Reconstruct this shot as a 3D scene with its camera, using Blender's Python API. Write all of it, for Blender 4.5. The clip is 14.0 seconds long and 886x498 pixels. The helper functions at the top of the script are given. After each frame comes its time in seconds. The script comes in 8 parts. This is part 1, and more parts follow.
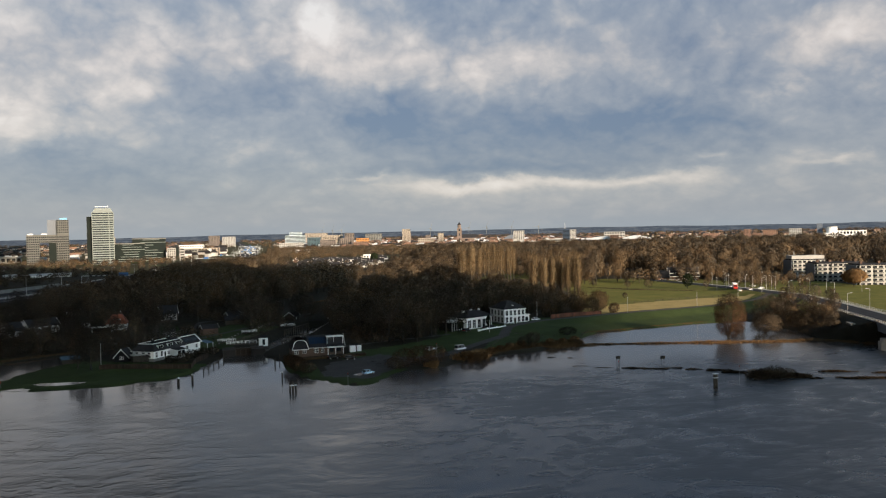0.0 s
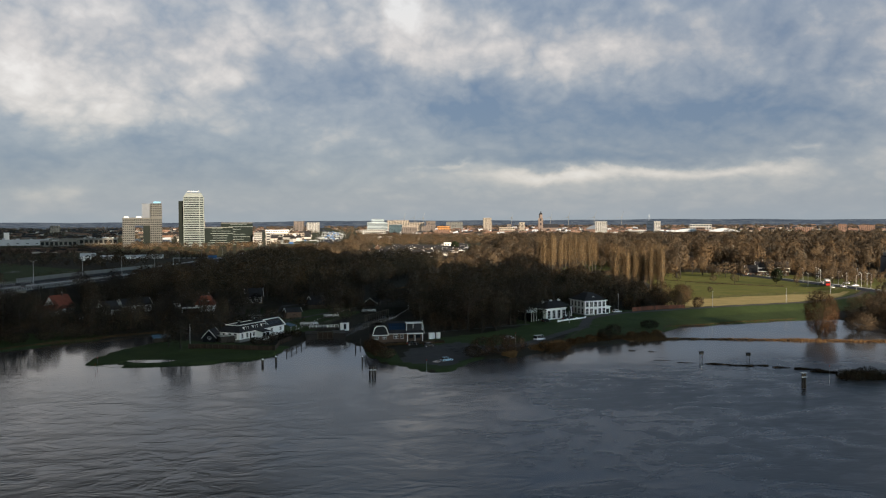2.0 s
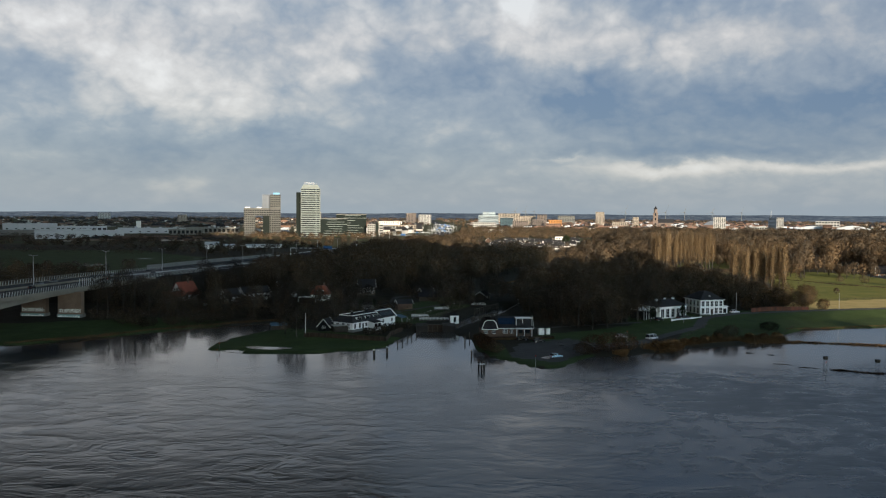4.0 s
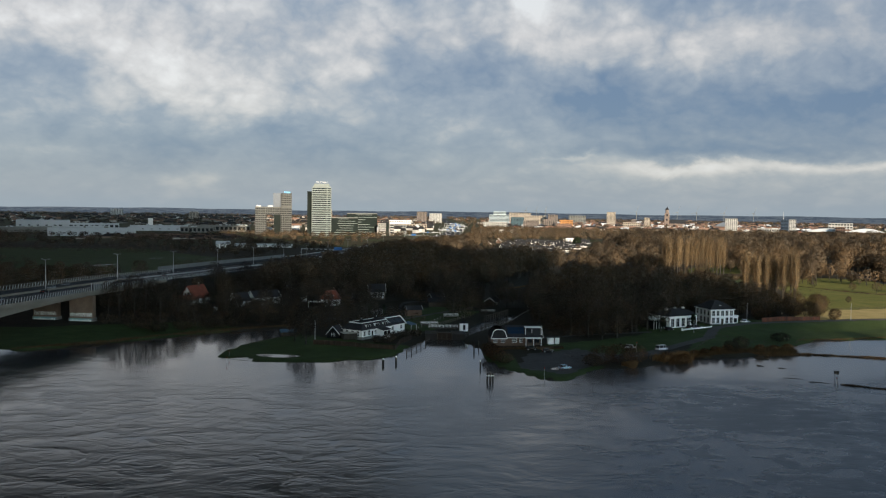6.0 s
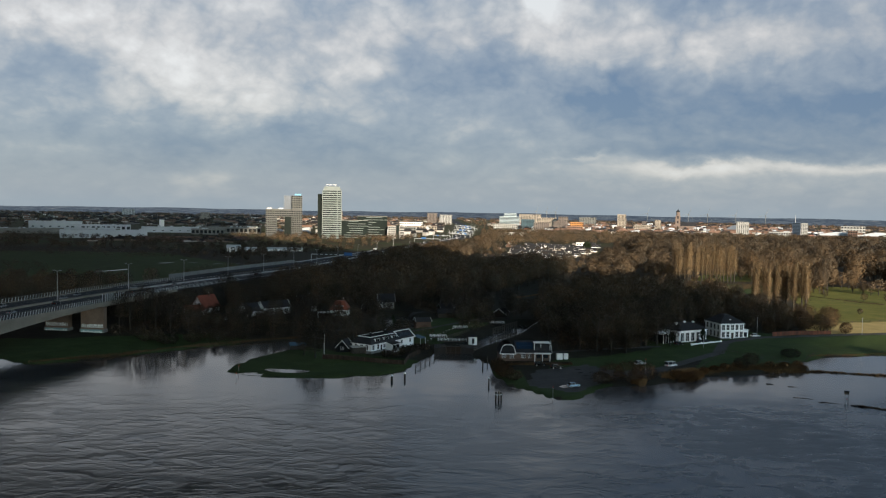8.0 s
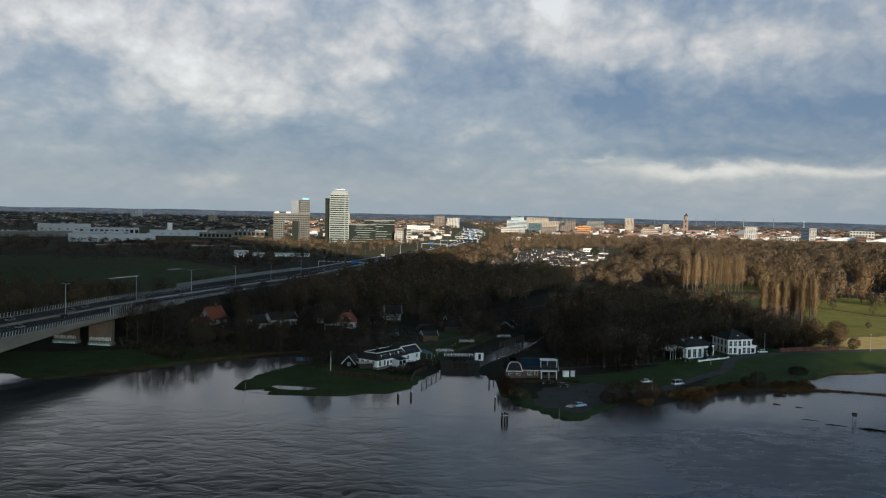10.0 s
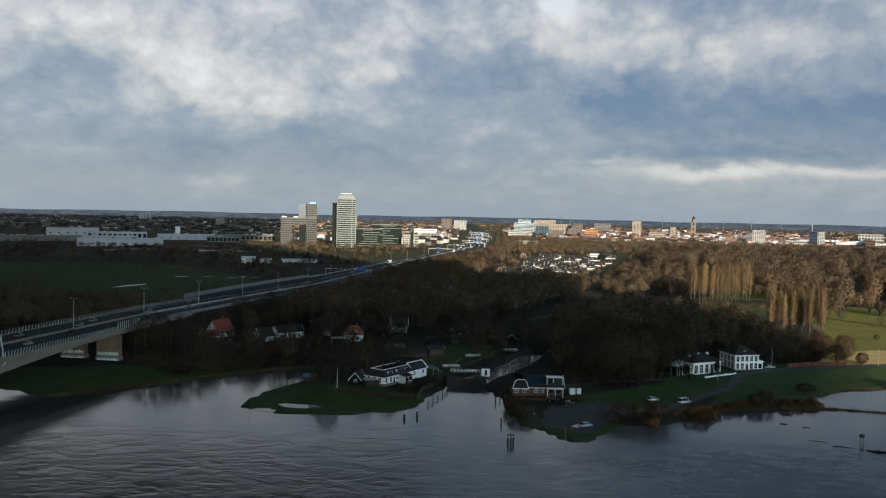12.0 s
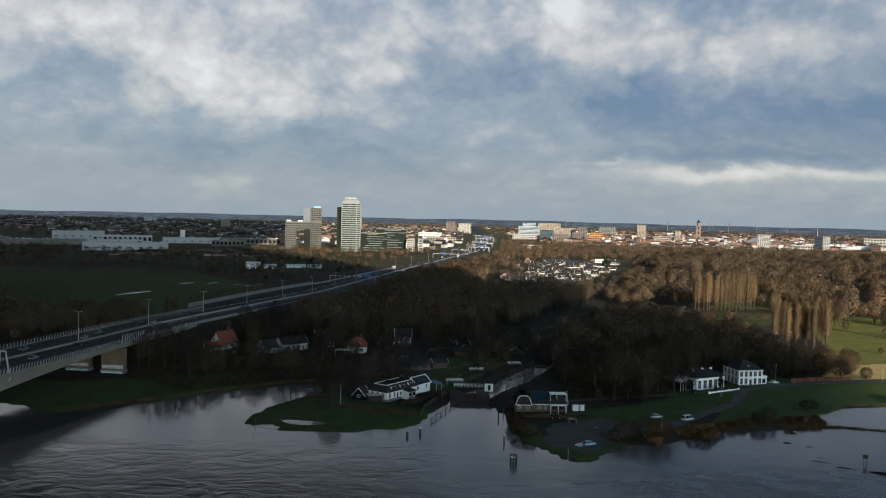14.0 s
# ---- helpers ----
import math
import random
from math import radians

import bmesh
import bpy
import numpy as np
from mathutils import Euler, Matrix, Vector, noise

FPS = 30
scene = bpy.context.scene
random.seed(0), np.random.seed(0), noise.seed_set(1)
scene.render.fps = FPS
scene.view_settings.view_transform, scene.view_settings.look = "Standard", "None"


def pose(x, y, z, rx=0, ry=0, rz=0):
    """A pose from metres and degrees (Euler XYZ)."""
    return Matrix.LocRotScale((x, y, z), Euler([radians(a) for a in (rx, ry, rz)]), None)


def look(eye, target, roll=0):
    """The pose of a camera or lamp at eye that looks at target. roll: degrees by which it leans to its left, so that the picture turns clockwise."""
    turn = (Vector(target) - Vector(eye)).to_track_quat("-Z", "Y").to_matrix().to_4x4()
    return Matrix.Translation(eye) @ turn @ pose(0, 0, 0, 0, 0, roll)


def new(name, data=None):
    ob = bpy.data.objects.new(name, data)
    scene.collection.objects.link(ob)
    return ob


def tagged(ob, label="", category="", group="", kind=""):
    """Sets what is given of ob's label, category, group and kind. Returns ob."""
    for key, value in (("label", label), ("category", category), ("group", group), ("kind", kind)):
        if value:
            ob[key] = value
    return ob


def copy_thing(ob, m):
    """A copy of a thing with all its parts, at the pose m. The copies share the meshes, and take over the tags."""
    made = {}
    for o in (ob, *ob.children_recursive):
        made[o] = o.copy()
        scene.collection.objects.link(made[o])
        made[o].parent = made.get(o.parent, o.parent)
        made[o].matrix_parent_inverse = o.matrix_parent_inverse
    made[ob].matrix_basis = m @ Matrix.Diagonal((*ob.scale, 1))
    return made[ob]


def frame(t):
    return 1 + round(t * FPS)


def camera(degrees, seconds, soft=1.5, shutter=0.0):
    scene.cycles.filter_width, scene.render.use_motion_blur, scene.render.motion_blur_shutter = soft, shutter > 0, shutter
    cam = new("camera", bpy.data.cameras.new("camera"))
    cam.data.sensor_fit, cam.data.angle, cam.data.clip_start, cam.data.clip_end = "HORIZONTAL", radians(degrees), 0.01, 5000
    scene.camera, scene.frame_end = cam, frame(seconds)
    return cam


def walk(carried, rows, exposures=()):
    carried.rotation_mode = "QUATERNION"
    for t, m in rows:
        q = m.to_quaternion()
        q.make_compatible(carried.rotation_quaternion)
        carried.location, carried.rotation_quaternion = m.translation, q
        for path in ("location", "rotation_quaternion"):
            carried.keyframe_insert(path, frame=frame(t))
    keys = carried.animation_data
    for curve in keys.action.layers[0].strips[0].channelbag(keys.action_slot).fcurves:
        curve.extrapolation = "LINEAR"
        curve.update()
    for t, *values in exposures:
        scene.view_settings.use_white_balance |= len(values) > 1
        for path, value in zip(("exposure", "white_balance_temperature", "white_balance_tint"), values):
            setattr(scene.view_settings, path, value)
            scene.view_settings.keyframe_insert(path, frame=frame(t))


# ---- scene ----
cam = camera(55.37, 14.0, soft=1.15)
# seconds, eye x y z, then yaw to the left, pitch up, lean to the left (degrees)
PATH = [
    (0.0, -0.25, 0.07, 47.51, -15.925, -1.315, -1.231),
    (0.5, -0.25, 0.04, 47.56, -14.639, -1.524, -0.995),
    (1.0, -0.24, 0.08, 47.56, -14.100, -1.721, -0.701),
    (1.5, -0.22, 0.12, 47.59, -13.817, -1.885, -0.470),
    (1.6, -0.23, 0.07, 47.58, -13.627, -1.909, -0.430),
    (1.7, -0.24, 0.03, 47.57, -13.351, -1.934, -0.390),
    (1.8, -0.25, -0.01, 47.56, -12.660, -1.959, -0.351),
    (1.9, -0.26, -0.06, 47.55, -11.556, -1.983, -0.311),
    (2.0, -0.27, -0.10, 47.54, -10.451, -2.008, -0.271),
    (2.1, -0.27, -0.14, 47.54, -9.213, -2.036, -0.234),
    (2.2, -0.27, -0.18, 47.54, -8.047, -2.064, -0.197),
    (2.3, -0.28, -0.22, 47.53, -6.809, -2.092, -0.160),
    (2.4, -0.28, -0.26, 47.53, -5.644, -2.121, -0.123),
    (2.5, -0.29, -0.31, 47.53, -4.879, -2.149, -0.086),
    (2.6, -0.28, -0.32, 47.52, -4.383, -2.168, -0.039),
    (2.7, -0.28, -0.34, 47.51, -4.064, -2.186, 0.008),
    (2.8, -0.28, -0.36, 47.50, -3.887, -2.205, 0.055),
    (2.9, -0.28, -0.38, 47.49, -3.745, -2.224, 0.102),
    (3.0, -0.28, -0.39, 47.48, -3.603, -2.243, 0.149),
    (3.5, -0.37, -0.31, 47.66, -3.190, -2.382, 0.284),
    (6.0, -0.17, -0.06, 52.33, -2.243, -2.667, 0.847),
    (6.5, -0.04, 0.12, 53.66, -2.017, -2.689, 0.892),
    (7.0, 0.04, 0.39, 55.13, -1.834, -2.728, 0.945),
    (7.5, 0.18, 0.13, 56.68, -1.677, -2.706, 1.016),
    (8.0, 0.10, -0.07, 58.10, -1.553, -2.692, 1.050),
    (10.5, 0.19, 0.10, 65.52, -0.932, -2.586, 1.268),
    (11.0, 0.35, 0.12, 67.17, -0.810, -2.577, 1.221),
    (11.5, 0.42, 0.14, 68.70, -0.688, -2.564, 1.183),
    (12.0, 0.33, 0.09, 70.19, -0.569, -2.552, 1.264),
    (12.5, 0.31, -0.17, 71.48, -0.475, -2.530, 1.311),
    (13.0, 0.46, -0.10, 72.92, -0.372, -2.500, 1.367),
    (13.5, 0.55, -0.08, 74.41, -0.318, -2.471, 1.391),
    (14.0, 0.57, -0.15, 75.85, -0.253, -2.465, 1.409),
]


def aimed(x, y, z, yaw, pitch, lean):
    a, b = radians(yaw), radians(pitch)
    ahead = Vector((-math.sin(a) * math.cos(b), math.cos(a) * math.cos(b), math.sin(b)))
    return look((x, y, z), Vector((x, y, z)) + ahead, lean)


walk(cam, [(t, aimed(*row)) for t, *row in PATH], exposures=((0.0, 0.84, 6700.0, 13.0), (1.6, 0.84, 6680.0, 12.8), (2.6, 0.82, 6350.0, 9.5), (7.0, 0.82, 6250.0, 9.0), (14.0, 0.78, 6150.0, 8.5)))

# ---- light: a low winter sun behind the camera under broken cloud ----
SUN_AZ, SUN_EL = radians(163.0), radians(14.5)   # clockwise from +y
SUN_WAY = Vector((math.sin(SUN_AZ) * math.cos(SUN_EL), math.cos(SUN_AZ) * math.cos(SUN_EL), math.sin(SUN_EL)))
lamp = bpy.data.lights.new("sun", "SUN")
lamp.energy, lamp.angle, lamp.color = 5.0, radians(0.6), (1.0, 0.81, 0.59)
new("sun", lamp).matrix_world = look(SUN_WAY * 100, (0, 0, 0))


class Nodes:
    """Short hand for building a node tree."""

    def __init__(self, tree):
        self.tree = tree
        tree.nodes.clear()

    def add(self, kind, **settings):
        node = self.tree.nodes.new(kind)
        for key, value in settings.items():
            if key == "operation":
                node.operation = value
            elif key == "data_type":
                node.data_type = value
            elif key == "blend":
                node.blend_type = value
            elif key == "attribute":
                node.attribute_name = value
        return node

    def link(self, a, b):
        self.tree.links.new(a, b)

    def put(self, socket, value):
        if isinstance(value, bpy.types.NodeSocket):
            self.link(value, socket)
        else:
            socket.default_value = value

    def math(self, op, a, b=0.0, c=0.0):
        n = self.add("ShaderNodeMath", operation=op)
        for socket, value in zip(n.inputs, (a, b, c)):
            self.put(socket, value)
        return n.outputs[0]

    def mix(self, fac, a, b, blend="MIX"):
        n = self.add("ShaderNodeMix", data_type="RGBA", blend=blend)
        self.put(n.inputs[0], fac)
        for socket, value in zip((n.inputs[6], n.inputs[7]), (a, b)):
            self.put(socket, value if isinstance(value, bpy.types.NodeSocket) else (*value, 1.0))
        return n.outputs[2]

    def noise(self, vector, scale, detail=4.0, rough=0.55, distortion=0.0):
        n = self.add("ShaderNodeTexNoise")
        self.put(n.inputs["Vector"], vector)
        for key, value in (("Scale", scale), ("Detail", detail), ("Roughness", rough), ("Distortion", distortion)):
            n.inputs[key].default_value = value
        return n.outputs[0]

    def ramp(self, fac, stops):
        n = self.add("ShaderNodeValToRGB")
        self.put(n.inputs[0], fac)
        while len(n.color_ramp.elements) < len(stops):
            n.color_ramp.elements.new(0.5)
        for element, (place, colour) in zip(n.color_ramp.elements, stops):
            element.position, element.color = place, (*colour, 1.0)
        return n.outputs[0]

    def scaled(self, vector, scale, turn=0.0):
        n = self.add("ShaderNodeMapping")
        self.put(n.inputs["Vector"], vector)
        n.inputs["Scale"].default_value = scale
        n.inputs["Rotation"].default_value = (0, 0, turn)
        return n.outputs[0]


def build_sky():
    world = bpy.data.worlds.new("sky")
    world.use_nodes = True
    scene.world = world
    n = Nodes(world.node_tree)
    way = n.add("ShaderNodeTexCoord").outputs["Generated"]
    xyz = n.add("ShaderNodeSeparateXYZ")
    n.link(way, xyz.inputs[0])
    x, y, z = xyz.outputs
    # clouds drawn out flat towards the horizon
    lift = n.math("LOGARITHM", n.math("ADD", n.math("MAXIMUM", z, 0.0), 0.20), 2.71828)
    deck = n.add("ShaderNodeCombineXYZ")
    n.link(x, deck.inputs[0])
    n.link(y, deck.inputs[1])
    n.link(n.math("MULTIPLY", lift, 0.52), deck.inputs[2])
    deck = deck.outputs[0]
    broad = n.noise(deck, 6.0, 6.0, 0.52, 0.25)
    fine = n.noise(deck, 15.0, 7.0, 0.55, 0.35)
    wobble = n.math("SUBTRACT", n.noise(deck, 9.0, 5.0, 0.55, 0.2), 0.5)
    bob = n.math("SUBTRACT", n.noise(n.scaled(deck, (1.0, 1.0, 1.0), 1.1), 12.0, 6.0, 0.58, 0.3), 0.5)
    bearing = n.math("MULTIPLY", n.math("ARCTAN2", x, y), 57.2958)
    height = n.math("MULTIPLY", n.math("ARCSINE", z), 57.2958)
    low = n.math("MINIMUM", n.math("MULTIPLY", n.math("MAXIMUM", z, 0.0), 7.0), 1.0)
    bearing = n.math("ADD", bearing, n.math("MULTIPLY", wobble, 10.0))
    height = n.math("ADD", height, n.math("MULTIPLY", bob, n.math("ADD", 0.4, n.math("MULTIPLY", low, 5.0))))

    def bank(a, h, wide, tall, weight):
        u = n.math("DIVIDE", n.math("SUBTRACT", bearing, a), wide)
        v = n.math("DIVIDE", n.math("SUBTRACT", height, h), tall)
        r = n.math("ADD", n.math("MULTIPLY", u, u), n.math("MULTIPLY", v, v))
        return n.math("MULTIPLY", n.math("POWER", 2.71828, n.math("MULTIPLY", r, -1.0)), weight)

    soft = n.math("ADD", 0.35, n.math("MULTIPLY", low, 0.65))
    rough = n.math("ADD", n.math("MULTIPLY", n.math("SUBTRACT", broad, 0.5), 0.60), n.math("MULTIPLY", n.math("SUBTRACT", fine, 0.5), 0.55))
    # rounded heads with darker folds between them
    for size, weight in ((7.0, 0.34), (17.0, 0.22), (40.0, 0.10)):
        fold = n.math("ABSOLUTE", n.math("SUBTRACT", n.noise(deck, size, 4.0, 0.5, 0.3), 0.5))
        rough = n.math("ADD", rough, n.math("MULTIPLY", n.math("SUBTRACT", n.math("MULTIPLY", fold, 4.0), 0.42), weight))
    value = n.math("ADD", 0.54, n.math("MULTIPLY", rough, soft))
    for row in CLOUD_HEADS + CLOUD_BASES:
        value = n.math("ADD", value, bank(*row))
    # paler cloud higher up, a greyer layer over the plain
    tier = n.add("ShaderNodeMapRange")
    n.put(tier.inputs[0], z)
    for k, v in enumerate((0.08, 0.22, -0.07, 0.13)):
        tier.inputs[k + 1].default_value = v
    value = n.math("ADD", value, tier.outputs[0])
    cloud = n.ramp(value, [(0.0, (0.140, 0.208, 0.330)), (0.20, (0.222, 0.276, 0.370)), (0.42, (0.330, 0.370, 0.435)),
                           (0.62, (0.515, 0.512, 0.522)), (0.80, (0.715, 0.675, 0.645)), (1.0, (0.90, 0.86, 0.82))])
    haze = n.math("POWER", 2.71828, n.math("MULTIPLY", n.math("MAXIMUM", z, 0.0), -30.0))
    cloud = n.mix(n.math("MULTIPLY", haze, 0.65), cloud, (0.350, 0.435, 0.500))
    clear = n.add("ShaderNodeTexSky")
    clear.sky_type, clear.sun_disc = "NISHITA", False
    clear.sun_elevation, clear.sun_rotation = SUN_EL, SUN_AZ
    cover = n.math("MULTIPLY", n.math("GREATER_THAN", z, -1.0), 0.86)
    blue = n.mix(1.0, clear.outputs[0], (0.12, 0.12, 0.12), "MULTIPLY")
    ground = n.mix(n.math("LESS_THAN", z, -0.02), n.mix(cover, blue, cloud), (0.10, 0.11, 0.12))
    # brighter low cloud round the sun, heavy cloud overhead
    dot = n.add("ShaderNodeVectorMath", operation="DOT_PRODUCT")
    n.link(way, dot.inputs[0])
    dot.inputs[1].default_value = SUN_WAY
    glare = n.math("MULTIPLY", n.math("POWER", n.math("MAXIMUM", dot.outputs["Value"], 0.0), 5.0), GLARE)
    heavy = n.add("ShaderNodeMapRange")
    n.put(heavy.inputs[0], z)
    for k, value in enumerate((0.33, 0.75, 1.0, OVERHEAD)):
        heavy.inputs[k + 1].default_value = value
    scale = n.add("ShaderNodeVectorMath", operation="SCALE")
    n.link(ground, scale.inputs[0])
    n.link(n.math("MULTIPLY", heavy.outputs[0], n.math("ADD", 1.0, glare)), scale.inputs["Scale"])
    # colder light from the gaps overhead
    ground = n.mix(n.math("MINIMUM", n.math("MULTIPLY", n.math("MAXIMUM", n.math("SUBTRACT", z, 0.2), 0.0), 3.0), 1.0), scale.outputs[0], n.mix(1.0, scale.outputs[0], (0.74, 1.0, 1.14), "MULTIPLY"))
    ground = n.mix(n.math("MINIMUM", n.math("MULTIPLY", glare, 0.8), 1.0), ground, n.mix(1.0, ground, (0.84, 1.0, 1.08), "MULTIPLY"))
    out, back = n.add("ShaderNodeOutputWorld"), n.add("ShaderNodeBackground")
    n.link(ground, back.inputs[0])
    back.inputs[1].default_value = SKY_STRENGTH
    n.link(back.outputs[0], out.inputs[0])


SKY_STRENGTH, GLARE, OVERHEAD = 0.55, 4.8, 0.56
# bearing, height, half widths, weight: lit heads of cloud, then grey bases and blue gaps
CLOUD_HEADS = [
    (-13.6, 8.4, 7.3, 2.6, 0.34), (-9.5, 6.7, 4.6, 1.2, 0.22), (-18.6, 8.6, 2.6, 1.8, 0.16), (-22.5, 11.6, 4.2, 1.4, 0.26), (-23.2, 5.8, 2.7, 1.1, 0.18), (-2.3, 12.2, 2.7, 1.7, 0.14),
    (7.5, 12.4, 3.8, 1.4, 0.3), (11.7, 10.9, 4.2, 1.4, 0.2), (21.0, 11.4, 3.8, 1.9, 0.16), (19.0, 2.85, 7.0, 0.42, 0.36), (28.5, 3.1, 6.5, 0.42, 0.40), (11.4, 3.6, 2.3, 0.25, 0.26), (22.5, 2.2, 12.0, 0.8, 0.12),
    (-15.3, 1.7, 1.8, 0.7, 0.24), (1.5, 5.7, 2.3, 0.8, 0.16), (41.0, 10.3, 4.2, 1.9, 0.26), (33.7, 4.2, 1.9, 0.3, 0.22), (41.0, 3.8, 2.3, 0.3, 0.24), (-22.9, 3.5, 2.7, 0.5, 0.16),
]
CLOUD_BASES = [
    (-22.5, 8.5, 3.1, 1.4, -0.14), (-13.3, 4.2, 10.0, 1.2, -0.26), (-17.8, 2.6, 2.3, 0.7, -0.14), (-0.1, 8.6, 3.1, 1.9, -0.14), (13.5, 7.5, 4.6, 1.2, -0.36), (5.6, 9.4, 2.7, 1.3, -0.2),
    (22.1, 6.3, 8.8, 2.0, -0.30), (19.7, 4.0, 10.0, 0.5, -0.24), (29.8, 6.7, 4.6, 2.1, -0.22), (-3.1, 3.0, 5.0, 0.9, -0.14), (38.4, 6.8, 6.5, 2.3, -0.24), (28.2, 12.3, 4.6, 1.5, -0.12),
    (-23.4, 10.6, 1.5, 0.9, -0.1),
    # unseen, above the view: added to darken and brighten what the water reflects
    (32, 25, 22, 9, -0.80), (-24, 19, 14, 6, 0.42),
]
build_sky()

# ---- materials ----
def principled(name, build=None, colour=(0.5, 0.5, 0.5), rough=0.8, metal=0.0, spec=0.3):
    m = bpy.data.materials.new(name)
    m.use_nodes = True
    n = Nodes(m.node_tree)
    out, b = n.add("ShaderNodeOutputMaterial"), n.add("ShaderNodeBsdfPrincipled")
    n.link(b.outputs[0], out.inputs[0])
    b.inputs["Base Color"].default_value = (*colour, 1)
    b.inputs["Roughness"].default_value, b.inputs["Metallic"].default_value = rough, metal
    b.inputs["Specular IOR Level"].default_value = spec
    if build:
        build(n, b)
    return m


def place(n):
    return n.add("ShaderNodeNewGeometry").outputs["Position"]


def bump(n, b, height, strength, distance):
    k = n.add("ShaderNodeBump")
    n.put(k.inputs["Height"], height)
    k.inputs["Strength"].default_value, k.inputs["Distance"].default_value = strength, distance
    n.link(k.outputs[0], b.inputs["Normal"])


def mottled(name, dark, light, scale=0.4, fine=6.0, rough=0.85, relief=0.02, island=0.0, spec=0.25, metal=0.0):
    """A surface with broad stains, fine grain and slight relief; island: how far pieces differ from each other."""
    def build(n, b):
        p = place(n)
        fac = n.math("ADD", n.math("MULTIPLY", n.noise(p, scale, 5.0, 0.6), 0.65), n.math("MULTIPLY", n.noise(p, fine, 3.0), 0.35))
        if island:
            fac = n.math("ADD", fac, n.math("MULTIPLY", n.math("SUBTRACT", n.add("ShaderNodeNewGeometry").outputs["Random Per Island"], 0.5), island))
            fac = n.math("ADD", fac, n.math("MULTIPLY", n.math("SUBTRACT", n.add("ShaderNodeObjectInfo").outputs["Random"], 0.5), island))
        n.link(n.ramp(fac, [(0.25, dark), (0.72, light)]), b.inputs["Base Color"])
        if relief:
            bump(n, b, n.noise(p, fine, 4.0), 0.6, relief)
    return principled(name, build, rough=rough, spec=spec, metal=metal)


def build_ground(n, b):
    p = place(n)

    def zone(name):
        return n.add("ShaderNodeAttribute", attribute=name).outputs["Fac"]
    broad, mid, small = n.noise(p, 0.012, 5.0, 0.6), n.noise(p, 0.11, 5.0, 0.65), n.noise(p, 1.3, 4.0)
    litter = n.ramp(n.math("ADD", n.math("MULTIPLY", mid, 0.6), n.math("MULTIPLY", small, 0.4)), [(0.3, (0.014, 0.013, 0.010)), (0.7, (0.038, 0.034, 0.024))])
    grass = n.ramp(n.math("ADD", n.math("MULTIPLY", mid, 0.65), n.math("MULTIPLY", small, 0.35)), [(0.3, (0.024, 0.036, 0.013)), (0.55, (0.040, 0.060, 0.021)), (0.75, (0.070, 0.084, 0.036))])
    dry = n.ramp(n.math("ADD", n.math("MULTIPLY", mid, 0.65), n.math("MULTIPLY", small, 0.35)), [(0.3, (0.215, 0.172, 0.070)), (0.7, (0.370, 0.295, 0.135))])
    paved = n.ramp(n.math("ADD", n.math("MULTIPLY", mid, 0.5), n.math("MULTIPLY", small, 0.5)), [(0.3, (0.042, 0.040, 0.042)), (0.7, (0.095, 0.090, 0.092))])
    field = n.ramp(n.math("ADD", n.math("MULTIPLY", mid, 0.65), n.math("MULTIPLY", small, 0.35)), [(0.3, (0.066, 0.080, 0.018)), (0.55, (0.122, 0.120, 0.031)), (0.75, (0.190, 0.158, 0.054))])
    edge = n.math("MULTIPLY", n.math("SUBTRACT", mid, 0.5), 0.5)

    def over(base, name, top):
        f = n.add("ShaderNodeMapRange")
        n.put(f.inputs[0], n.math("ADD", zone(name), edge))
        f.inputs[1].default_value, f.inputs[2].default_value = 0.38, 0.62
        return n.mix(f.outputs[0], base, top)
    far = n.ramp(broad, [(0.35, (0.030, 0.027, 0.016)), (0.52, (0.050, 0.046, 0.026)), (0.6, (0.035, 0.050, 0.018))])
    colour = over(over(over(over(over(litter, "far", far), "grass", grass), "pasture", field), "dry", dry), "paved", paved)
    n.link(colour, b.inputs["Base Color"])
    bump(n, b, n.math("ADD", mid, n.math("MULTIPLY", small, 0.5)), 0.7, 0.25)


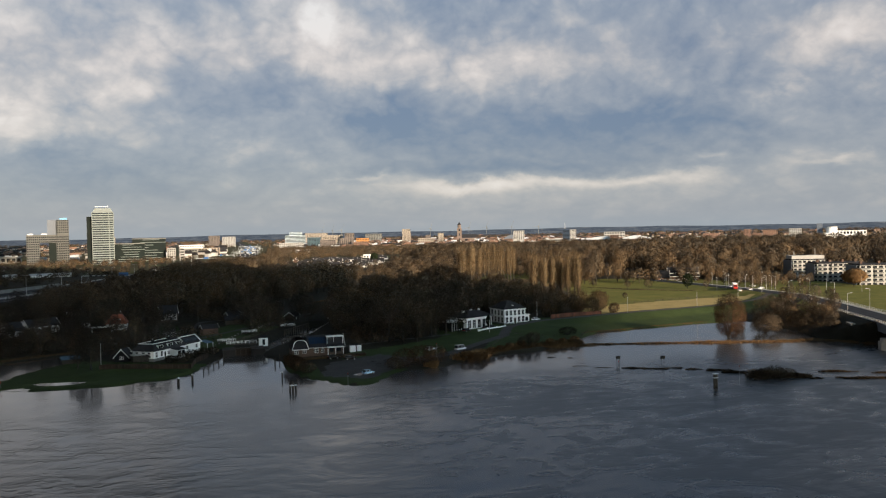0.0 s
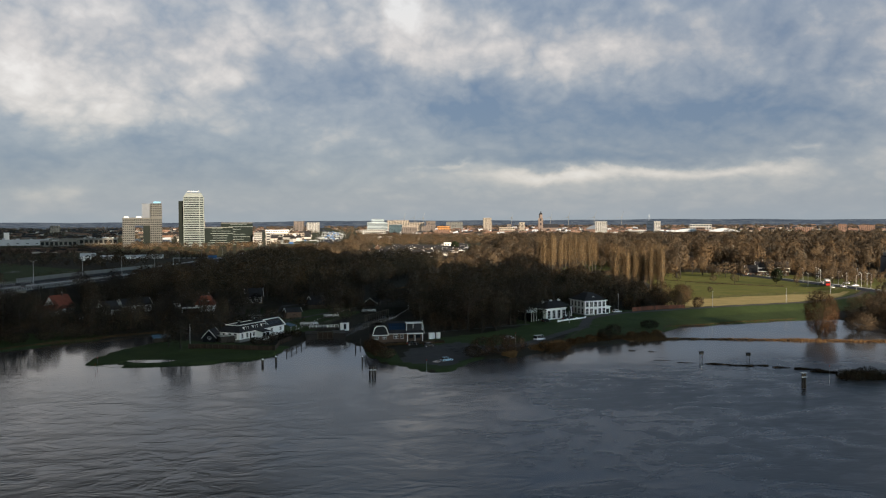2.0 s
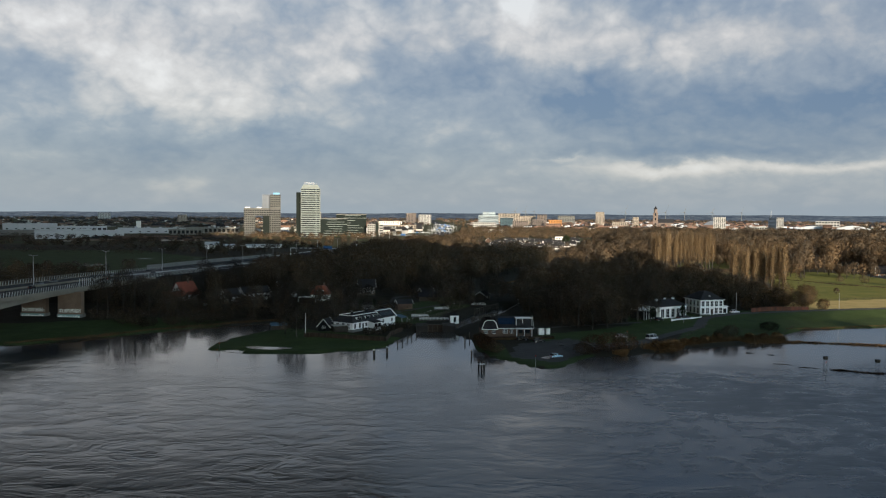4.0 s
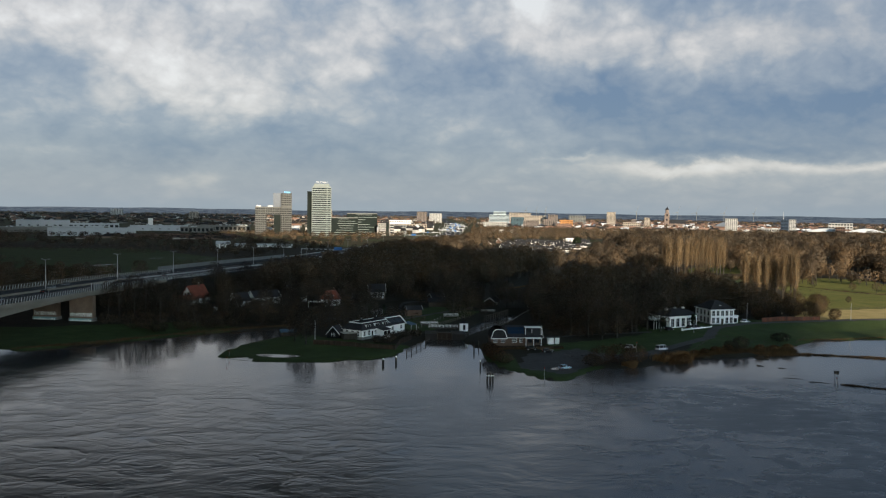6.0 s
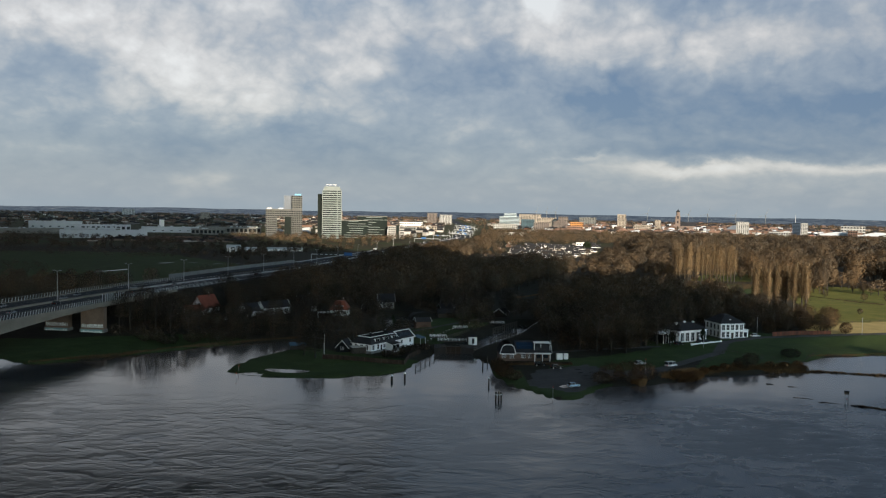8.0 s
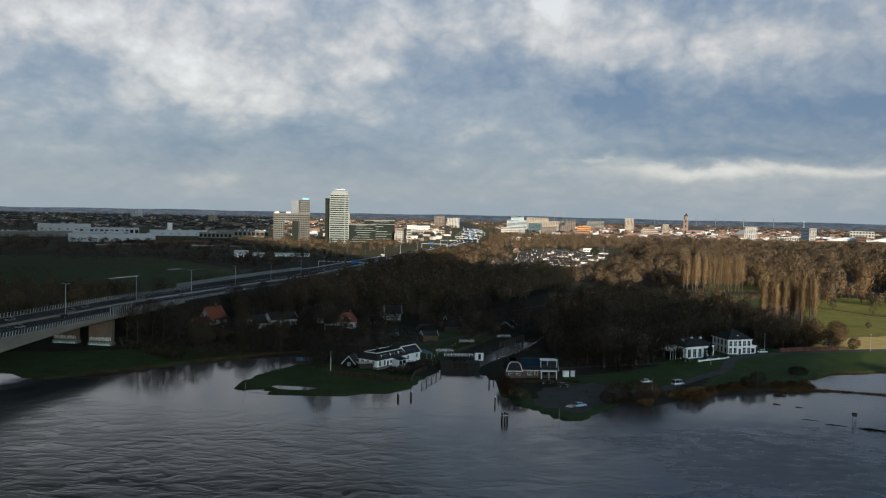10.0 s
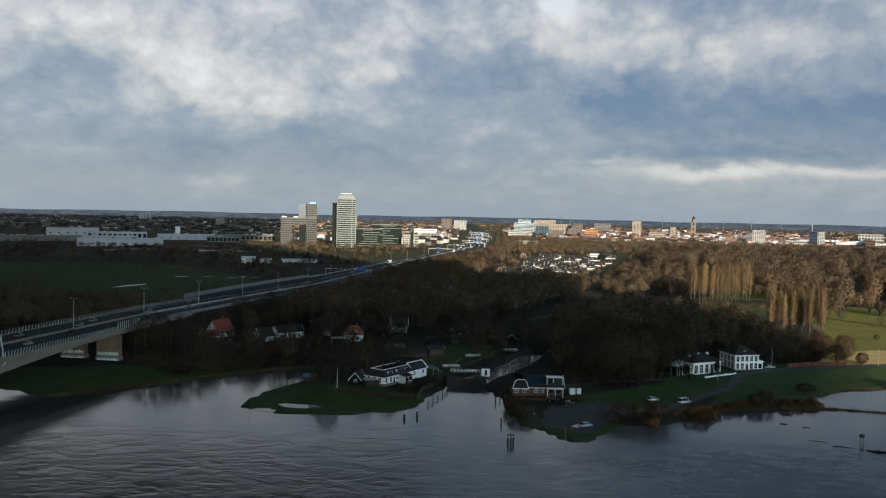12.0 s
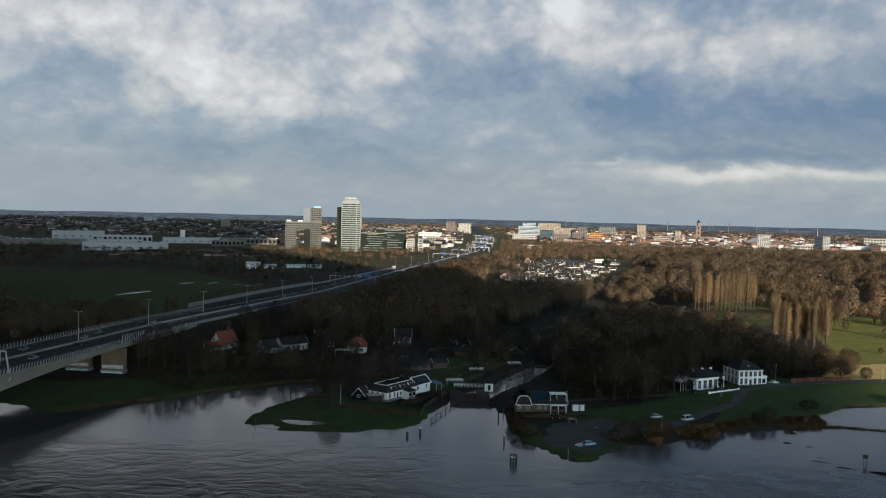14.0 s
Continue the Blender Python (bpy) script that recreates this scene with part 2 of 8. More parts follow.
def build_water(n, b):
    p = place(n)
    # boils and slicks drifting on the stream, short wind ripples between them, quiet water under the banks
    xyz = n.add("ShaderNodeSeparateXYZ")
    n.link(p, xyz.inputs[0])
    lee = n.add("ShaderNodeMapRange")
    n.put(lee.inputs[0], n.math("ADD", xyz.outputs[1], n.math("MULTIPLY", n.noise(p, 0.02, 3.0), 40.0)))
    for k, v in enumerate((255.0, 300.0, 1.0, 0.22)):
        lee.inputs[k + 1].default_value = v
    lee = lee.outputs[0]
    gust = n.add("ShaderNodeMapRange")
    n.put(gust.inputs[0], n.math("ADD", xyz.outputs[0], n.math("MULTIPLY", n.noise(p, 0.015, 3.0), 60.0)))
    for k, v in enumerate((10.0, 150.0, 0.0, 1.0)):
        gust.inputs[k + 1].default_value = v
    gust = gust.outputs[0]
    boil = n.noise(n.scaled(p, (0.022, 0.026, 1.0), 0.2), 1.0, 5.0, 0.6, 0.6)
    eddy = n.noise(n.scaled(p, (0.070, 0.100, 1.0), 0.12), 1.0, 5.0, 0.6, 1.0)
    ripple = n.noise(n.scaled(p, (0.55, 0.70, 1.0), -0.1), 1.0, 4.0, 0.65, 0.3)
    wave = n.noise(n.scaled(p, (0.16, 0.30, 1.0), 0.2), 1.0, 4.0, 0.6, 0.6)
    calm = n.ramp(n.math("ADD", n.math("MULTIPLY", boil, 0.34), n.math("ADD", n.math("MULTIPLY", eddy, 0.40), n.math("MULTIPLY", wave, 0.26))), [(0.44, (0.0, 0.0, 0.0)), (0.54, (1, 1, 1))])
    swell = n.math("ADD", n.math("MULTIPLY", eddy, 0.85), n.math("MULTIPLY", wave, n.math("ADD", 0.08, n.math("MULTIPLY", calm, 0.20))))
    swell = n.math("ADD", swell, n.math("MULTIPLY", ripple, n.math("ADD", 0.01, n.math("MULTIPLY", calm, 0.07))))
    bump(n, b, n.math("MULTIPLY", swell, lee), 1.0, 0.20)
    n.link(n.ramp(boil, [(0.3, (0.036, 0.038, 0.042)), (0.7, (0.050, 0.052, 0.056))]), b.inputs["Base Color"])
    n.link(n.math("ADD", 0.05, n.math("MULTIPLY", lee, n.math("ADD", n.math("MULTIPLY", calm, 0.13), n.math("MULTIPLY", gust, 0.22)))), b.inputs["Roughness"])
    b.inputs["IOR"].default_value = 1.33


GROUND = principled("turf_and_litter", build_ground, rough=0.95, spec=0.1)
WATER = principled("river_water", build_water, spec=0.5)
BARK = mottled("bark", (0.016, 0.015, 0.013), (0.044, 0.042, 0.037), 0.6, 5.0, 0.95, 0.05)


def twiggy(name, tones):
    """Twigs that differ from tree to tree (attribute tint, or the object's own chance) and from twig to twig."""
    def build(n, b):
        p = place(n)
        tree = n.math("ADD", n.add("ShaderNodeAttribute", attribute="tint").outputs["Fac"], n.math("MULTIPLY", n.add("ShaderNodeObjectInfo").outputs["Random"], 0.7))
        twig = n.math("MULTIPLY", n.math("SUBTRACT", n.add("ShaderNodeNewGeometry").outputs["Random Per Island"], 0.5), 0.06)
        fac = n.math("ADD", n.math("MULTIPLY", tree, 0.8), n.math("ADD", twig, n.math("MULTIPLY", n.math("SUBTRACT", n.noise(p, 0.02, 3.0), 0.4), 0.6)))
        n.link(n.ramp(fac, [(0.12 + 0.76 * i / (len(tones) - 1), t) for i, t in enumerate(tones)]), b.inputs["Base Color"])
        # a spray of fine twigs covers only part of what lies behind it
        n.link(n.ramp(n.noise(p, 2.2, 3.0, 0.6), [(0.40, (0.06, 0.06, 0.06)), (0.58, (0.92, 0.92, 0.92))]), b.inputs["Alpha"])
    return principled(name, build, rough=0.9, spec=0.1)


TWIGS = twiggy("bare_twigs", [(0.044, 0.035, 0.025), (0.068, 0.052, 0.036), (0.100, 0.073, 0.046), (0.084, 0.068, 0.049), (0.122, 0.083, 0.047)])
POPLAR_TWIGS = twiggy("poplar_twigs", [(0.110, 0.078, 0.043), (0.152, 0.107, 0.059), (0.192, 0.136, 0.076)])
BROWN_TWIGS = twiggy("brown_twigs", [(0.080, 0.054, 0.030), (0.112, 0.076, 0.042), (0.145, 0.100, 0.056)])
FOX_TWIGS = twiggy("fox_brown_twigs", [(0.130, 0.070, 0.030), (0.180, 0.098, 0.042), (0.225, 0.128, 0.058)])
RUSSET = twiggy("russet_twigs", [(0.075, 0.042, 0.022), (0.105, 0.058, 0.029), (0.140, 0.078, 0.038)])
EVERGREEN = mottled("conifer_needles", (0.008, 0.014, 0.007), (0.022, 0.032, 0.014), 0.3, 2.0, 0.9, 0.0, 0.3, 0.1)
REED = mottled("dead_reed", (0.100, 0.058, 0.026), (0.205, 0.124, 0.058), 0.3, 2.5, 0.9, 0.0, 0.4, 0.1)
WHITE = mottled("white_render", (0.74, 0.74, 0.72), (0.90, 0.90, 0.88), 0.35, 5.0, 0.8, 0.006)
TRIM = mottled("white_paint", (0.68, 0.68, 0.66), (0.85, 0.85, 0.83), 0.8, 9.0, 0.5, 0.0)
SLATE = mottled("dark_roof_tiles", (0.012, 0.012, 0.014), (0.034, 0.034, 0.037), 0.5, 4.0, 0.9, 0.04, 0.2, 0.1)
RED_TILE = mottled("red_roof_tiles", (0.095, 0.026, 0.016), (0.215, 0.062, 0.036), 0.5, 4.0, 0.75, 0.05, 0.2)
BRICK = mottled("brown_brick", (0.060, 0.040, 0.031), (0.140, 0.088, 0.064), 0.6, 6.0, 0.9, 0.02, 0.2)
RED_BRICK = mottled("red_brick", (0.180, 0.070, 0.042), (0.330, 0.140, 0.085), 0.6, 6.0, 0.9, 0.02, 0.2)
CONCRETE = mottled("concrete", (0.100, 0.104, 0.100), (0.215, 0.220, 0.212), 0.15, 3.0, 0.9, 0.015)
PALE_CONCRETE = mottled("pale_concrete", (0.27, 0.27, 0.255), (0.42, 0.415, 0.395), 0.12, 3.0, 0.85, 0.01, 0.1)
GREY_PANEL = mottled("grey_panels", (0.112, 0.114, 0.106), (0.200, 0.202, 0.188), 0.05, 2.0, 0.7, 0.0, 0.1)
SLATE_PANEL = mottled("slate_grey_panels", (0.062, 0.065, 0.063), (0.118, 0.122, 0.117), 0.05, 2.0, 0.7, 0.0, 0.1)
DARK_PANEL = mottled("dark_green_panels", (0.008, 0.012, 0.011), (0.020, 0.026, 0.024), 0.05, 2.0, 0.8, 0.0, 0.2, 0.08)
ASPHALT = mottled("asphalt", (0.012, 0.015, 0.021), (0.026, 0.031, 0.040), 0.12, 3.0, 0.9, 0.01, 0.0, 0.12)
TIMBER = mottled("weathered_timber", (0.022, 0.019, 0.016), (0.066, 0.054, 0.042), 1.2, 8.0, 0.9, 0.02, 0.4)
FENCE_WOOD = mottled("brown_fence_boards", (0.016, 0.011, 0.008), (0.042, 0.027, 0.018), 0.9, 8.0, 0.9, 0.01, 0.4)
STEEL = mottled("galvanised_steel", (0.300, 0.310, 0.320), (0.500, 0.510, 0.520), 0.5, 5.0, 0.5, 0.0, 0.1, 0.4, 0.6)
PALE_STEEL = mottled("pale_painted_steel", (0.30, 0.33, 0.34), (0.48, 0.51, 0.51), 0.5, 5.0, 0.5, 0.0, 0.1, 0.4)
RUBBER = principled("black_rubber", colour=(0.015, 0.015, 0.016), rough=0.8)
BLUE_SIGN = principled("blue_sign_sheet", colour=(0.03, 0.11, 0.28), rough=0.5)
BLUE_CLOTH = mottled("faded_blue_cloth", (0.035, 0.075, 0.12), (0.08, 0.14, 0.20), 0.6, 5.0, 0.8, 0.01)


def glassy(name, colour, rough=0.08):
    return principled(name, colour=colour, rough=rough, spec=0.3)


GLASS = glassy("window_glass", (0.012, 0.015, 0.018))
TOWER_GLASS = glassy("tower_glass", (0.015, 0.022, 0.026), 0.12)


def car_paint(name, colour):
    return principled(name, colour=colour, rough=0.25, spec=0.5)


CAR_WHITE, CAR_BLACK = car_paint("white_car_paint", (0.75, 0.76, 0.77)), car_paint("black_car_paint", (0.012, 0.012, 0.014))
CAR_BLUE, CAR_GREY, CAR_RED = car_paint("pale_blue_car_paint", (0.30, 0.45, 0.58)), car_paint("grey_car_paint", (0.16, 0.17, 0.18)), car_paint("red_car_paint", (0.40, 0.03, 0.02))

# ---- mesh helpers ----
class Shape:
    """Collects faces for one mesh."""

    def __init__(self):
        self.v, self.f = [], []

    def add(self, verts, faces):
        k = len(self.v)
        self.v += [tuple(p) for p in verts]
        self.f += [tuple(i + k for i in face) for face in faces]
        return self

    def box(self, x0, x1, y0, y1, z0, z1, turn=0.0, about=(0.0, 0.0)):
        pts = [(x, y, z) for z in (z0, z1) for x, y in ((x0, y0), (x1, y0), (x1, y1), (x0, y1))]
        if turn:
            c, s = math.cos(radians(turn)), math.sin(radians(turn))
            a, b = about
            pts = [(a + (x - a) * c - (y - b) * s, b + (x - a) * s + (y - b) * c, z) for x, y, z in pts]
        return self.add(pts, [(3, 2, 1, 0), (4, 5, 6, 7), (0, 1, 5, 4), (1, 2, 6, 5), (2, 3, 7, 6), (3, 0, 4, 7)])

    def prism(self, outline, z0, z1):
        n = len(outline)
        self.add([(x, y, z0) for x, y in outline] + [(x, y, z1) for x, y in outline],
                 [tuple(range(n))[::-1], tuple(range(n, 2 * n))] + [(i, (i + 1) % n, n + (i + 1) % n, n + i) for i in range(n)])
        return self

    def rod(self, a, b, r0, r1=None, sides=6):
        a, b = Vector(a), Vector(b)
        r1 = r0 if r1 is None else r1
        way = (b - a).normalized()
        u = way.orthogonal().normalized()
        w = way.cross(u)
        ring = [u * math.cos(2 * math.pi * i / sides) + w * math.sin(2 * math.pi * i / sides) for i in range(sides)]
        self.add([a + q * r0 for q in ring] + [b + q * r1 for q in ring],
                 [(i, (i + 1) % sides, sides + (i + 1) % sides, sides + i) for i in range(sides)] + [tuple(range(sides))[::-1], tuple(range(sides, 2 * sides))])
        return self

    def across(self, profile, x0, x1):
        """A profile of (y, z) points, counter-clockwise, drawn out along x."""
        n = len(profile)
        self.add([(x0, y, z) for y, z in profile] + [(x1, y, z) for y, z in profile],
                 [tuple(range(n))[::-1], tuple(range(n, 2 * n))] + [(i, (i + 1) % n, n + (i + 1) % n, n + i) for i in range(n)])
        return self

    def mesh(self, name, material):
        me = bpy.data.meshes.new(name)
        me.from_pydata(self.v, [], self.f)
        me.materials.append(material)
        return me


def thing(name, m, label, category, group="", kind=""):
    ob = new(name)
    ob.empty_display_size = 0.5
    ob.matrix_world = m
    return tagged(ob, label, category, group, kind)


def part(name, shape, material, parent, label="", bevel=0.0):
    me = shape.mesh(name, material) if isinstance(shape, Shape) else shape
    ob = new(name, me)
    ob.parent = parent
    if bevel:
        k = ob.modifiers.new("edge", "BEVEL")
        k.width, k.segments, k.limit_method = bevel, 1, "ANGLE"
    return tagged(ob, label)


def single(name, shape, material, label, category, m=None, group="", kind=""):
    ob = new(name, shape.mesh(name, material) if isinstance(shape, Shape) else shape)
    if m is not None:
        ob.matrix_world = m
    return tagged(ob, label, category, group, kind)


# ---- the plan of the ground ----
SHORE = [(-1800, 120), (-420, 215), (-230, 280), (-172, 318), (-158, 316), (-140, 303), (-120, 313), (-104, 331), (-88, 345), (-66, 361), (-50, 367), (-47, 352), (-54, 338),
         (-62, 321), (-68, 296), (-61, 289), (-47, 285), (-32, 286), (-15, 291), (-5, 299), (-3, 313), (3, 326), (8, 338.5), (20, 338.5), (23, 328), (27, 316),
         (27, 291), (31, 277), (42, 259), (50, 257), (58, 270), (66, 278), (79, 279), (92, 291), (104, 298), (126, 303), (146, 311), (150, 325),
         (167, 342), (197, 349)]
SHORE_EAST = [(230, 354), (252, 352), (251, 330), (246, 305), (243, 280), (250, 262), (268, 225), (330, 80), (520, -160), (1600, -700)]
CANALS = [([(14, 340), (22, 357), (34, 376), (45, 402), (52, 418)], 6.6), ([(61, 508), (112, 601), (190, 720)], 3.4),
          ([(-7, 403), (-11, 425), (-13, 446)], 8.5)]
MOTORWAY = [(-188, 190, 15.6), (-171, 292, 15.3), (-157.5, 374, 14.5), (-149, 437, 13.4), (-136, 510, 11.6), (-98, 700, 7.2), (-75, 850, 5.5), (-30, 1100, 5.0), (20, 1336, 5.0),
            (75, 1600, 5.0), (115, 2100, 5.0), (140, 2900, 5.0), (160, 4800, 5.0)]
SLIP = [(-163, 440, 13.2), (-158, 500, 11.7), (-152, 560, 10.2), (-142, 630, 8.8), (-130, 700, 7.3), (-106, 800, 6.0), (-78, 930, 5.3), (-52, 1050, 5.0)]
DIKE = [(118, 352, 2.6), (150, 367, 4.0), (207, 383, 4.0), (262, 393, 4.0), (300, 410, 4.2), (335, 440, 4.4)]
OLD_ROAD = [(216, 190, 9.0), (255, 260, 8.2), (279, 311, 7.6), (302, 362, 7.2), (327, 410, 5.6), (342, 470, 4.2), (350, 600, 3.0), (420, 900, 2.6)]


def inside(px, py, outline):
    """Which of the points lie in a closed outline (arrays)."""
    hit = np.zeros(px.shape, bool)
    n = len(outline)
    for i in range(n):
        (x0, y0), (x1, y1) = outline[i], outline[(i + 1) % n]
        if y0 == y1:
            continue
        hit ^= ((y0 > py) != (y1 > py)) & (px < (x1 - x0) * (py - y0) / (y1 - y0) + x0)
    return hit


def along(px, py, line):
    """Distance to a line of (x, y[, z]) points and the height that it has at the nearest place."""
    best, level = np.full(px.shape, 1e9), np.zeros(px.shape)
    for a, b in zip(line, line[1:]):
        dx, dy = b[0] - a[0], b[1] - a[1]
        k = np.clip(((px - a[0]) * dx + (py - a[1]) * dy) / (dx * dx + dy * dy), 0, 1)
        d = np.hypot(px - a[0] - k * dx, py - a[1] - k * dy)
        z = (a[2] + k * (b[2] - a[2])) if len(a) > 2 else 0.0
        level, best = np.where(d < best, z, level), np.minimum(d, best)
    return best, level


def wavy(px, py, scale, seed=0.0):
    """Cheap smooth unevenness between about -1 and 1."""
    u, v = px / scale + seed, py / scale - 1.7 * seed
    return (np.sin(u + 1.3 * np.sin(0.7 * v)) + np.sin(1.1 * v + 1.1 * np.sin(0.9 * u + 2.0)) + 0.6 * np.sin(2.3 * u - 1.9 * v + 1.0)) / 2.6


LAND = SHORE + SHORE_EAST + [(6000, -700), (6000, 6000), (-6000, 6000), (-6000, 120)]


def height(px, py):
    px, py = np.asarray(px, float), np.asarray(py, float)
    qx, qy = px + 1.3 * wavy(px, py, 4.0), py + 1.3 * wavy(px, py, 5.0, 3.0)
    land = inside(qx, qy, LAND)
    shore, _ = along(qx, qy, SHORE + SHORE_EAST)
    bank = 0.35 + 1.9 * (1 - np.exp(-np.maximum(shore - 6, 0) / 28)) + 0.25 * np.minimum(shore / 3, 1) + 0.15 * wavy(px, py, 17)
    # the low tip of the meadow and the flooded car park
    low = np.exp(-(((px + 45) / 26) ** 2 + ((py - 300) / 22) ** 2)) + np.exp(-(((px - 52) / 20) ** 2 + ((py - 276) / 22) ** 2))
    bank = bank - 1.1 * np.clip(low, 0, 1) * np.minimum(shore / 12, 1)
    # a puddle on the meadow
    bank = bank - 1.0 * np.exp(-(((px + 60 + 2.0 * wavy(px, py, 3.0)) / 5.5) ** 2 + ((py - 289.8 + 1.4 * wavy(px, py, 2.6, 2.0)) / 3.2) ** 2) ** 2)
    z = np.where(land, np.maximum(bank, np.where(shore < 1.5, 0.12 * shore, -9)), -0.5 - np.minimum(shore * 0.12, 2.5))
    for line, half in CANALS:
        d, _ = along(px, py, line)
        z = np.where(d < half + 2.5, np.minimum(z, np.clip((d - half) * 1.2, -1.4, 3.0)), z)
    for line, flat, slope in ((DIKE, 3.5, 0.30), (OLD_ROAD, 9.0, 0.42)):
        d, top = along(px, py, line)
        z = np.where(land, np.maximum(z, top - np.maximum(d - flat, 0) * slope), z)
    d, top = along(px, py, MOTORWAY)
    dam = np.clip((py - 415) / 25, 0, 1)
    z = np.where(land, np.maximum(z, (top - 0.4) * dam - np.maximum(d - 20, 0) * 0.5), z)
    d, top = along(px, py, SLIP)
    z = np.where(land, np.maximum(z, (top - 0.4) * dam - np.maximum(d - 9, 0) * 0.5), z)
    # the mound on which the white villa stands
    z = np.where(land, np.maximum(z, 3.0 - np.maximum(np.hypot((px - 128) / 1.3, py - 376) - 26, 0) * 0.12), z)
    # farther off the plain lies level
    return np.where(py > 620, np.where(z < 0, z, np.maximum(z, 1.6)), z)


def steps(*runs):
    out = []
    for lo, hi, step in runs:
        out += list(np.arange(lo, hi, step))
    return np.array(out + [runs[-1][1]])


def build_land():
    xs = steps((-4900, -1000, 300), (-1000, -400, 40), (-400, -180, 8), (-180, 280, 2.6), (280, 480, 6), (480, 1200, 40), (1200, 4900, 300))
    ys = steps((-2400, 0, 240), (0, 200, 25), (200, 248, 8), (248, 420, 2.6), (420, 620, 4), (620, 1000, 10), (1000, 1600, 30), (1600, 4900, 150))
    gx, gy = np.meshgrid(xs, ys)
    px, py = gx.ravel(), gy.ravel()
    z = height(px, py)
    nx, ny = len(xs), len(ys)
    i = (np.arange(ny - 1)[:, None] * nx + np.arange(nx - 1)).ravel()
    me = bpy.data.meshes.new("ground")
    me.from_pydata(np.stack([px, py, z], 1).tolist(), [], np.stack([i, i + 1, i + nx + 1, i + nx], 1).tolist())
    me.materials.append(GROUND)
    me.polygons.foreach_set("use_smooth", [True] * len(me.polygons))

    def zone(name, value):
        me.attributes.new(name, "FLOAT", "POINT").data.foreach_set("value", value.astype(np.float32))

    def soft(mask_distance, reach=3.0):
        return np.clip(0.5 - mask_distance / (2 * reach), 0, 1)
    grass = np.zeros(px.shape)
    for outline in GRASS:
        grass = np.maximum(grass, inside(px, py, outline) * 1.0)
    d, _ = along(px, py, DIKE)
    grass = np.maximum(grass, soft(d - 22, 4))
    dry = np.zeros(px.shape)
    for outline in DRY:
        dry = np.maximum(dry, inside(px, py, outline) * 1.0)
    paved = np.zeros(px.shape)
    for line, half in PATHS:
        d, _ = along(px, py, line)
        paved = np.maximum(paved, soft(d - half, 0.8))
    paved = np.maximum(paved, inside(px, py, CAR_PARK) * 1.0)
    zone("grass", grass)
    zone("dry", dry)
    pasture = np.zeros(px.shape)
    for outline in PASTURE:
        pasture = np.maximum(pasture, inside(px, py, outline) * 1.0)
    zone("pasture", pasture)
    zone("paved", paved)
    zone("far", np.clip((py - 900) / 400, 0, 1) * np.ones(px.shape))
    tagged(new("ground", me), "winter grass, leaf litter and dry pasture beside the flooded river", "ground", kind="structure")
    water = Shape()
    water.add([(-4900, -2400, 0), (4900, -2400, 0), (4900, 770, 0), (-4900, 770, 0)], [(0, 1, 2, 3)])
    single("water", water, WATER, "grey flooded river with eddies and ripples", "river", kind="structure")


GRASS = [[(25, 300), (27, 288), (31, 277), (42, 259), (50, 257), (58, 270), (66, 279), (61, 286), (50, 268), (39, 278), (36, 302)], [(-2, 352), (8, 352), (22, 385), (36, 415), (20, 420), (0, 390)], [(-70, 282), (-3, 288), (2, 318), (-30, 330), (-44, 345), (-58, 334), (-72, 300)],
         [(-330, 220), (-140, 300), (-104, 330), (-84, 344), (-70, 362), (-96, 372), (-150, 352), (-330, 330)],
         [(-10, 372), (8, 380), (30, 420), (44, 470), (20, 450), (0, 410)],
         [(46, 296), (70, 290), (104, 322), (124, 342), (100, 346), (72, 326), (52, 318)],
         [(100, 302), (148, 314), (168, 344), (246, 354), (330, 430), (300, 412), (150, 370), (122, 350)],
         [(200, 560), (262, 610), (300, 660), (220, 665), (170, 600)],
         [(-420, 480), (-190, 520), (-150, 640), (-170, 800), (-300, 980), (-620, 960), (-700, 620)],
         [(262, 330), (420, 350), (430, 470), (345, 450), (300, 372)],
         [(330, 470), (430, 470), (440, 560), (360, 560)]]
PASTURE = [[(225, 700), (300, 695), (345, 790), (440, 1015), (366, 1000), (280, 800)], [(186, 388), (262, 398), (335, 440), (400, 560), (380, 640), (300, 660), (250, 560), (212, 440)], [(262, 330), (440, 350), (450, 470), (440, 560), (345, 560), (345, 450), (300, 372)]]
DRY = [[(180, 392), (262, 398), (304, 424), (330, 452), (262, 446), (205, 430)]]
PATHS = [([(88, 304), (102, 318), (122, 338), (132, 358), (150, 367), (207, 383), (262, 393), (300, 410), (335, 440)], 2.2),
         ([(60, 288), (88, 304)], 3.0), ([(126, 345), (140, 327), (160, 322)], 0.7),
         ([(-60, 400), (-10, 375), (40, 440), (60, 480)], 1.2), ([(40, 330), (100, 350)], 1.6), ([(-24, 420), (0, 454), (14, 458)], 2.4)]
CAR_PARK = [(36, 278), (50, 266), (62, 282), (72, 300), (62, 308), (42, 300)]
build_land()

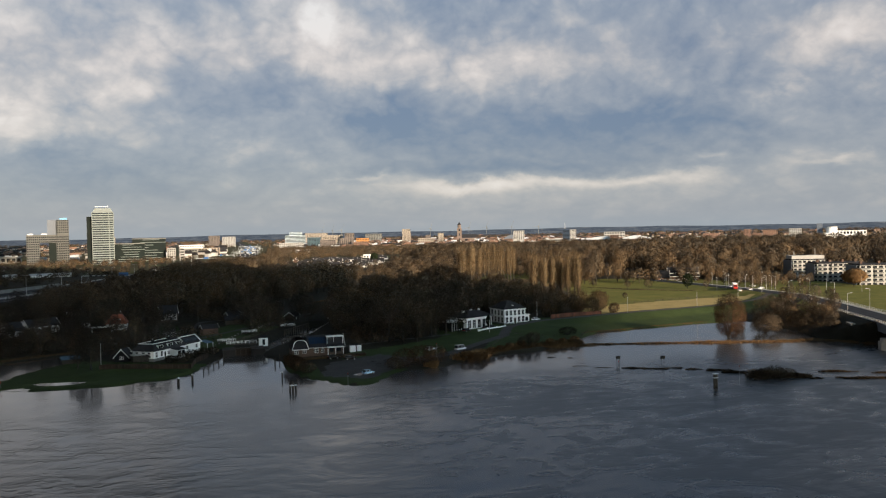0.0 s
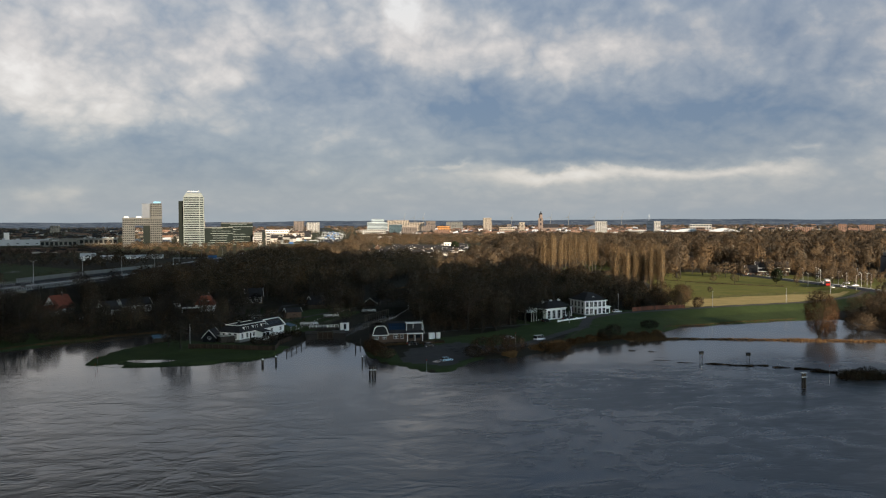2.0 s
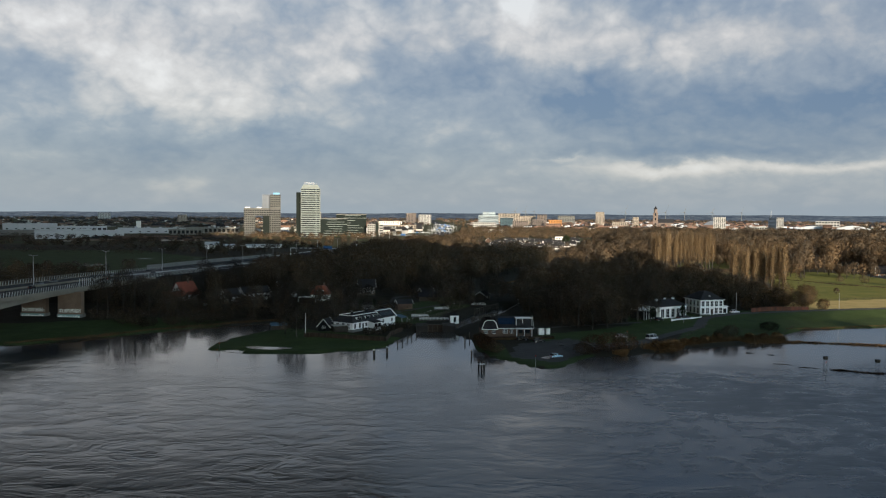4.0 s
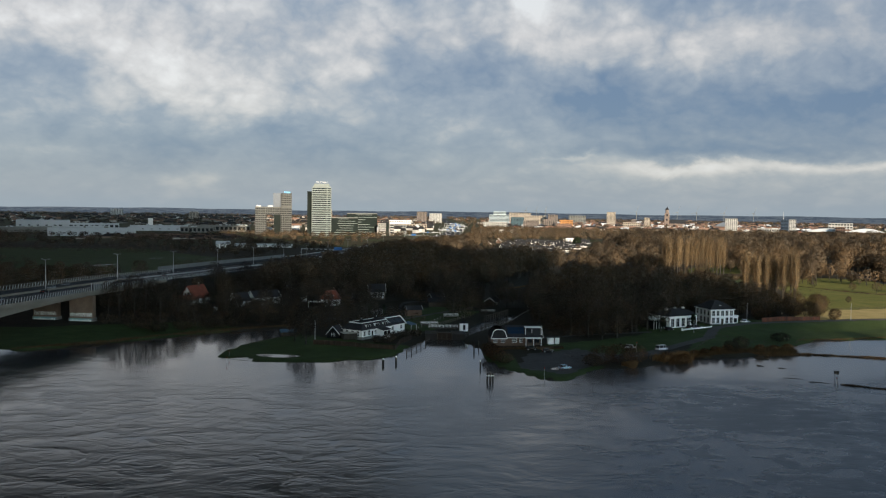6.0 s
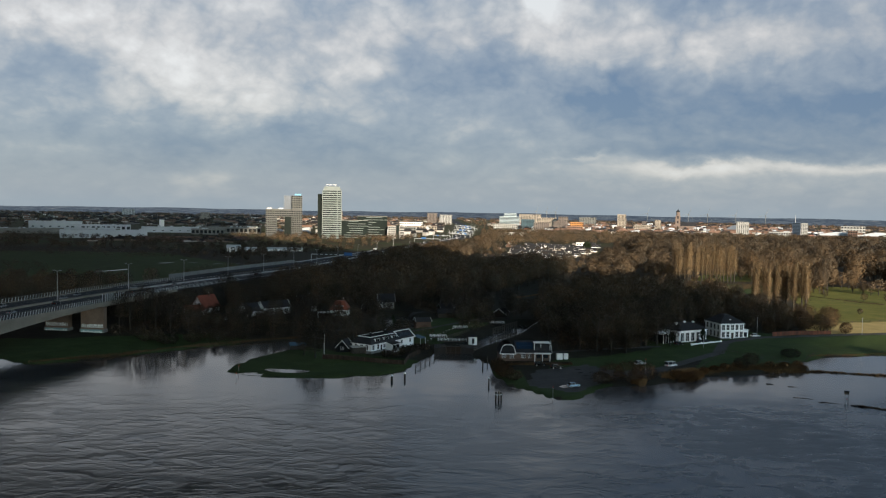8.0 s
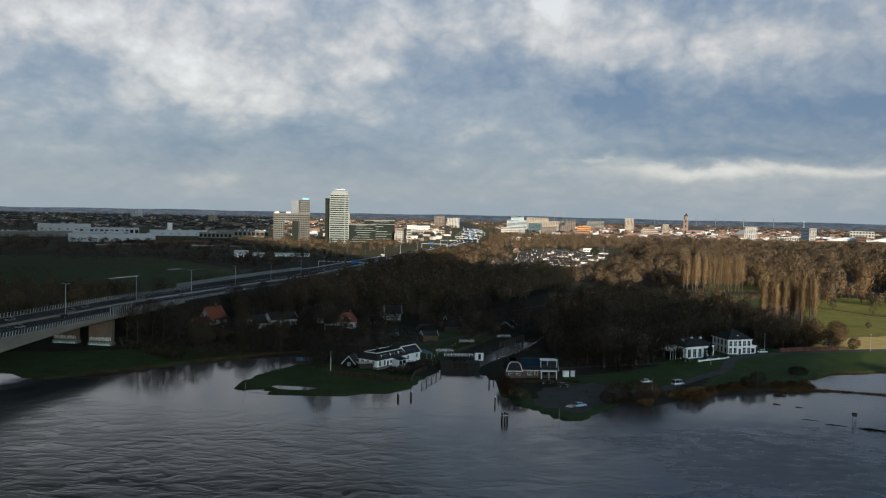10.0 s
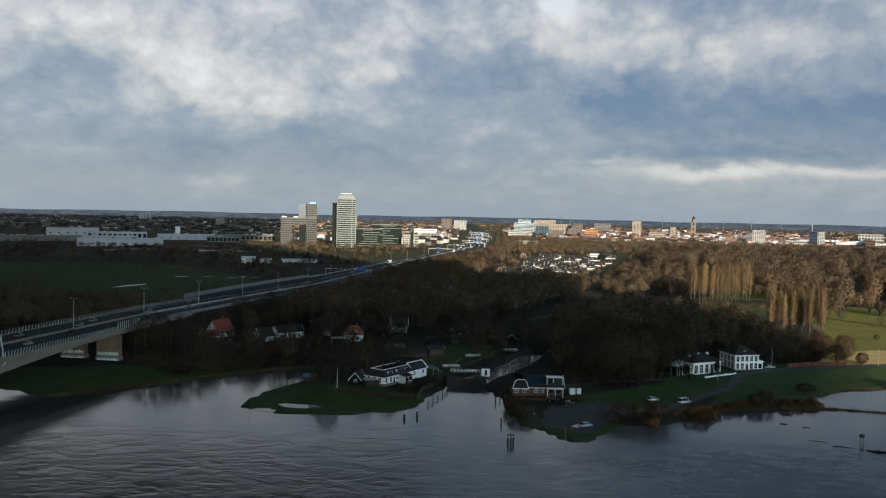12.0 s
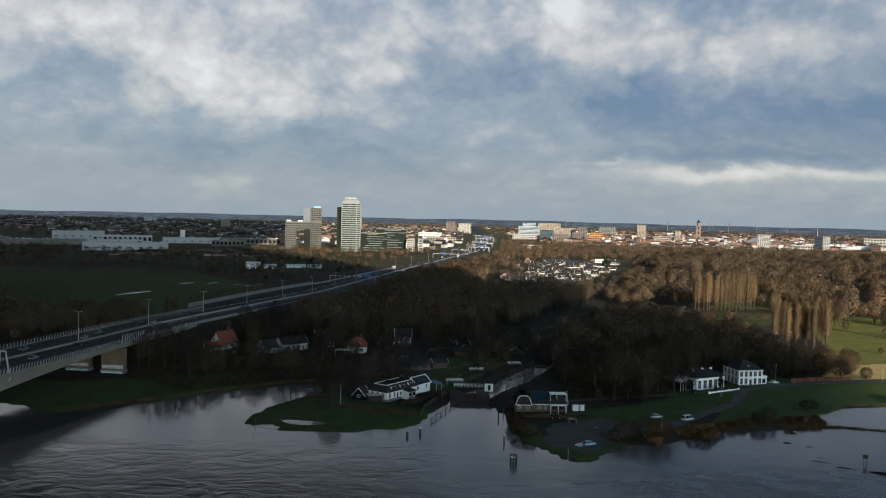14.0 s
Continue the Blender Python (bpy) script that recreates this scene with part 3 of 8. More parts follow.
# ---- trees ----
def tree_pieces(seed, tall, wide, limbs, twigs, habit="round", thin=1.0, clump=False, stretch=1.0, stray=0.45, shell=False):
    """Vertices and triangles of trunk with limbs, and of the twig crown. habit: round, poplar, bush or weeping."""
    rng = np.random.default_rng(seed)
    tv, tf, cv, cf = [], [], [], []

    def tube(points, radii, sides):
        k = len(tv)
        for p, r in zip(points, radii):
            for i in range(sides):
                a = 2 * math.pi * i / sides
                tv.append((p[0] + r * math.cos(a), p[1] + r * math.sin(a), p[2]))
        for j in range(len(points) - 1):
            for i in range(sides):
                a, b = k + j * sides + i, k + j * sides + (i + 1) % sides
                tf.append((a, b, b + sides))
                tf.append((a, b + sides, a + sides))
    fork = tall * {"round": 0.30, "poplar": 0.10, "bush": 0.05, "weeping": 0.25}[habit]
    lean = rng.normal(0, 0.03, 2) * tall
    tips = []
    top = np.array([lean[0], lean[1], tall * (0.9 if habit != "bush" else 0.5)])
    r0 = tall * 0.017 + 0.06
    if limbs <= 2:
        tube([np.array([0, 0, -0.4]), top * 0.8], [r0, 0.05], 3)
    elif habit != "bush":
        tube([np.array([0, 0, -0.4]), np.array([0, 0, fork]), top * np.array([0.7, 0.7, 0.6]), top], [r0 * 1.2, r0 * 0.8, r0 * 0.45, 0.03], 5)
    for i in range(limbs):
        u = (i + rng.random()) / limbs
        start_z = fork + (tall * 0.62 - fork) * u if habit != "bush" else 0.0
        a = i * 2.4 + rng.normal(0, 0.4)
        if habit == "poplar":
            reach, rise = wide * (0.55 + 0.45 * rng.random()) * (1 - 0.45 * u), tall * 0.22
        elif habit == "bush":
            reach, rise = wide * rng.uniform(0.3, 1.0), tall * rng.uniform(0.45, 0.95)
        else:
            reach, rise = wide * rng.uniform(0.65, 1.0) * (1 - 0.35 * u), (tall * 0.94 - start_z) * rng.uniform(0.30, 0.85)
        base = np.array([lean[0] * start_z / tall, lean[1] * start_z / tall, start_z])
        end = base + np.array([math.cos(a) * reach, math.sin(a) * reach, rise])
        mid = base * 0.5 + end * 0.5 + np.array([0, 0, -0.06 * tall]) * (habit != "poplar") + rng.normal(0, 0.03, 3) * wide
        if limbs > 2:
            tube([base, mid, end], [r0 * 0.42, r0 * 0.24, 0.03], 3)
        tips += [(mid, 0.6), (end, 1.0), (base * 0.25 + end * 0.75, 0.8), (mid * 0.7 + base * 0.3, 0.5)]
    tips += [(top, 0.7), (top * 0.85, 0.7)]
    centre = np.array([0, 0, tall * 0.55])
    lumps = rng.normal(0, 1, (7, 3))
    lumps /= np.linalg.norm(lumps, axis=1)[:, None]
    for i in range(twigs):
        p, weight = tips[rng.integers(len(tips))]
        spread = wide * (0.34 if habit != "poplar" else 0.42)
        q = p + rng.normal(0, 1, 3) * np.array([spread, spread, spread * (0.75 if habit != "poplar" else 2.0)])
        if clump:
            # over a lumpy egg-shaped crown, denser towards its outside
            d = rng.normal(0, 1, 3)
            d /= np.linalg.norm(d)
            r = (0.72 + 0.28 * rng.random() if limbs < 6 else 0.4 + 0.6 * rng.random() ** 0.5) * (0.82 + 0.28 * max(0.0, float((lumps @ d).max()) - 0.4))
            low = tall * {"round": 0.14, "bush": 0.02, "weeping": 0.2, "poplar": 0.08}[habit]
            q = np.array([lean[0] * 0.5, lean[1] * 0.5, (low + tall) / 2]) + d * r * np.array([wide, wide, (tall - low) / 2])
        out = q - centre
        if habit == "poplar":
            way = np.array([out[0] * 0.25, out[1] * 0.25, 1.6]) + rng.normal(0, 0.3, 3)
        elif habit == "weeping":
            way = np.array([out[0], out[1], -abs(out[2]) - wide * 0.5]) / wide + rng.normal(0, 0.3, 3)
        else:
            way = out / (np.linalg.norm(out) + 0.1) + np.array([0, 0, 0.35]) + rng.normal(0, stray, 3)
        if shell:
            # sprays that lie along the outside of the crown
            face = out / np.array([wide, wide, tall * 0.5])
            face = face / (np.linalg.norm(face) + 1e-6) + rng.normal(0, 0.35, 3)
            face /= np.linalg.norm(face) + 1e-6
            way = np.cross(face, rng.normal(0, 1, 3))
        way /= np.linalg.norm(way) + 1e-6
        side = np.cross(way, face if shell else rng.normal(0, 1, 3))
        side /= np.linalg.norm(side) + 1e-6
        long, across = rng.uniform(0.09, 0.20) * (wide + tall * 0.25) * stretch, rng.uniform(0.05, 0.13) * thin
        q[2] = max(q[2], 0.3)
        k = len(cv)
        cv += [q - side * across, q + side * across, q + way * long]
        cf.append((k, k + 1, k + 2))
        if i % 2 == 0:      # a side shoot
            w2 = way + side * rng.choice([-1.0, 1.0]) * 0.8
            r = q + way * long * 0.3
            k = len(cv)
            cv += [r - w2 * 0.02 - np.array([0, 0, across]), r + np.array([0, 0, across]), r + w2 * long * 0.6]
            cf.append((k, k + 1, k + 2))
    cv, cf = np.array(cv, float), np.array(cf, int)
    # light falls on the crown as a whole: normals that point out of it, faces turned to match
    mid = cv[cf].mean(1)
    if habit == "poplar":
        out = mid * np.array([1.0, 1.0, 0.0]) / wide + np.array([0, 0, 0.25])
    else:
        out = (mid - np.array([lean[0] * 0.5, lean[1] * 0.5, tall * 0.48])) / np.array([wide, wide, tall * 0.5])
    out = out / (np.linalg.norm(out, axis=1)[:, None] + 1e-6) + rng.normal(0, 0.15, mid.shape)
    out /= np.linalg.norm(out, axis=1)[:, None] + 1e-6
    flat = np.cross(cv[cf[:, 1]] - cv[cf[:, 0]], cv[cf[:, 2]] - cv[cf[:, 0]])
    turn = (flat * out).sum(1) < 0
    cf[turn] = cf[turn][:, [0, 2, 1]]
    return np.array(tv, float).reshape(-1, 3), np.array(tf, int).reshape(-1, 3), cv, cf, np.repeat(out, 3, axis=0)


def tri_mesh(name, v, f, *materials, split=None, normals=None):
    """A mesh from arrays; faces from index split on take the second material."""
    me = bpy.data.meshes.new(name)
    me.vertices.add(len(v))
    me.vertices.foreach_set("co", np.asarray(v, np.float32).ravel())
    me.loops.add(3 * len(f))
    me.loops.foreach_set("vertex_index", np.asarray(f, np.int32).ravel())
    me.polygons.add(len(f))
    me.polygons.foreach_set("loop_start", np.arange(0, 3 * len(f), 3, dtype=np.int32))
    me.polygons.foreach_set("loop_total", np.full(len(f), 3, np.int32))
    for m in materials:
        me.materials.append(m)
    if split is not None:
        me.polygons.foreach_set("material_index", np.asarray(split, np.int32))
    me.update(calc_edges=True)
    me.validate()
    if normals is not None:
        me.polygons.foreach_set("use_smooth", [True] * len(me.polygons))
        me.normals_split_custom_set_from_vertices(normals.tolist())
    return me


def specimen(name, seed, tall, wide, limbs, twigs, habit, material, label, category="tree", thin=1.0, clump=False):
    """One tree as a thing with trunk and crown, to be copied about."""
    tv, tf, cv, cf, cn = tree_pieces(seed, tall, wide, limbs, twigs, habit, thin, clump, 0.7 if clump else 1.0, 0.7)
    ob = thing(name, pose(0, 0, -500), label, category)
    part("trunk", tri_mesh("trunk", tv, tf, BARK), BARK, ob)
    part("crown", tri_mesh("crown", cv, cf, material, normals=cn), material, ob)
    return ob


def level(x, y):
    return float(height(np.array([x]), np.array([y]))[0])


def forest(name, label, spots, kinds, material, thin=1.0):
    """Many trees that nobody could count, in one mesh. spots: rows of x, y, scale, turn; kinds: pieces of tree_pieces()."""
    vs, fs, ms, ns, tint, k = [], [], [], [], [], 0
    chance = np.random.default_rng(len(spots)).random(len(spots)) * 0.95
    spots = np.asarray(spots, float)
    zs = height(spots[:, 0], spots[:, 1])
    for i, (x, y, size, turn) in enumerate(spots):
        tv, tf, cv, cf, cn = kinds[i % len(kinds)]
        c, s = math.cos(turn) * size, math.sin(turn) * size
        for j, (v, f, w) in enumerate(((tv, tf, np.zeros_like(tv)), (cv, cf, cn))):
            vs.append(np.stack([v[:, 0] * c - v[:, 1] * s + x, v[:, 0] * s + v[:, 1] * c + y, v[:, 2] * size + zs[i]], 1))
            fs.append(f + k)
            ms.append(np.full(len(f), j))
            ns.append(np.stack([w[:, 0] * c - w[:, 1] * s, w[:, 0] * s + w[:, 1] * c, w[:, 2] * size], 1) / size)
            tint.append(np.full(len(v), chance[i]))
            k += len(v)
    me = tri_mesh(name, np.concatenate(vs), np.concatenate(fs), BARK, material, split=np.concatenate(ms), normals=np.concatenate(ns))
    me.attributes.new("tint", "FLOAT", "POINT").data.foreach_set("value", np.concatenate(tint).astype(np.float32))
    return tagged(new(name, me), label, "wood", kind="stuff")


def scatter(rng, outline, spacing, avoid=(), clumps=0):
    """Spots spread over an outline about one to each spacing squared, off the lines in avoid: (line, distance)."""
    xs, ys = [p[0] for p in outline], [p[1] for p in outline]
    n = int((max(xs) - min(xs)) * (max(ys) - min(ys)) / spacing**2)
    x, y = rng.uniform(min(xs), max(xs), n), rng.uniform(min(ys), max(ys), n)
    keep = inside(x, y, outline)
    if clumps:
        keep &= rng.random(n) < np.clip(0.62 + 0.75 * wavy(x, y, clumps, 1.0) + 0.2 * wavy(x, y, clumps * 0.35, 4.0), 0.06, 1)
    for line, reach in avoid:
        keep &= along(x, y, line)[0] > reach
    return x[keep], y[keep]


def spots_of(rng, x, y, low=0.75, high=1.2):
    return np.stack([x, y, rng.uniform(low, high, len(x)), rng.uniform(0, 6.28, len(x))], 1)


NEAR_KINDS = [("round", 15, 5.2), ("round", 17, 5.8), ("round", 13, 4.6), ("round", 19, 6.0), ("round", 11, 4.5)]
DULL_LABEL = "bare winter tree with a dark grey-brown twig crown"
specimens = [specimen("bare_tree", 10 + i, tall, wide, 12, 1500, habit, TWIGS, DULL_LABEL, thin=1.7, clump=True) for i, (habit, tall, wide) in enumerate(NEAR_KINDS)]
poplars = [specimen("poplar_tree", 30 + i, 26, 1.75, 34, 1700, "poplar", POPLAR_TWIGS, "tall bare columnar poplar with upright golden-brown twigs", thin=1.3) for i in range(3)]
MID = [tree_pieces(50 + i, 15 + 2 * (i % 3), 5.5, 3, 300, "round", 6.5, True, 0.9, 0.9, True) for i in range(6)]
FAR = [tree_pieces(70 + i, 14 + 2 * (i % 3), 7.4, 2, 250, "round", 10.0, True, 0.9, 1.0, True) for i in range(6)]

rng = np.random.default_rng(5)
ROADS = [(MOTORWAY, 46), (SLIP, 18), (CANALS[0][0], 9), (CANALS[1][0], 8), (CANALS[2][0], 12), (OLD_ROAD, 16)]

# single trees round the houses, the lock and the shores
TREE_ROWS = [(-118, 392), (-112, 402), (-126, 384), (-108, 388), (-99, 396), (-92, 385), (-122, 410), (-114, 420), (-131, 402), (-86, 392), (-78, 380), (-70, 376), (-96, 408),
             (-64, 372), (-56, 378), (-48, 372), (-62, 392), (-50, 396), (-40, 404), (-84, 410), (-70, 412), (-54, 418), (-34, 470), (-48, 474), (-62, 480), (-76, 470), (-90, 478),
             (-104, 470), (-20, 482), (-8, 488), (6, 480), (14, 470), (-30, 395), (-14, 500), (22, 500), (34, 490), (56, 360), (62, 372), (58, 388), (66, 400), (72, 366), (70, 352),
             (78, 372), (64, 420), (74, 412), (86, 400), (92, 366), (98, 358), (104, 368), (100, 384), (108, 392), (112, 404), (98, 410), (118, 398), (84, 424), (92, 432), (106, 420),
             (120, 416), (130, 404), (76, 442), (88, 452), (104, 444), (118, 436), (96, 352), (88, 356), (80, 346), (106, 351), (160, 398), (168, 404), (176, 396), (184, 402), (50, 430), (54, 441), (46, 437), (59, 452), (50, 456), (170, 414), (154, 408), (146, 414), (190, 392)]
for i, (x, y) in enumerate(TREE_ROWS):
    k = rng.uniform(0.72, 1.05) * (rng.uniform(0.5, 0.9) if x < -24 and y < 428 else 1.0)
    m = pose(x, y, level(x, y), 0, 0, rng.uniform(0, 360)) @ Matrix.Diagonal((k, k, k * rng.uniform(0.9, 1.1), 1))
    copy_thing(specimens[i % 5], m)
for x, y, k, size in ((72, 336, 3, 1.12), (79, 341, 1, 1.22), (87.5, 346, 3, 1.15), (93.4, 349.5, 1, 1.25), (101, 353, 3, 1.1), (66, 341, 1, 1.1), (84, 338, 0, 1.1), (-39, 319, 2, 1.05), (-44, 325, 2, 0.8), (-18, 352, 1, 0.95), (-27, 350, 3, 0.85)):
    copy_thing(specimens[k], pose(x, y, level(x, y), 0, 0, rng.uniform(0, 360)) @ Matrix.Diagonal((size, size, size, 1)))
HOUSES = [(-14, 337, 17), (-30, 334, 6), (41, 321, 15), (139, 374, 13), (118, 363, 15), (108, 358, 10), (88, 390, 12), (-105, 438, 11), (-112, 426, 8), (-83, 430, 9), (-73, 438, 9), (-59, 454, 9), (-39, 437, 10), (-47, 427, 8), (-18, 468, 8), (-2, 426, 8),
          (3, 362, 7), (-48, 340, 6), (23, 350, 6), (14, 345, 9), (124, 352, 9), (-122, 404, 6)]
GROVES = [([(-128, 392), (-92, 374), (-60, 372), (-42, 398), (-28, 398), (-8, 436), (6, 470), (-10, 520), (-100, 508), (-126, 440)], 9.0), ([(57, 346), (74, 340), (92, 352), (104, 372), (124, 392), (150, 390), (186, 394), (192, 420), (150, 442), (70, 474), (58, 430)], 8.5),
          ([(18, 380), (30, 400), (46, 430), (48, 480), (20, 470), (8, 420)], 15), ([(66, 320), (84, 330), (96, 344), (74, 342)], 12)]
k = 0
for outline, gap in GROVES:
    for x, y in zip(*scatter(rng, outline, gap, [(MOTORWAY, 26), (CANALS[0][0], 8), (CANALS[2][0], 11)])):
        if any(math.hypot(x - a, y - b) < r for a, b, r in HOUSES) or any(math.hypot(x - a, y - b) < 4 for a, b in TREE_ROWS):
            continue
        size = rng.uniform(0.6, 0.95)
        if x < -24 and y < 428:      # only low growth before the houses of the far bank
            size *= rng.uniform(0.5, 0.85)
        copy_thing(specimens[k % 5], pose(x, y, level(x, y), 0, 0, rng.uniform(0, 360)) @ Matrix.Diagonal((size, size, size * rng.uniform(0.9, 1.1), 1)))
        k += 1
for i in range(17):
    u = i / 16
    x, y = 208 + 51 * u + rng.normal(0, 0.5), 677 + 10 * u + rng.normal(0, 1.0)
    k = rng.uniform(1.12, 1.32)
    copy_thing(poplars[i % 3], pose(x, y, level(x, y), 0, 0, rng.uniform(0, 360)) @ Matrix.Diagonal((k, k, k, 1)))
for x, y in ((196, 486), (200, 492), (203, 484), (206, 496), (210, 490), (214, 500), (217, 492), (220, 503), (223, 494), (226, 500), (229, 492), (232, 504), (218, 484), (226, 486)):
    k = rng.uniform(0.95, 1.30)
    copy_thing(poplars[int(x) % 3], pose(x, y, level(x, y), 0, 0, rng.uniform(0, 360)) @ Matrix.Diagonal((k, k, k, 1)))

# the woods
SUBURB_FRONT = [(42, 806, -70), (54, 816, 10), (92, 828, -75), (104, 836, 5), (66, 838, -8), (128, 850, -8)]
SUBURB = [(40, 868), (180, 890), (232, 1000), (285, 1340), (150, 1330), (60, 960)]
LAWNS = [[(150, 590), (200, 560), (262, 600), (300, 640), (290, 676), (205, 676)], [(318, 850), (350, 845), (440, 1015), (366, 1000)], [(236, 420), (330, 455), (390, 560), (330, 640), (262, 560)]]


def thinned(spots):
    """Keeps the suburb and the park lawns open, and the trees before the suburb low."""
    x, y = spots[:, 0], spots[:, 1]
    free = inside(x, y, SUBURB) & (rng.random(len(x)) < 0.66)
    for lawn in LAWNS:
        free |= inside(x, y, lawn)
    for hx, hy, _ in SUBURB_FRONT:
        free |= (np.abs(x - hx - 4) < 12) & (y > hy - 34) & (y < hy + 10)
    spots[:, 2] = np.where(inside(x, y, SUBURB), spots[:, 2] * 0.6, spots[:, 2])
    front = inside(x, y, [(-10, 740), (150, 740), (200, 890), (180, 892), (40, 870)])
    spots[:, 2] = np.where(front, spots[:, 2] * 0.42, spots[:, 2])
    return spots[~free]


AREAS = [([(-112, 500), (-60, 476), (30, 500), (60, 560), (120, 680), (150, 800), (60, 830), (20, 1000), (-60, 900), (-95, 700)], 8.5, 0.85, 1.2),
         ([(70, 440), (130, 410), (180, 430), (185, 520), (180, 560), (150, 585), (100, 560), (72, 500)], 8.5, 0.7, 1.05),
         ([(-330, 470), (-215, 440), (-170, 500), (-160, 560), (-260, 540), (-340, 520)], 9, 0.6, 0.9)]
spots = np.concatenate([spots_of(rng, *scatter(rng, a, gap, ROADS), lo, hi) for a, gap, lo, hi in AREAS])
park = [(262, 560), (330, 640), (400, 600), (560, 640), (560, 900), (440, 860), (330, 840), (262, 740), (262, 640)]
spots = np.concatenate([spots, spots_of(rng, *scatter(rng, park, 10.5, ROADS), 0.6, 1.5)])
spots = thinned(spots)
for a, gap, lo, hi in (([(255, 300), (274, 315), (296, 365), (318, 405), (300, 400), (280, 372), (258, 335)], 10.0, 0.3, 0.5), ([(300, 600), (345, 575), (430, 575), (470, 640), (380, 670)], 10, 0.6, 0.95), ([(322, 490), (350, 475), (425, 505), (415, 560), (352, 556)], 10, 0.45, 0.75)):
    spots = np.concatenate([spots, spots_of(rng, *scatter(rng, a, gap, [(OLD_ROAD, 10)]), lo, hi)])
forest("near_wood", "dense dark bare winter wood behind the lock houses", spots, MID, TWIGS)
LOW = [tree_pieces(80 + i, 4.2, 3.0, 3, 170, "bush", 1.3, True) for i in range(5)]
BRAKES = [([(-130, 360), (-104, 342), (-84, 352), (-60, 369), (-46, 372), (-30, 392), (-26, 420), (-40, 428), (-70, 424), (-128, 430)], 4.6), ([(24, 380), (44, 420), (40, 470), (0, 480), (-20, 480), (4, 440)], 6.5), ([(56, 332), (76, 336), (100, 350), (106, 372), (78, 386), (62, 380)], 5.5),
          ([(-40, 344), (-14, 352), (0, 352), (8, 366), (0, 392), (-30, 390), (-46, 368)], 5.5), ([(250, 290), (268, 315), (290, 365), (312, 405), (300, 410), (275, 372), (252, 335), (240, 300)], 6.0), ([(150, 590), (200, 570), (262, 630), (215, 668), (170, 620)], 8)]
BRAKES += [([(-430, 620), (-330, 570), (-290, 690), (-350, 780), (-440, 760)], 13), ([(-640, 880), (-420, 905), (-190, 860), (-180, 900), (-260, 985), (-640, 990)], 13), ([(-190, 600), (-150, 640), (-130, 800), (-160, 830), (-190, 700)], 10), ([(-340, 450), (-200, 430), (-172, 470), (-180, 520), (-340, 540)], 10)]
low = np.concatenate([spots_of(rng, *scatter(rng, a, gap, [(CANALS[0][0], 9), (CANALS[2][0], 10)]), 0.6, 1.25) for a, gap in BRAKES])
low = np.array([row for row in low if not any(math.hypot(row[0] - a, row[1] - b) < 0.85 * r for a, b, r in HOUSES)])
forest("undergrowth", "dense dark bare scrub between the houses and the water", low, LOW, TWIGS)
FAR_AREAS = [([(-60, 900), (20, 1000), (60, 830), (125, 690), (205, 690), (262, 790), (250, 900), (330, 1010), (60, 1250), (-10, 1250)], 11, 0.7, 1.0),
             ([(330, 840), (560, 900), (1100, 900), (1200, 1500), (400, 1500), (260, 1250), (330, 1010)], 15, 0.6, 1.5),
             ([(460, 640), (1200, 300), (1500, 900), (560, 900)], 15, 0.7, 1.7),
             ([(-330, 1000), (-160, 840), (-60, 1120), (-60, 1250), (-330, 1250)], 13, 0.3, 0.5),
             ([(-900, 980), (-330, 1000), (-330, 1250), (-1000, 1300)], 18, 0.35, 0.6)]
spots = np.concatenate([spots_of(rng, *scatter(rng, a, gap, [(MOTORWAY, 55)] + ROADS[1:], 30), lo, hi) for a, gap, lo, hi in FAR_AREAS])
spots = thinned(spots)
forest("far_wood", "bare winter woods and parkland towards the town", spots, FAR, TWIGS)
for pattern in specimens + poplars:
    for ob in (*pattern.children, pattern):
        bpy.data.objects.remove(ob)

# ---- the motorway bridge and its embankment ----
def on_line(line, s):
    """Place, level and heading (degrees from +x) at s metres along a line of (x, y, z) points."""
    for a, b in zip(line, line[1:]):
        d = math.hypot(b[0] - a[0], b[1] - a[1])
        if s <= d or b is line[-1]:
            k = s / d
            return a[0] + k * (b[0] - a[0]), a[1] + k * (b[1] - a[1]), a[2] + k * (b[2] - a[2]), math.degrees(math.atan2(b[1] - a[1], b[0] - a[0]))
        s -= d


def ribbon(line, s0, s1, step, left, right, low, high, shape=None, haunch=None):
    """A strip with thickness along a line, from left to right of it (metres, right positive), low to high over its level."""
    shape = shape or Shape()
    n = max(1, int((s1 - s0) / step))
    k, rows = len(shape.v), []
    for i in range(n + 1):
        x, y, z, a = on_line(line, s0 + (s1 - s0) * i / n)
        # smooth the heading over the joints
        x2, y2, _, _ = on_line(line, s0 + (s1 - s0) * i / n + 6)
        a = math.atan2(y2 - y, x2 - x)
        rx, ry = math.sin(a), -math.cos(a)
        bottom = haunch(s0 + (s1 - s0) * i / n) if haunch else low
        shape.v += [(x + rx * left, y + ry * left, z + bottom), (x + rx * right, y + ry * right, z + bottom), (x + rx * right, y + ry * right, z + high), (x + rx * left, y + ry * left, z + high)]
    for i in range(n):
        p, q = k + 4 * i, k + 4 * i + 4
        shape.f += [(p + 3, p + 2, q + 2, q + 3), (p + 1, p, q, q + 1), (p, p + 3, q + 3, q), (p + 2, p + 1, q + 1, q + 2)]
    shape.f += [(k, k + 1, k + 2, k + 3), tuple(k + 4 * n + j for j in (3, 2, 1, 0))]
    return shape


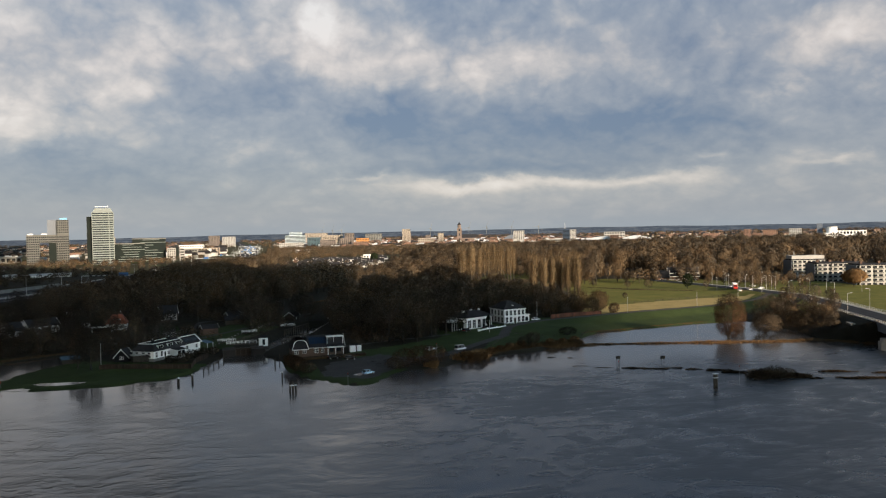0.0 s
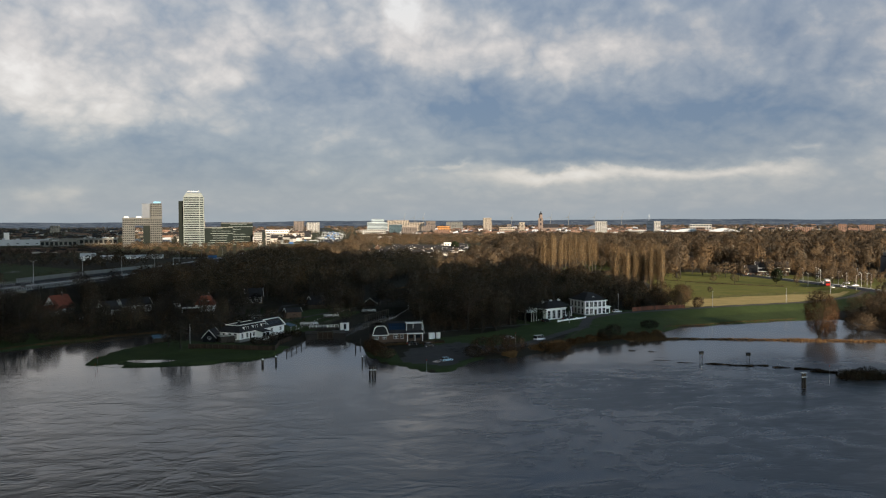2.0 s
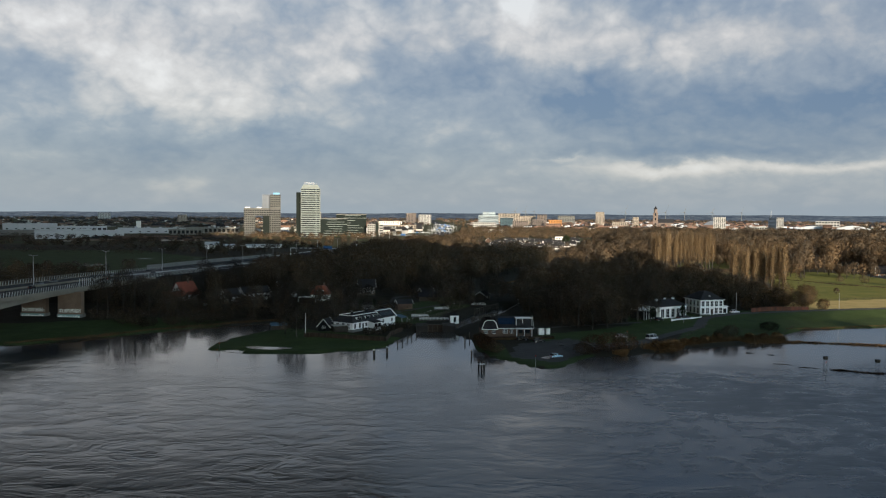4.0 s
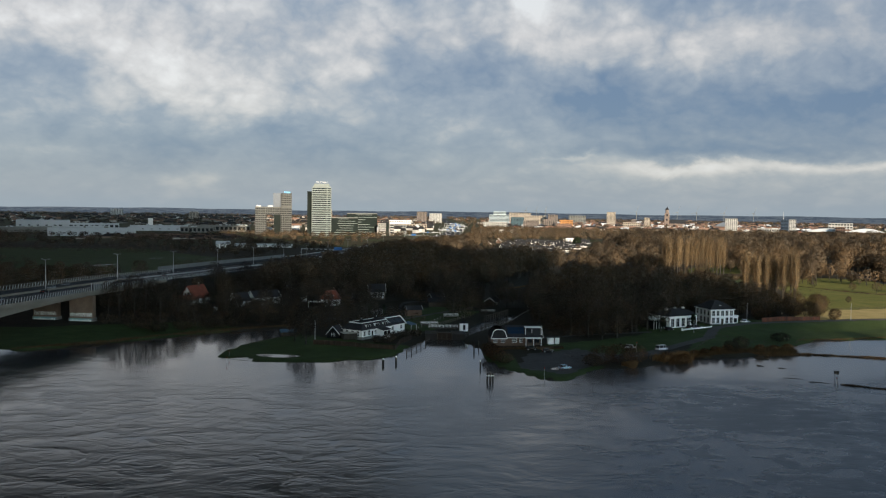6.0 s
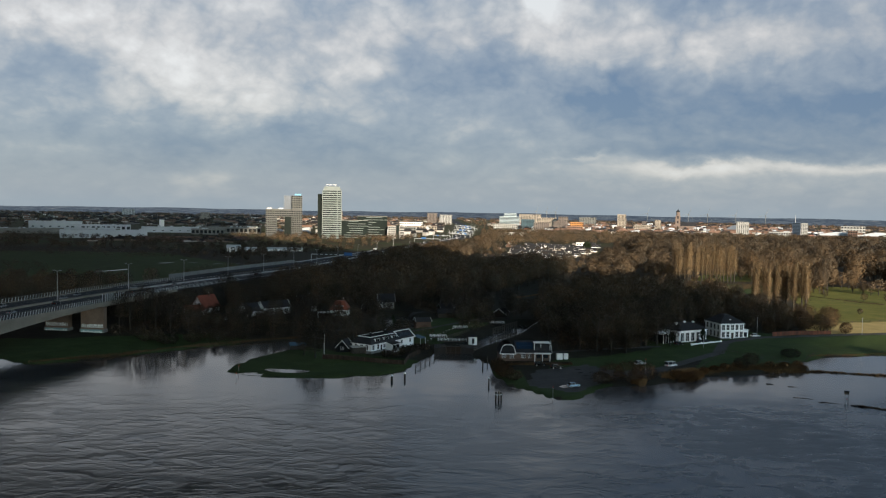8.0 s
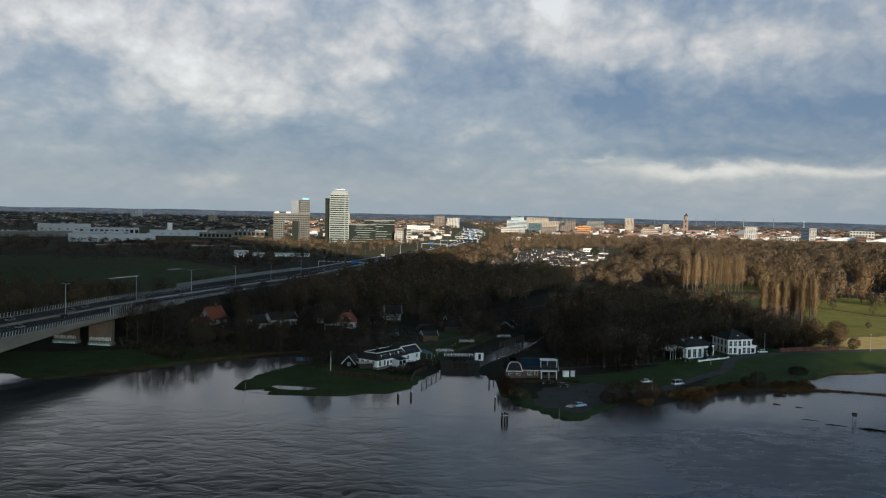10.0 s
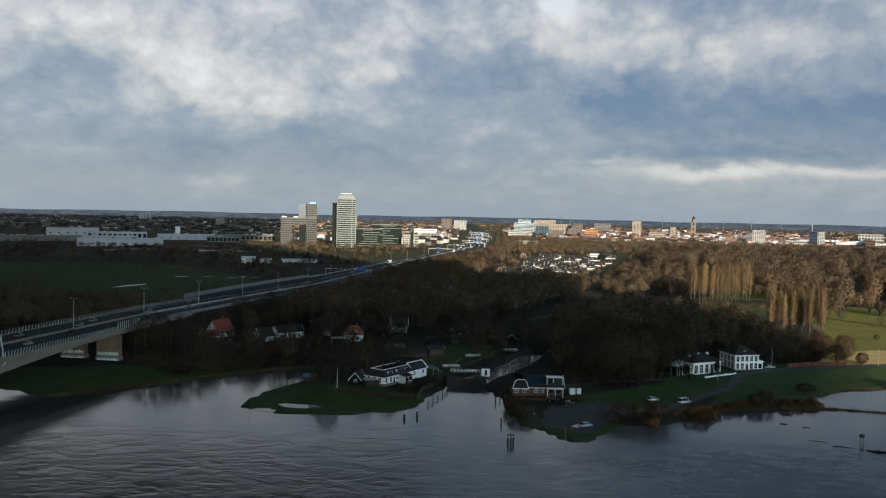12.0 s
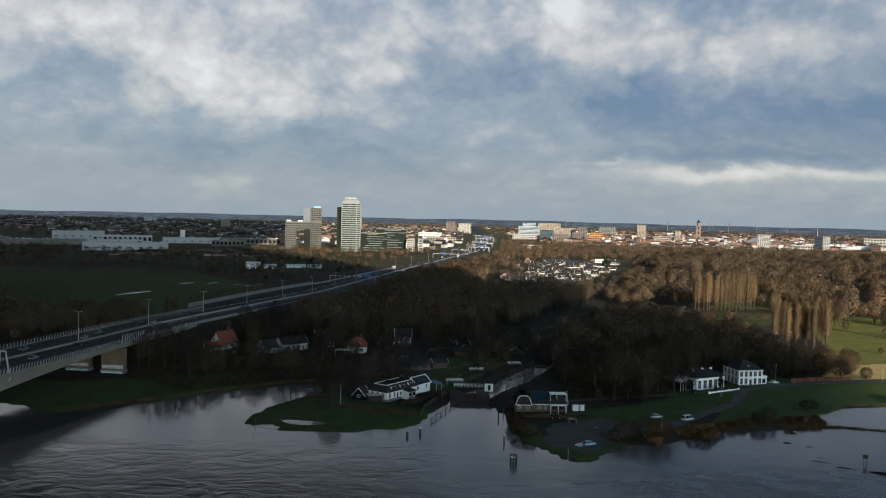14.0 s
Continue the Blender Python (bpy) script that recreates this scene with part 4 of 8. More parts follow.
STAINED = mottled("stained_bridge_concrete", (0.120, 0.112, 0.092), (0.245, 0.226, 0.186), 0.08, 2.0, 0.9, 0.01)
RAIL_GREY = mottled("dull_grey_rail", (0.10, 0.11, 0.11), (0.18, 0.19, 0.19), 0.5, 5.0, 0.6, 0.0)
WORN_LINE = mottled("worn_line_paint", (0.05, 0.055, 0.06), (0.30, 0.31, 0.31), 0.5, 3.0)
ABUTMENT = 262.0     # metres along the motorway at which the bridge comes to land
motorway = thing("motorway_bridge", pose(0, 0, 0), "long concrete motorway bridge with pale slatted parapets over the river bank", "bridge")
part("deck", ribbon(MOTORWAY, 0, ABUTMENT, 12, -16.5, 20, -1.0, 0.0), STAINED, motorway)
# the hollow girder grows deeper towards the river pier
for side in (-8.5, 11.5):
    part("girder", ribbon(MOTORWAY, 0, ABUTMENT, 6, side - 7.5, side + 7.5, -1.0, -1.0, haunch=lambda s: -2.0 - 6.3 * max(0.0, min(1.0, (182 - s) / 105)) ** 1.6), STAINED, motorway)
part("carriageway", ribbon(MOTORWAY, 0, ABUTMENT, 12, -15.9, 19.4, 0.0, 0.12), ASPHALT, motorway)
part("edge_beam", ribbon(MOTORWAY, 0, ABUTMENT, 8, 19.5, 20.3, -1.2, 0.35), STAINED, motorway)
part("edge_beam", ribbon(MOTORWAY, 0, ABUTMENT, 8, -16.8, -16.0, -1.2, 0.35), STAINED, motorway)
post = Shape().add([(x, y + k, z) for z, k in ((0.3, -0.06), (2.1, -0.42)) for x, y in ((-0.075, -0.09), (0.075, -0.09), (0.075, 0.09), (-0.075, 0.09))], [(3, 2, 1, 0), (4, 5, 6, 7), (0, 1, 5, 4), (1, 2, 6, 5), (2, 3, 7, 6), (3, 0, 4, 7)]).mesh("post", PALE_STEEL)
high_post = Shape().box(-0.10, 0.10, -0.12, 0.10, 0.3, 3.9).mesh("post", PALE_STEEL)
for off, lo, hi in ((19.9, 96, 345), (-16.4, 150, 345)):
    s = lo
    while s < hi:
        x, y, z, a = on_line(MOTORWAY, s)
        rx, ry = math.sin(radians(a)), -math.cos(radians(a))
        ob = part("parapet_post", high_post if 186 < s < 205 and off > 0 else post, None, motorway)
        ob.matrix_local = pose(x + rx * off, y + ry * off, z, 0, 0, a)
        s += 1.7 if off > 0 else 2.2
for off in (19.9, -16.4):
    for h in (0.95, 2.1):
        part("rail", ribbon(MOTORWAY, 60, 345, 10, off - 0.04, off + 0.04, h - 0.04, h + 0.04), RAIL_GREY, motorway)
part("median_barrier", ribbon(MOTORWAY, 0, ABUTMENT, 12, -0.9, 0.9, 0.1, 0.8), STAINED, motorway)
for off in (-13.4, -9.8, -6.2, -2.6, 3.4, 7.2, 11.0, 14.8):
    part("lane_line", ribbon(MOTORWAY, 40, ABUTMENT, 14, off - 0.08, off + 0.08, 0.121, 0.127), WORN_LINE, motorway)
# piers on the bank: brick-coloured walls with a painted foot
GRAFFITI = [mottled("spray_paint_pale", (0.60, 0.66, 0.62), (0.85, 0.88, 0.85), 0.8, 5.0), mottled("spray_paint_teal", (0.10, 0.22, 0.22), (0.22, 0.38, 0.37), 0.8, 5.0)]
PIER = mottled("stained_pier_concrete", (0.10, 0.070, 0.050), (0.20, 0.145, 0.105), 0.35, 4.0)
for x, y, wide in ((-141.5, 368, 10.5), (-158.3, 372, 11.0)):
    ob = part("pier", Shape().box(-wide / 2, wide / 2, 0, 2.6, -0.5, 11.6), PIER, motorway)
    ob.matrix_local = pose(x, y, 1.2, 0, 0, -8)
    part("footing", Shape().box(-wide / 2 - 0.3, wide / 2 + 0.3, -0.4, 3.0, -0.6, 2.2), CONCRETE, ob)
    rnd = random.Random(int(-x))
    band, letters = Shape(), Shape()
    band.box(-wide / 2 + 0.2, wide / 2 - 0.4, -0.46, -0.404, 0.1, 2.0)
    k = -wide / 2 + 0.5
    while k < wide / 2 - 0.9:
        w = rnd.uniform(0.5, 0.9)
        letters.box(k, k + 0.2, -0.05, -0.004, 2.9, 4.4 + rnd.uniform(-0.3, 0.3))
        letters.box(k, k + w, -0.05, -0.004, 3.4 + rnd.uniform(0, 0.8), 3.75 + rnd.uniform(0, 0.8))
        letters.box(k + w - 0.2, k + w, -0.05, -0.004, 2.8, 4.0 + rnd.uniform(0, 0.5))
        letters.box(k, k + w * 0.8, -0.52, -0.464, 0.5 + rnd.uniform(0, 0.5), 1.2 + rnd.uniform(0, 0.6))
        k += w + 0.2
    part("painted_band", band, GRAFFITI[1], ob, "teal spray-painted band")
    part("painted_marks", letters, GRAFFITI[0], ob, "pale unreadable spray-paint marks")
# the slender white frame on the river side
frame_leg = Shape().rod((-2.0, 0, -6.3), (-1.0, 0, 5.5), 0.27).rod((2.4, 0, -4.5), (0.8, 0, 5.5), 0.27).rod((-2.6, 0, 5.5), (1.0, 0, 5.5), 0.30).rod((-1.9, 0, -8.2), (2.4, 0, -4.5), 0.24)
ob = part("inspection_frame", frame_leg, PALE_STEEL, motorway, "white steel inspection frame")
ob.matrix_local = pose(-152.6, 297, 17.6, 0, 0, 0)

# road on the embankment
single("road", ribbon(MOTORWAY, ABUTMENT, 5000, 30, -16, 18, -0.6, 0.12), ASPHALT, "dark wet asphalt motorway on a low embankment", "road", kind="structure")
for off in (-13.4, -2.6, 3.4, 14.8):
    single("road_line", ribbon(MOTORWAY, ABUTMENT, 1400, 30, off - 0.14, off + 0.14, 0.121, 0.128), TRIM, "white painted motorway edge line", "road line", kind="structure")
single("crash_barrier", ribbon(MOTORWAY, ABUTMENT, 1500, 25, -0.35, 0.35, 0.05, 0.9), STEEL, "galvanised steel crash barrier along the motorway", "barrier", kind="structure")
single("road", ribbon(SLIP, 0, 640, 20, -6.0, 4.5, -0.6, 0.10), ASPHALT, "dark asphalt slip road joining the motorway", "road", kind="structure")
single("noise_barrier", ribbon(SLIP, 104, 350, 10, -7.2, -6.8, -0.5, 2.6), CONCRETE, "pale grey noise barrier beside the motorway", "noise barrier", kind="structure")
single("crash_barrier", ribbon(SLIP, 350, 620, 20, -6.4, -6.1, 0.05, 0.9), STEEL, "galvanised steel crash barrier along the slip road", "barrier", kind="structure")


def lamp_post(tall, arms, reach, material=STEEL, label="slender galvanised lamp post with a double arm"):
    ob = thing("street_lamp", pose(0, 0, -500), label, "street lamp", "street lamps")
    part("pole", Shape().rod((0, 0, 0), (0, 0, tall), tall * 0.0115, tall * 0.0065, 8), material, ob)
    for s in ((-1, 1) if arms == 2 else (1,)):
        part("arm", Shape().rod((0, 0, tall - 0.1), (s * reach, 0, tall + 0.25), 0.07, 0.06), material, ob)
        part("lantern", Shape().box(s * reach - 0.42, s * reach + 0.42, -0.16, 0.16, tall + 0.17, tall + 0.33), PALE_STEEL, ob)
    return ob


def strew(pattern, poses):
    """Copies a pattern to each pose and takes the pattern away."""
    for m in poses:
        copy_thing(pattern, m)
    for ob in (*pattern.children_recursive, pattern):
        bpy.data.objects.remove(ob)


spots = []
for s in (121, 184, 249, 312, 374, 436, 500, 565, 640, 720, 810, 900, 1000, 1110, 1230, 1350):
    x, y, z, a = on_line(MOTORWAY, s)
    spots.append(pose(x, y, z + 0.1, 0, 0, a - 90))
for i in range(16):
    x, y, z, a = on_line(MOTORWAY, 1420 + 62 * i)
    spots.append(pose(x + 22 * (-1) ** i, y, z, 0, 0, a - 90))
strew(lamp_post(13.6, 2, 1.6), spots)


def sign_gantry(name, wide, label, panels):
    ob = thing(name, pose(0, 0, 0), label, "sign gantry")
    for x in (-wide / 2, wide / 2):
        part("leg", Shape().box(x - 0.2, x + 0.2, -0.2, 0.2, 0, 7.6), PALE_STEEL, ob)
    part("beam", Shape().box(-wide / 2, wide / 2, -0.35, 0.35, 7.2, 7.8), PALE_STEEL, ob)
    for x0, x1, z0, z1, mat in panels:
        part("sign", Shape().box(x0, x1, -0.75, -0.55, z0, z1), mat, ob)
    return ob


DARK_SIGN = principled("dark_sign_box", colour=(0.02, 0.02, 0.025), rough=0.5)
g = sign_gantry("sign_gantry", 44, "white steel sign gantry over the motorway with a blue board", [(10, 18, 6.8, 9.8, BLUE_SIGN)] + [(-15 + 4.6 * i, -13.2 + 4.6 * i, 6.7, 8.4, DARK_SIGN) for i in range(5)])
g.matrix_world = pose(-82, 806, 5.6, 0, 0, -8)
for x, y, wide, blue in ((10, 1300, 38, (-8, 4)), (75, 1600, 38, (4, 16)), (95, 1850, 38, (-10, 4)), (118, 2150, 40, (-4, 14)), (126, 2400, 40, (-2, 16))):
    g = sign_gantry("sign_gantry", wide, "pale steel sign gantry over the distant motorway", [(blue[0], blue[0] + 7, 6.8, 9.6, BLUE_SIGN)])
    g.matrix_world = pose(x, y, 5.0, 0, 0, -10)
for i in range(9):
    x, y, z, a = on_line(MOTORWAY, 1290 + 118 * i)
    wide, k = 30 + 4 * (i % 3), (i * 5) % 7 - 9
    g = sign_gantry("sign_gantry", wide, "white steel gantry with signal boxes over the distant motorway", [(k + 5 * j, k + 5 * j + 3.2, 6.7, 8.9, (BLUE_SIGN, DARK_SIGN, PALE_STEEL)[(i + j) % 3]) for j in range(3)])
    g.matrix_world = pose(x + (8 if i % 2 else -8), y, z, 0, 0, a - 90)

# ---- houses ----
WINDOWS = {}


def window(house, x, y, z, angle, wide, tall, bars=(1, 1), casing=TRIM, name="window"):
    """A window on a wall: x, y, z of its lower middle, angle to which the wall faces turned from -y."""
    key = (wide, tall, bars, casing.name)
    if key not in WINDOWS:
        f, t = Shape(), 0.09
        f.box(-wide / 2 - t, wide / 2 + t, -0.06, 0.05, -t, 0).box(-wide / 2 - t, wide / 2 + t, -0.06, 0.05, tall, tall + t)
        f.box(-wide / 2 - t, -wide / 2, -0.06, 0.05, 0, tall).box(wide / 2, wide / 2 + t, -0.06, 0.05, 0, tall)
        for i in range(1, bars[0] + 1):
            u = -wide / 2 + wide * i / (bars[0] + 1)
            f.box(u - 0.035, u + 0.035, -0.05, 0.04, 0, tall)
        for i in range(1, bars[1] + 1):
            u = tall * i / (bars[1] + 1)
            f.box(-wide / 2, wide / 2, -0.048, 0.038, u - 0.035, u + 0.035)
        WINDOWS[key] = f.mesh("window_frame", casing), Shape().box(-wide / 2, wide / 2, -0.02, 0.03, 0, tall).mesh("pane", GLASS)
    a, b = WINDOWS[key]
    ob = part(name, a, None, house)
    ob.matrix_local = pose(x, y, z, 0, 0, angle)
    part("pane", b, None, ob)
    return ob


def gable(x0, x1, y0, y1, z0, z1, over=0.4, thick=0.22):
    """A ridged roof along x with eaves at z0 and the ridge at z1."""
    m = (y0 + y1) / 2
    k = (z1 - z0) / (m - y0)
    a, b, e = y0 - over, y1 + over, z0 - over * k
    return Shape().across([(a, e), (m, z1), (b, e), (b, e + thick), (m, z1 + thick * 1.3), (a, e + thick)][::-1], x0 - over, x1 + over)


def gable_walls(x0, x1, y0, y1, z0, z1):
    """Walls with pointed ends along x: z0 eaves, z1 ridge."""
    return Shape().across([(y0, -0.6), (y1, -0.6), (y1, z0), ((y0 + y1) / 2, z1), (y0, z0)], x0, x1)


def barge(x, y0, y1, z0, z1, over=0.45, wide=0.28):
    """White boards along the sloping edges of a gable end at x."""
    m = (y0 + y1) / 2
    k = (z1 - z0) / (m - y0)
    s = Shape()
    for y in (y0, y1):
        e = y - over if y == y0 else y + over
        s.add([(x - 0.06, e, z0 - over * k), (x + 0.06, e, z0 - over * k), (x + 0.06, m, z1), (x - 0.06, m, z1),
               (x - 0.06, e, z0 - over * k + wide), (x + 0.06, e, z0 - over * k + wide), (x + 0.06, m, z1 + wide), (x - 0.06, m, z1 + wide)],
              [(3, 2, 1, 0), (4, 5, 6, 7), (0, 1, 5, 4), (1, 2, 6, 5), (2, 3, 7, 6), (3, 0, 4, 7)])
    return s


def hip(x0, x1, y0, y1, z0, z1, inset, over=0.45, thick=0.2):
    """A roof that slopes on all four sides up to a ridge or a flat top, inset from the eaves."""
    a, b, c, d = x0 - over, x1 + over, y0 - over, y1 + over
    lo = [(a, c), (b, c), (b, d), (a, d)]
    hi = [(a + inset, c + inset), (b - inset, c + inset), (b - inset, d - inset), (a + inset, d - inset)]
    v = [(x, y, z0 - thick) for x, y in lo] + [(x, y, z0) for x, y in lo] + [(x, y, z1) for x, y in hi]
    f = [(3, 2, 1, 0), (8, 9, 10, 11)] + [(i, (i + 1) % 4, 4 + (i + 1) % 4, 4 + i) for i in range(4)] + [(4 + i, 4 + (i + 1) % 4, 8 + (i + 1) % 4, 8 + i) for i in range(4)]
    return Shape().add(v, f)


def chimney(house, x, y, z0, z1, material=BRICK, pot=True):
    ob = part("chimney", Shape().box(x - 0.4, x + 0.4, y - 0.4, y + 0.4, z0, z1).box(x - 0.5, x + 0.5, y - 0.5, y + 0.5, z1, z1 + 0.15), material, house)
    if pot:
        part("chimney_pot", Shape().rod((x, y, z1 + 0.15), (x, y, z1 + 0.6), 0.16, 0.13), PALE_STEEL, ob)


def dormer(house, x, y, z, wide=2.2, tall=1.25, deep=2.4, roof=SLATE, body=TRIM):
    """A white box dormer with a flat dark lid, its front at y."""
    ob = part("dormer", Shape().box(x - wide / 2, x + wide / 2, y, y + deep, z, z + tall), body, house)
    part("dormer_roof", Shape().box(x - wide / 2 - 0.15, x + wide / 2 + 0.15, y - 0.2, y + deep, z + tall, z + tall + 0.14), roof, ob)
    part("pane", Shape().box(x - wide / 2 + 0.2, x - 0.06, y - 0.03, y + 0.05, z + 0.28, z + tall - 0.15), GLASS, ob)
    part("pane", Shape().box(x + 0.06, x + wide / 2 - 0.2, y - 0.03, y + 0.05, z + 0.28, z + tall - 0.15), GLASS, ob)


BITUMEN = mottled("roof_bitumen", (0.006, 0.007, 0.008), (0.016, 0.017, 0.019), 0.4, 3.0, 0.95, 0.02, 0.0, 0.05)


def ferry_house():
    h = thing("ferry_house", pose(-18.4, 327.1, 1.9, 0, 0, 55), "long white riverside house with dark mansard roof and dormers", "house")
    part("wall", Shape().box(0, 19, 0, 9.4, -0.8, 3.1).box(19, 29.5, 0.6, 9.4, -0.8, 3.0), WHITE, h)
    part("plinth", Shape().box(-0.04, 19.04, -0.04, 9.44, -0.8, 0.35), CONCRETE, h)
    part("roof", hip(0, 19, 0, 9.4, 3.1, 5.5, 2.1), SLATE, h)
    part("roof_deck", Shape().box(1.8, 17.2, 1.8, 7.6, 5.4, 5.52), BITUMEN, h)
    part("roof_trim", Shape().box(1.5, 17.5, 1.5, 1.75, 5.42, 5.68).box(1.5, 1.75, 1.5, 7.9, 5.42, 5.68).box(1.5, 17.5, 7.65, 7.9, 5.42, 5.68), TRIM, h, "white roof edge boards")
    part("gutter", Shape().box(-0.55, 19.5, -0.58, -0.42, 2.85, 3.0).box(-0.58, -0.45, -0.5, 9.9, 2.85, 3.0), TRIM, h)
    # the right-hand unit with a white-edged sloping roof
    part("roof", Shape().across([(0.1, 2.9), (9.9, 2.9), (7.0, 5.6), (3.4, 5.6)], 19.1, 29.6), SLATE, h)
    v = Shape()
    for x in (19.1, 29.5):
        v.add([(x, 0.05, 2.9), (x + 0.3, 0.05, 2.9), (x + 0.3, 3.4, 5.7), (x, 3.4, 5.7), (x, -0.12, 3.1), (x + 0.3, -0.12, 3.1), (x + 0.3, 3.3, 5.95), (x, 3.3, 5.95)],
              [(0, 1, 2, 3), (7, 6, 5, 4), (0, 4, 5, 1), (1, 5, 6, 2), (2, 6, 7, 3), (3, 7, 4, 0)])
    v.box(19.1, 29.8, 3.25, 3.55, 5.55, 5.85).box(19.1, 29.8, -0.15, 0.1, 2.75, 3.0)
    part("roof_trim", v, TRIM, h, "white verge boards")
    for x in (20.6, 23.4, 26.2):
        part("roof_light", Shape().add([(x, 1.0, 3.66), (x + 2.2, 1.0, 3.66), (x + 2.2, 2.4, 4.78), (x, 2.4, 4.78), (x, 0.93, 3.76), (x + 2.2, 0.93, 3.76), (x + 2.2, 2.33, 4.88), (x, 2.33, 4.88)],
                                       [(3, 2, 1, 0), (4, 5, 6, 7), (0, 1, 5, 4), (1, 2, 6, 5), (2, 3, 7, 6), (3, 0, 4, 7)]), GLASS, h)
    for x in (4.4, 10.0, 15.4):
        dormer(h, x, 0.2, 3.35, 2.8, 1.6, 3.0)
    for x in (1.6, 4.6):
        window(h, x, 0, 0.7, 0, 1.1, 1.9)
    for x, t in ((8.6, 1.3), (16.4, 1.3), (21.0, 1.4), (27.0, 1.4)):
        window(h, x, 0.0 if x < 19 else 0.6, 0.9, 0, 1.2, t)
    door = part("door", Shape().box(6.1, 7.1, -0.07, 0.05, 0.05, 2.2), GLASS, h)
    part("door_frame", Shape().box(6.0, 6.1, -0.09, 0.05, 0, 2.3).box(7.1, 7.2, -0.09, 0.05, 0, 2.3).box(6.0, 7.2, -0.09, 0.05, 2.2, 2.32), TRIM, door)
    for y in (2.0, 4.6, 7.4):
        window(h, 0, y, 0.6, -90, 1.2, 2.0)
    chimney(h, 6, 5, 5.2, 6.4, BITUMEN)
    chimney(h, 17.0, 6, 5.0, 6.2, BITUMEN)
    # lean-to with a glazed front
    lean = part("lean_to", Shape().box(9.4, 14.2, -3.4, -0.05, -0.8, 2.3), TRIM, h, "white glazed lean-to with a dark roof")
    part("lean_to_roof", Shape().add([(9.1, -3.8, 2.3), (14.5, -3.8, 2.3), (14.5, 0.0, 3.0), (9.1, 0.0, 3.0), (9.1, -3.8, 2.45), (14.5, -3.8, 2.45), (14.5, 0.0, 3.15), (9.1, 0.0, 3.15)],
                                     [(3, 2, 1, 0), (4, 5, 6, 7), (0, 1, 5, 4), (1, 2, 6, 5), (2, 3, 7, 6), (3, 0, 4, 7)]), SLATE, lean)
    part("pane", Shape().box(9.7, 11.6, -3.44, -3.38, 0.5, 2.0).box(12.0, 13.9, -3.44, -3.38, 0.5, 2.0), GLASS, lean)
    # blue awning over the terrace
    aw = part("awning", Shape().add([(29.9, -2.6, 2.1), (34.0, -2.6, 2.1), (34.0, 1.6, 3.0), (29.9, 1.6, 3.0), (29.9, -2.6, 2.2), (34.0, -2.6, 2.2), (34.0, 1.6, 3.1), (29.9, 1.6, 3.1)],
                                    [(3, 2, 1, 0), (4, 5, 6, 7), (0, 1, 5, 4), (1, 2, 6, 5), (2, 3, 7, 6), (3, 0, 4, 7)]), BLUE_CLOTH, h, "faded blue awning")
    for x in (30.1, 33.8):
        part("awning_post", Shape().rod((x, -2.4, -0.6), (x, -2.4, 2.1), 0.06), TRIM, aw)


def small_gabled(name, m, wide, deep, eave, ridge, walls, roof, label, windows=(), boards=True, category="house", chimneys=()):
    """A simple house with its ridge along local x; windows: rows of x, y, z, angle, wide, tall."""
    h = thing(name, m, label, category)
    part("wall", gable_walls(0, wide, 0, deep, eave, ridge), walls, h)
    part("roof", gable(0, wide, 0, deep, eave + 0.02, ridge + 0.02), roof, h)
    if boards:
        for x in (-0.42, wide + 0.42):
            part("bargeboard", barge(x, 0, deep, eave + 0.1, ridge + 0.1), TRIM, h, "white bargeboards")
    for row in windows:
        window(h, *row)
    for x, y in chimneys:
        chimney(h, x, y, ridge - 0.8, ridge + 1.0)
    return h


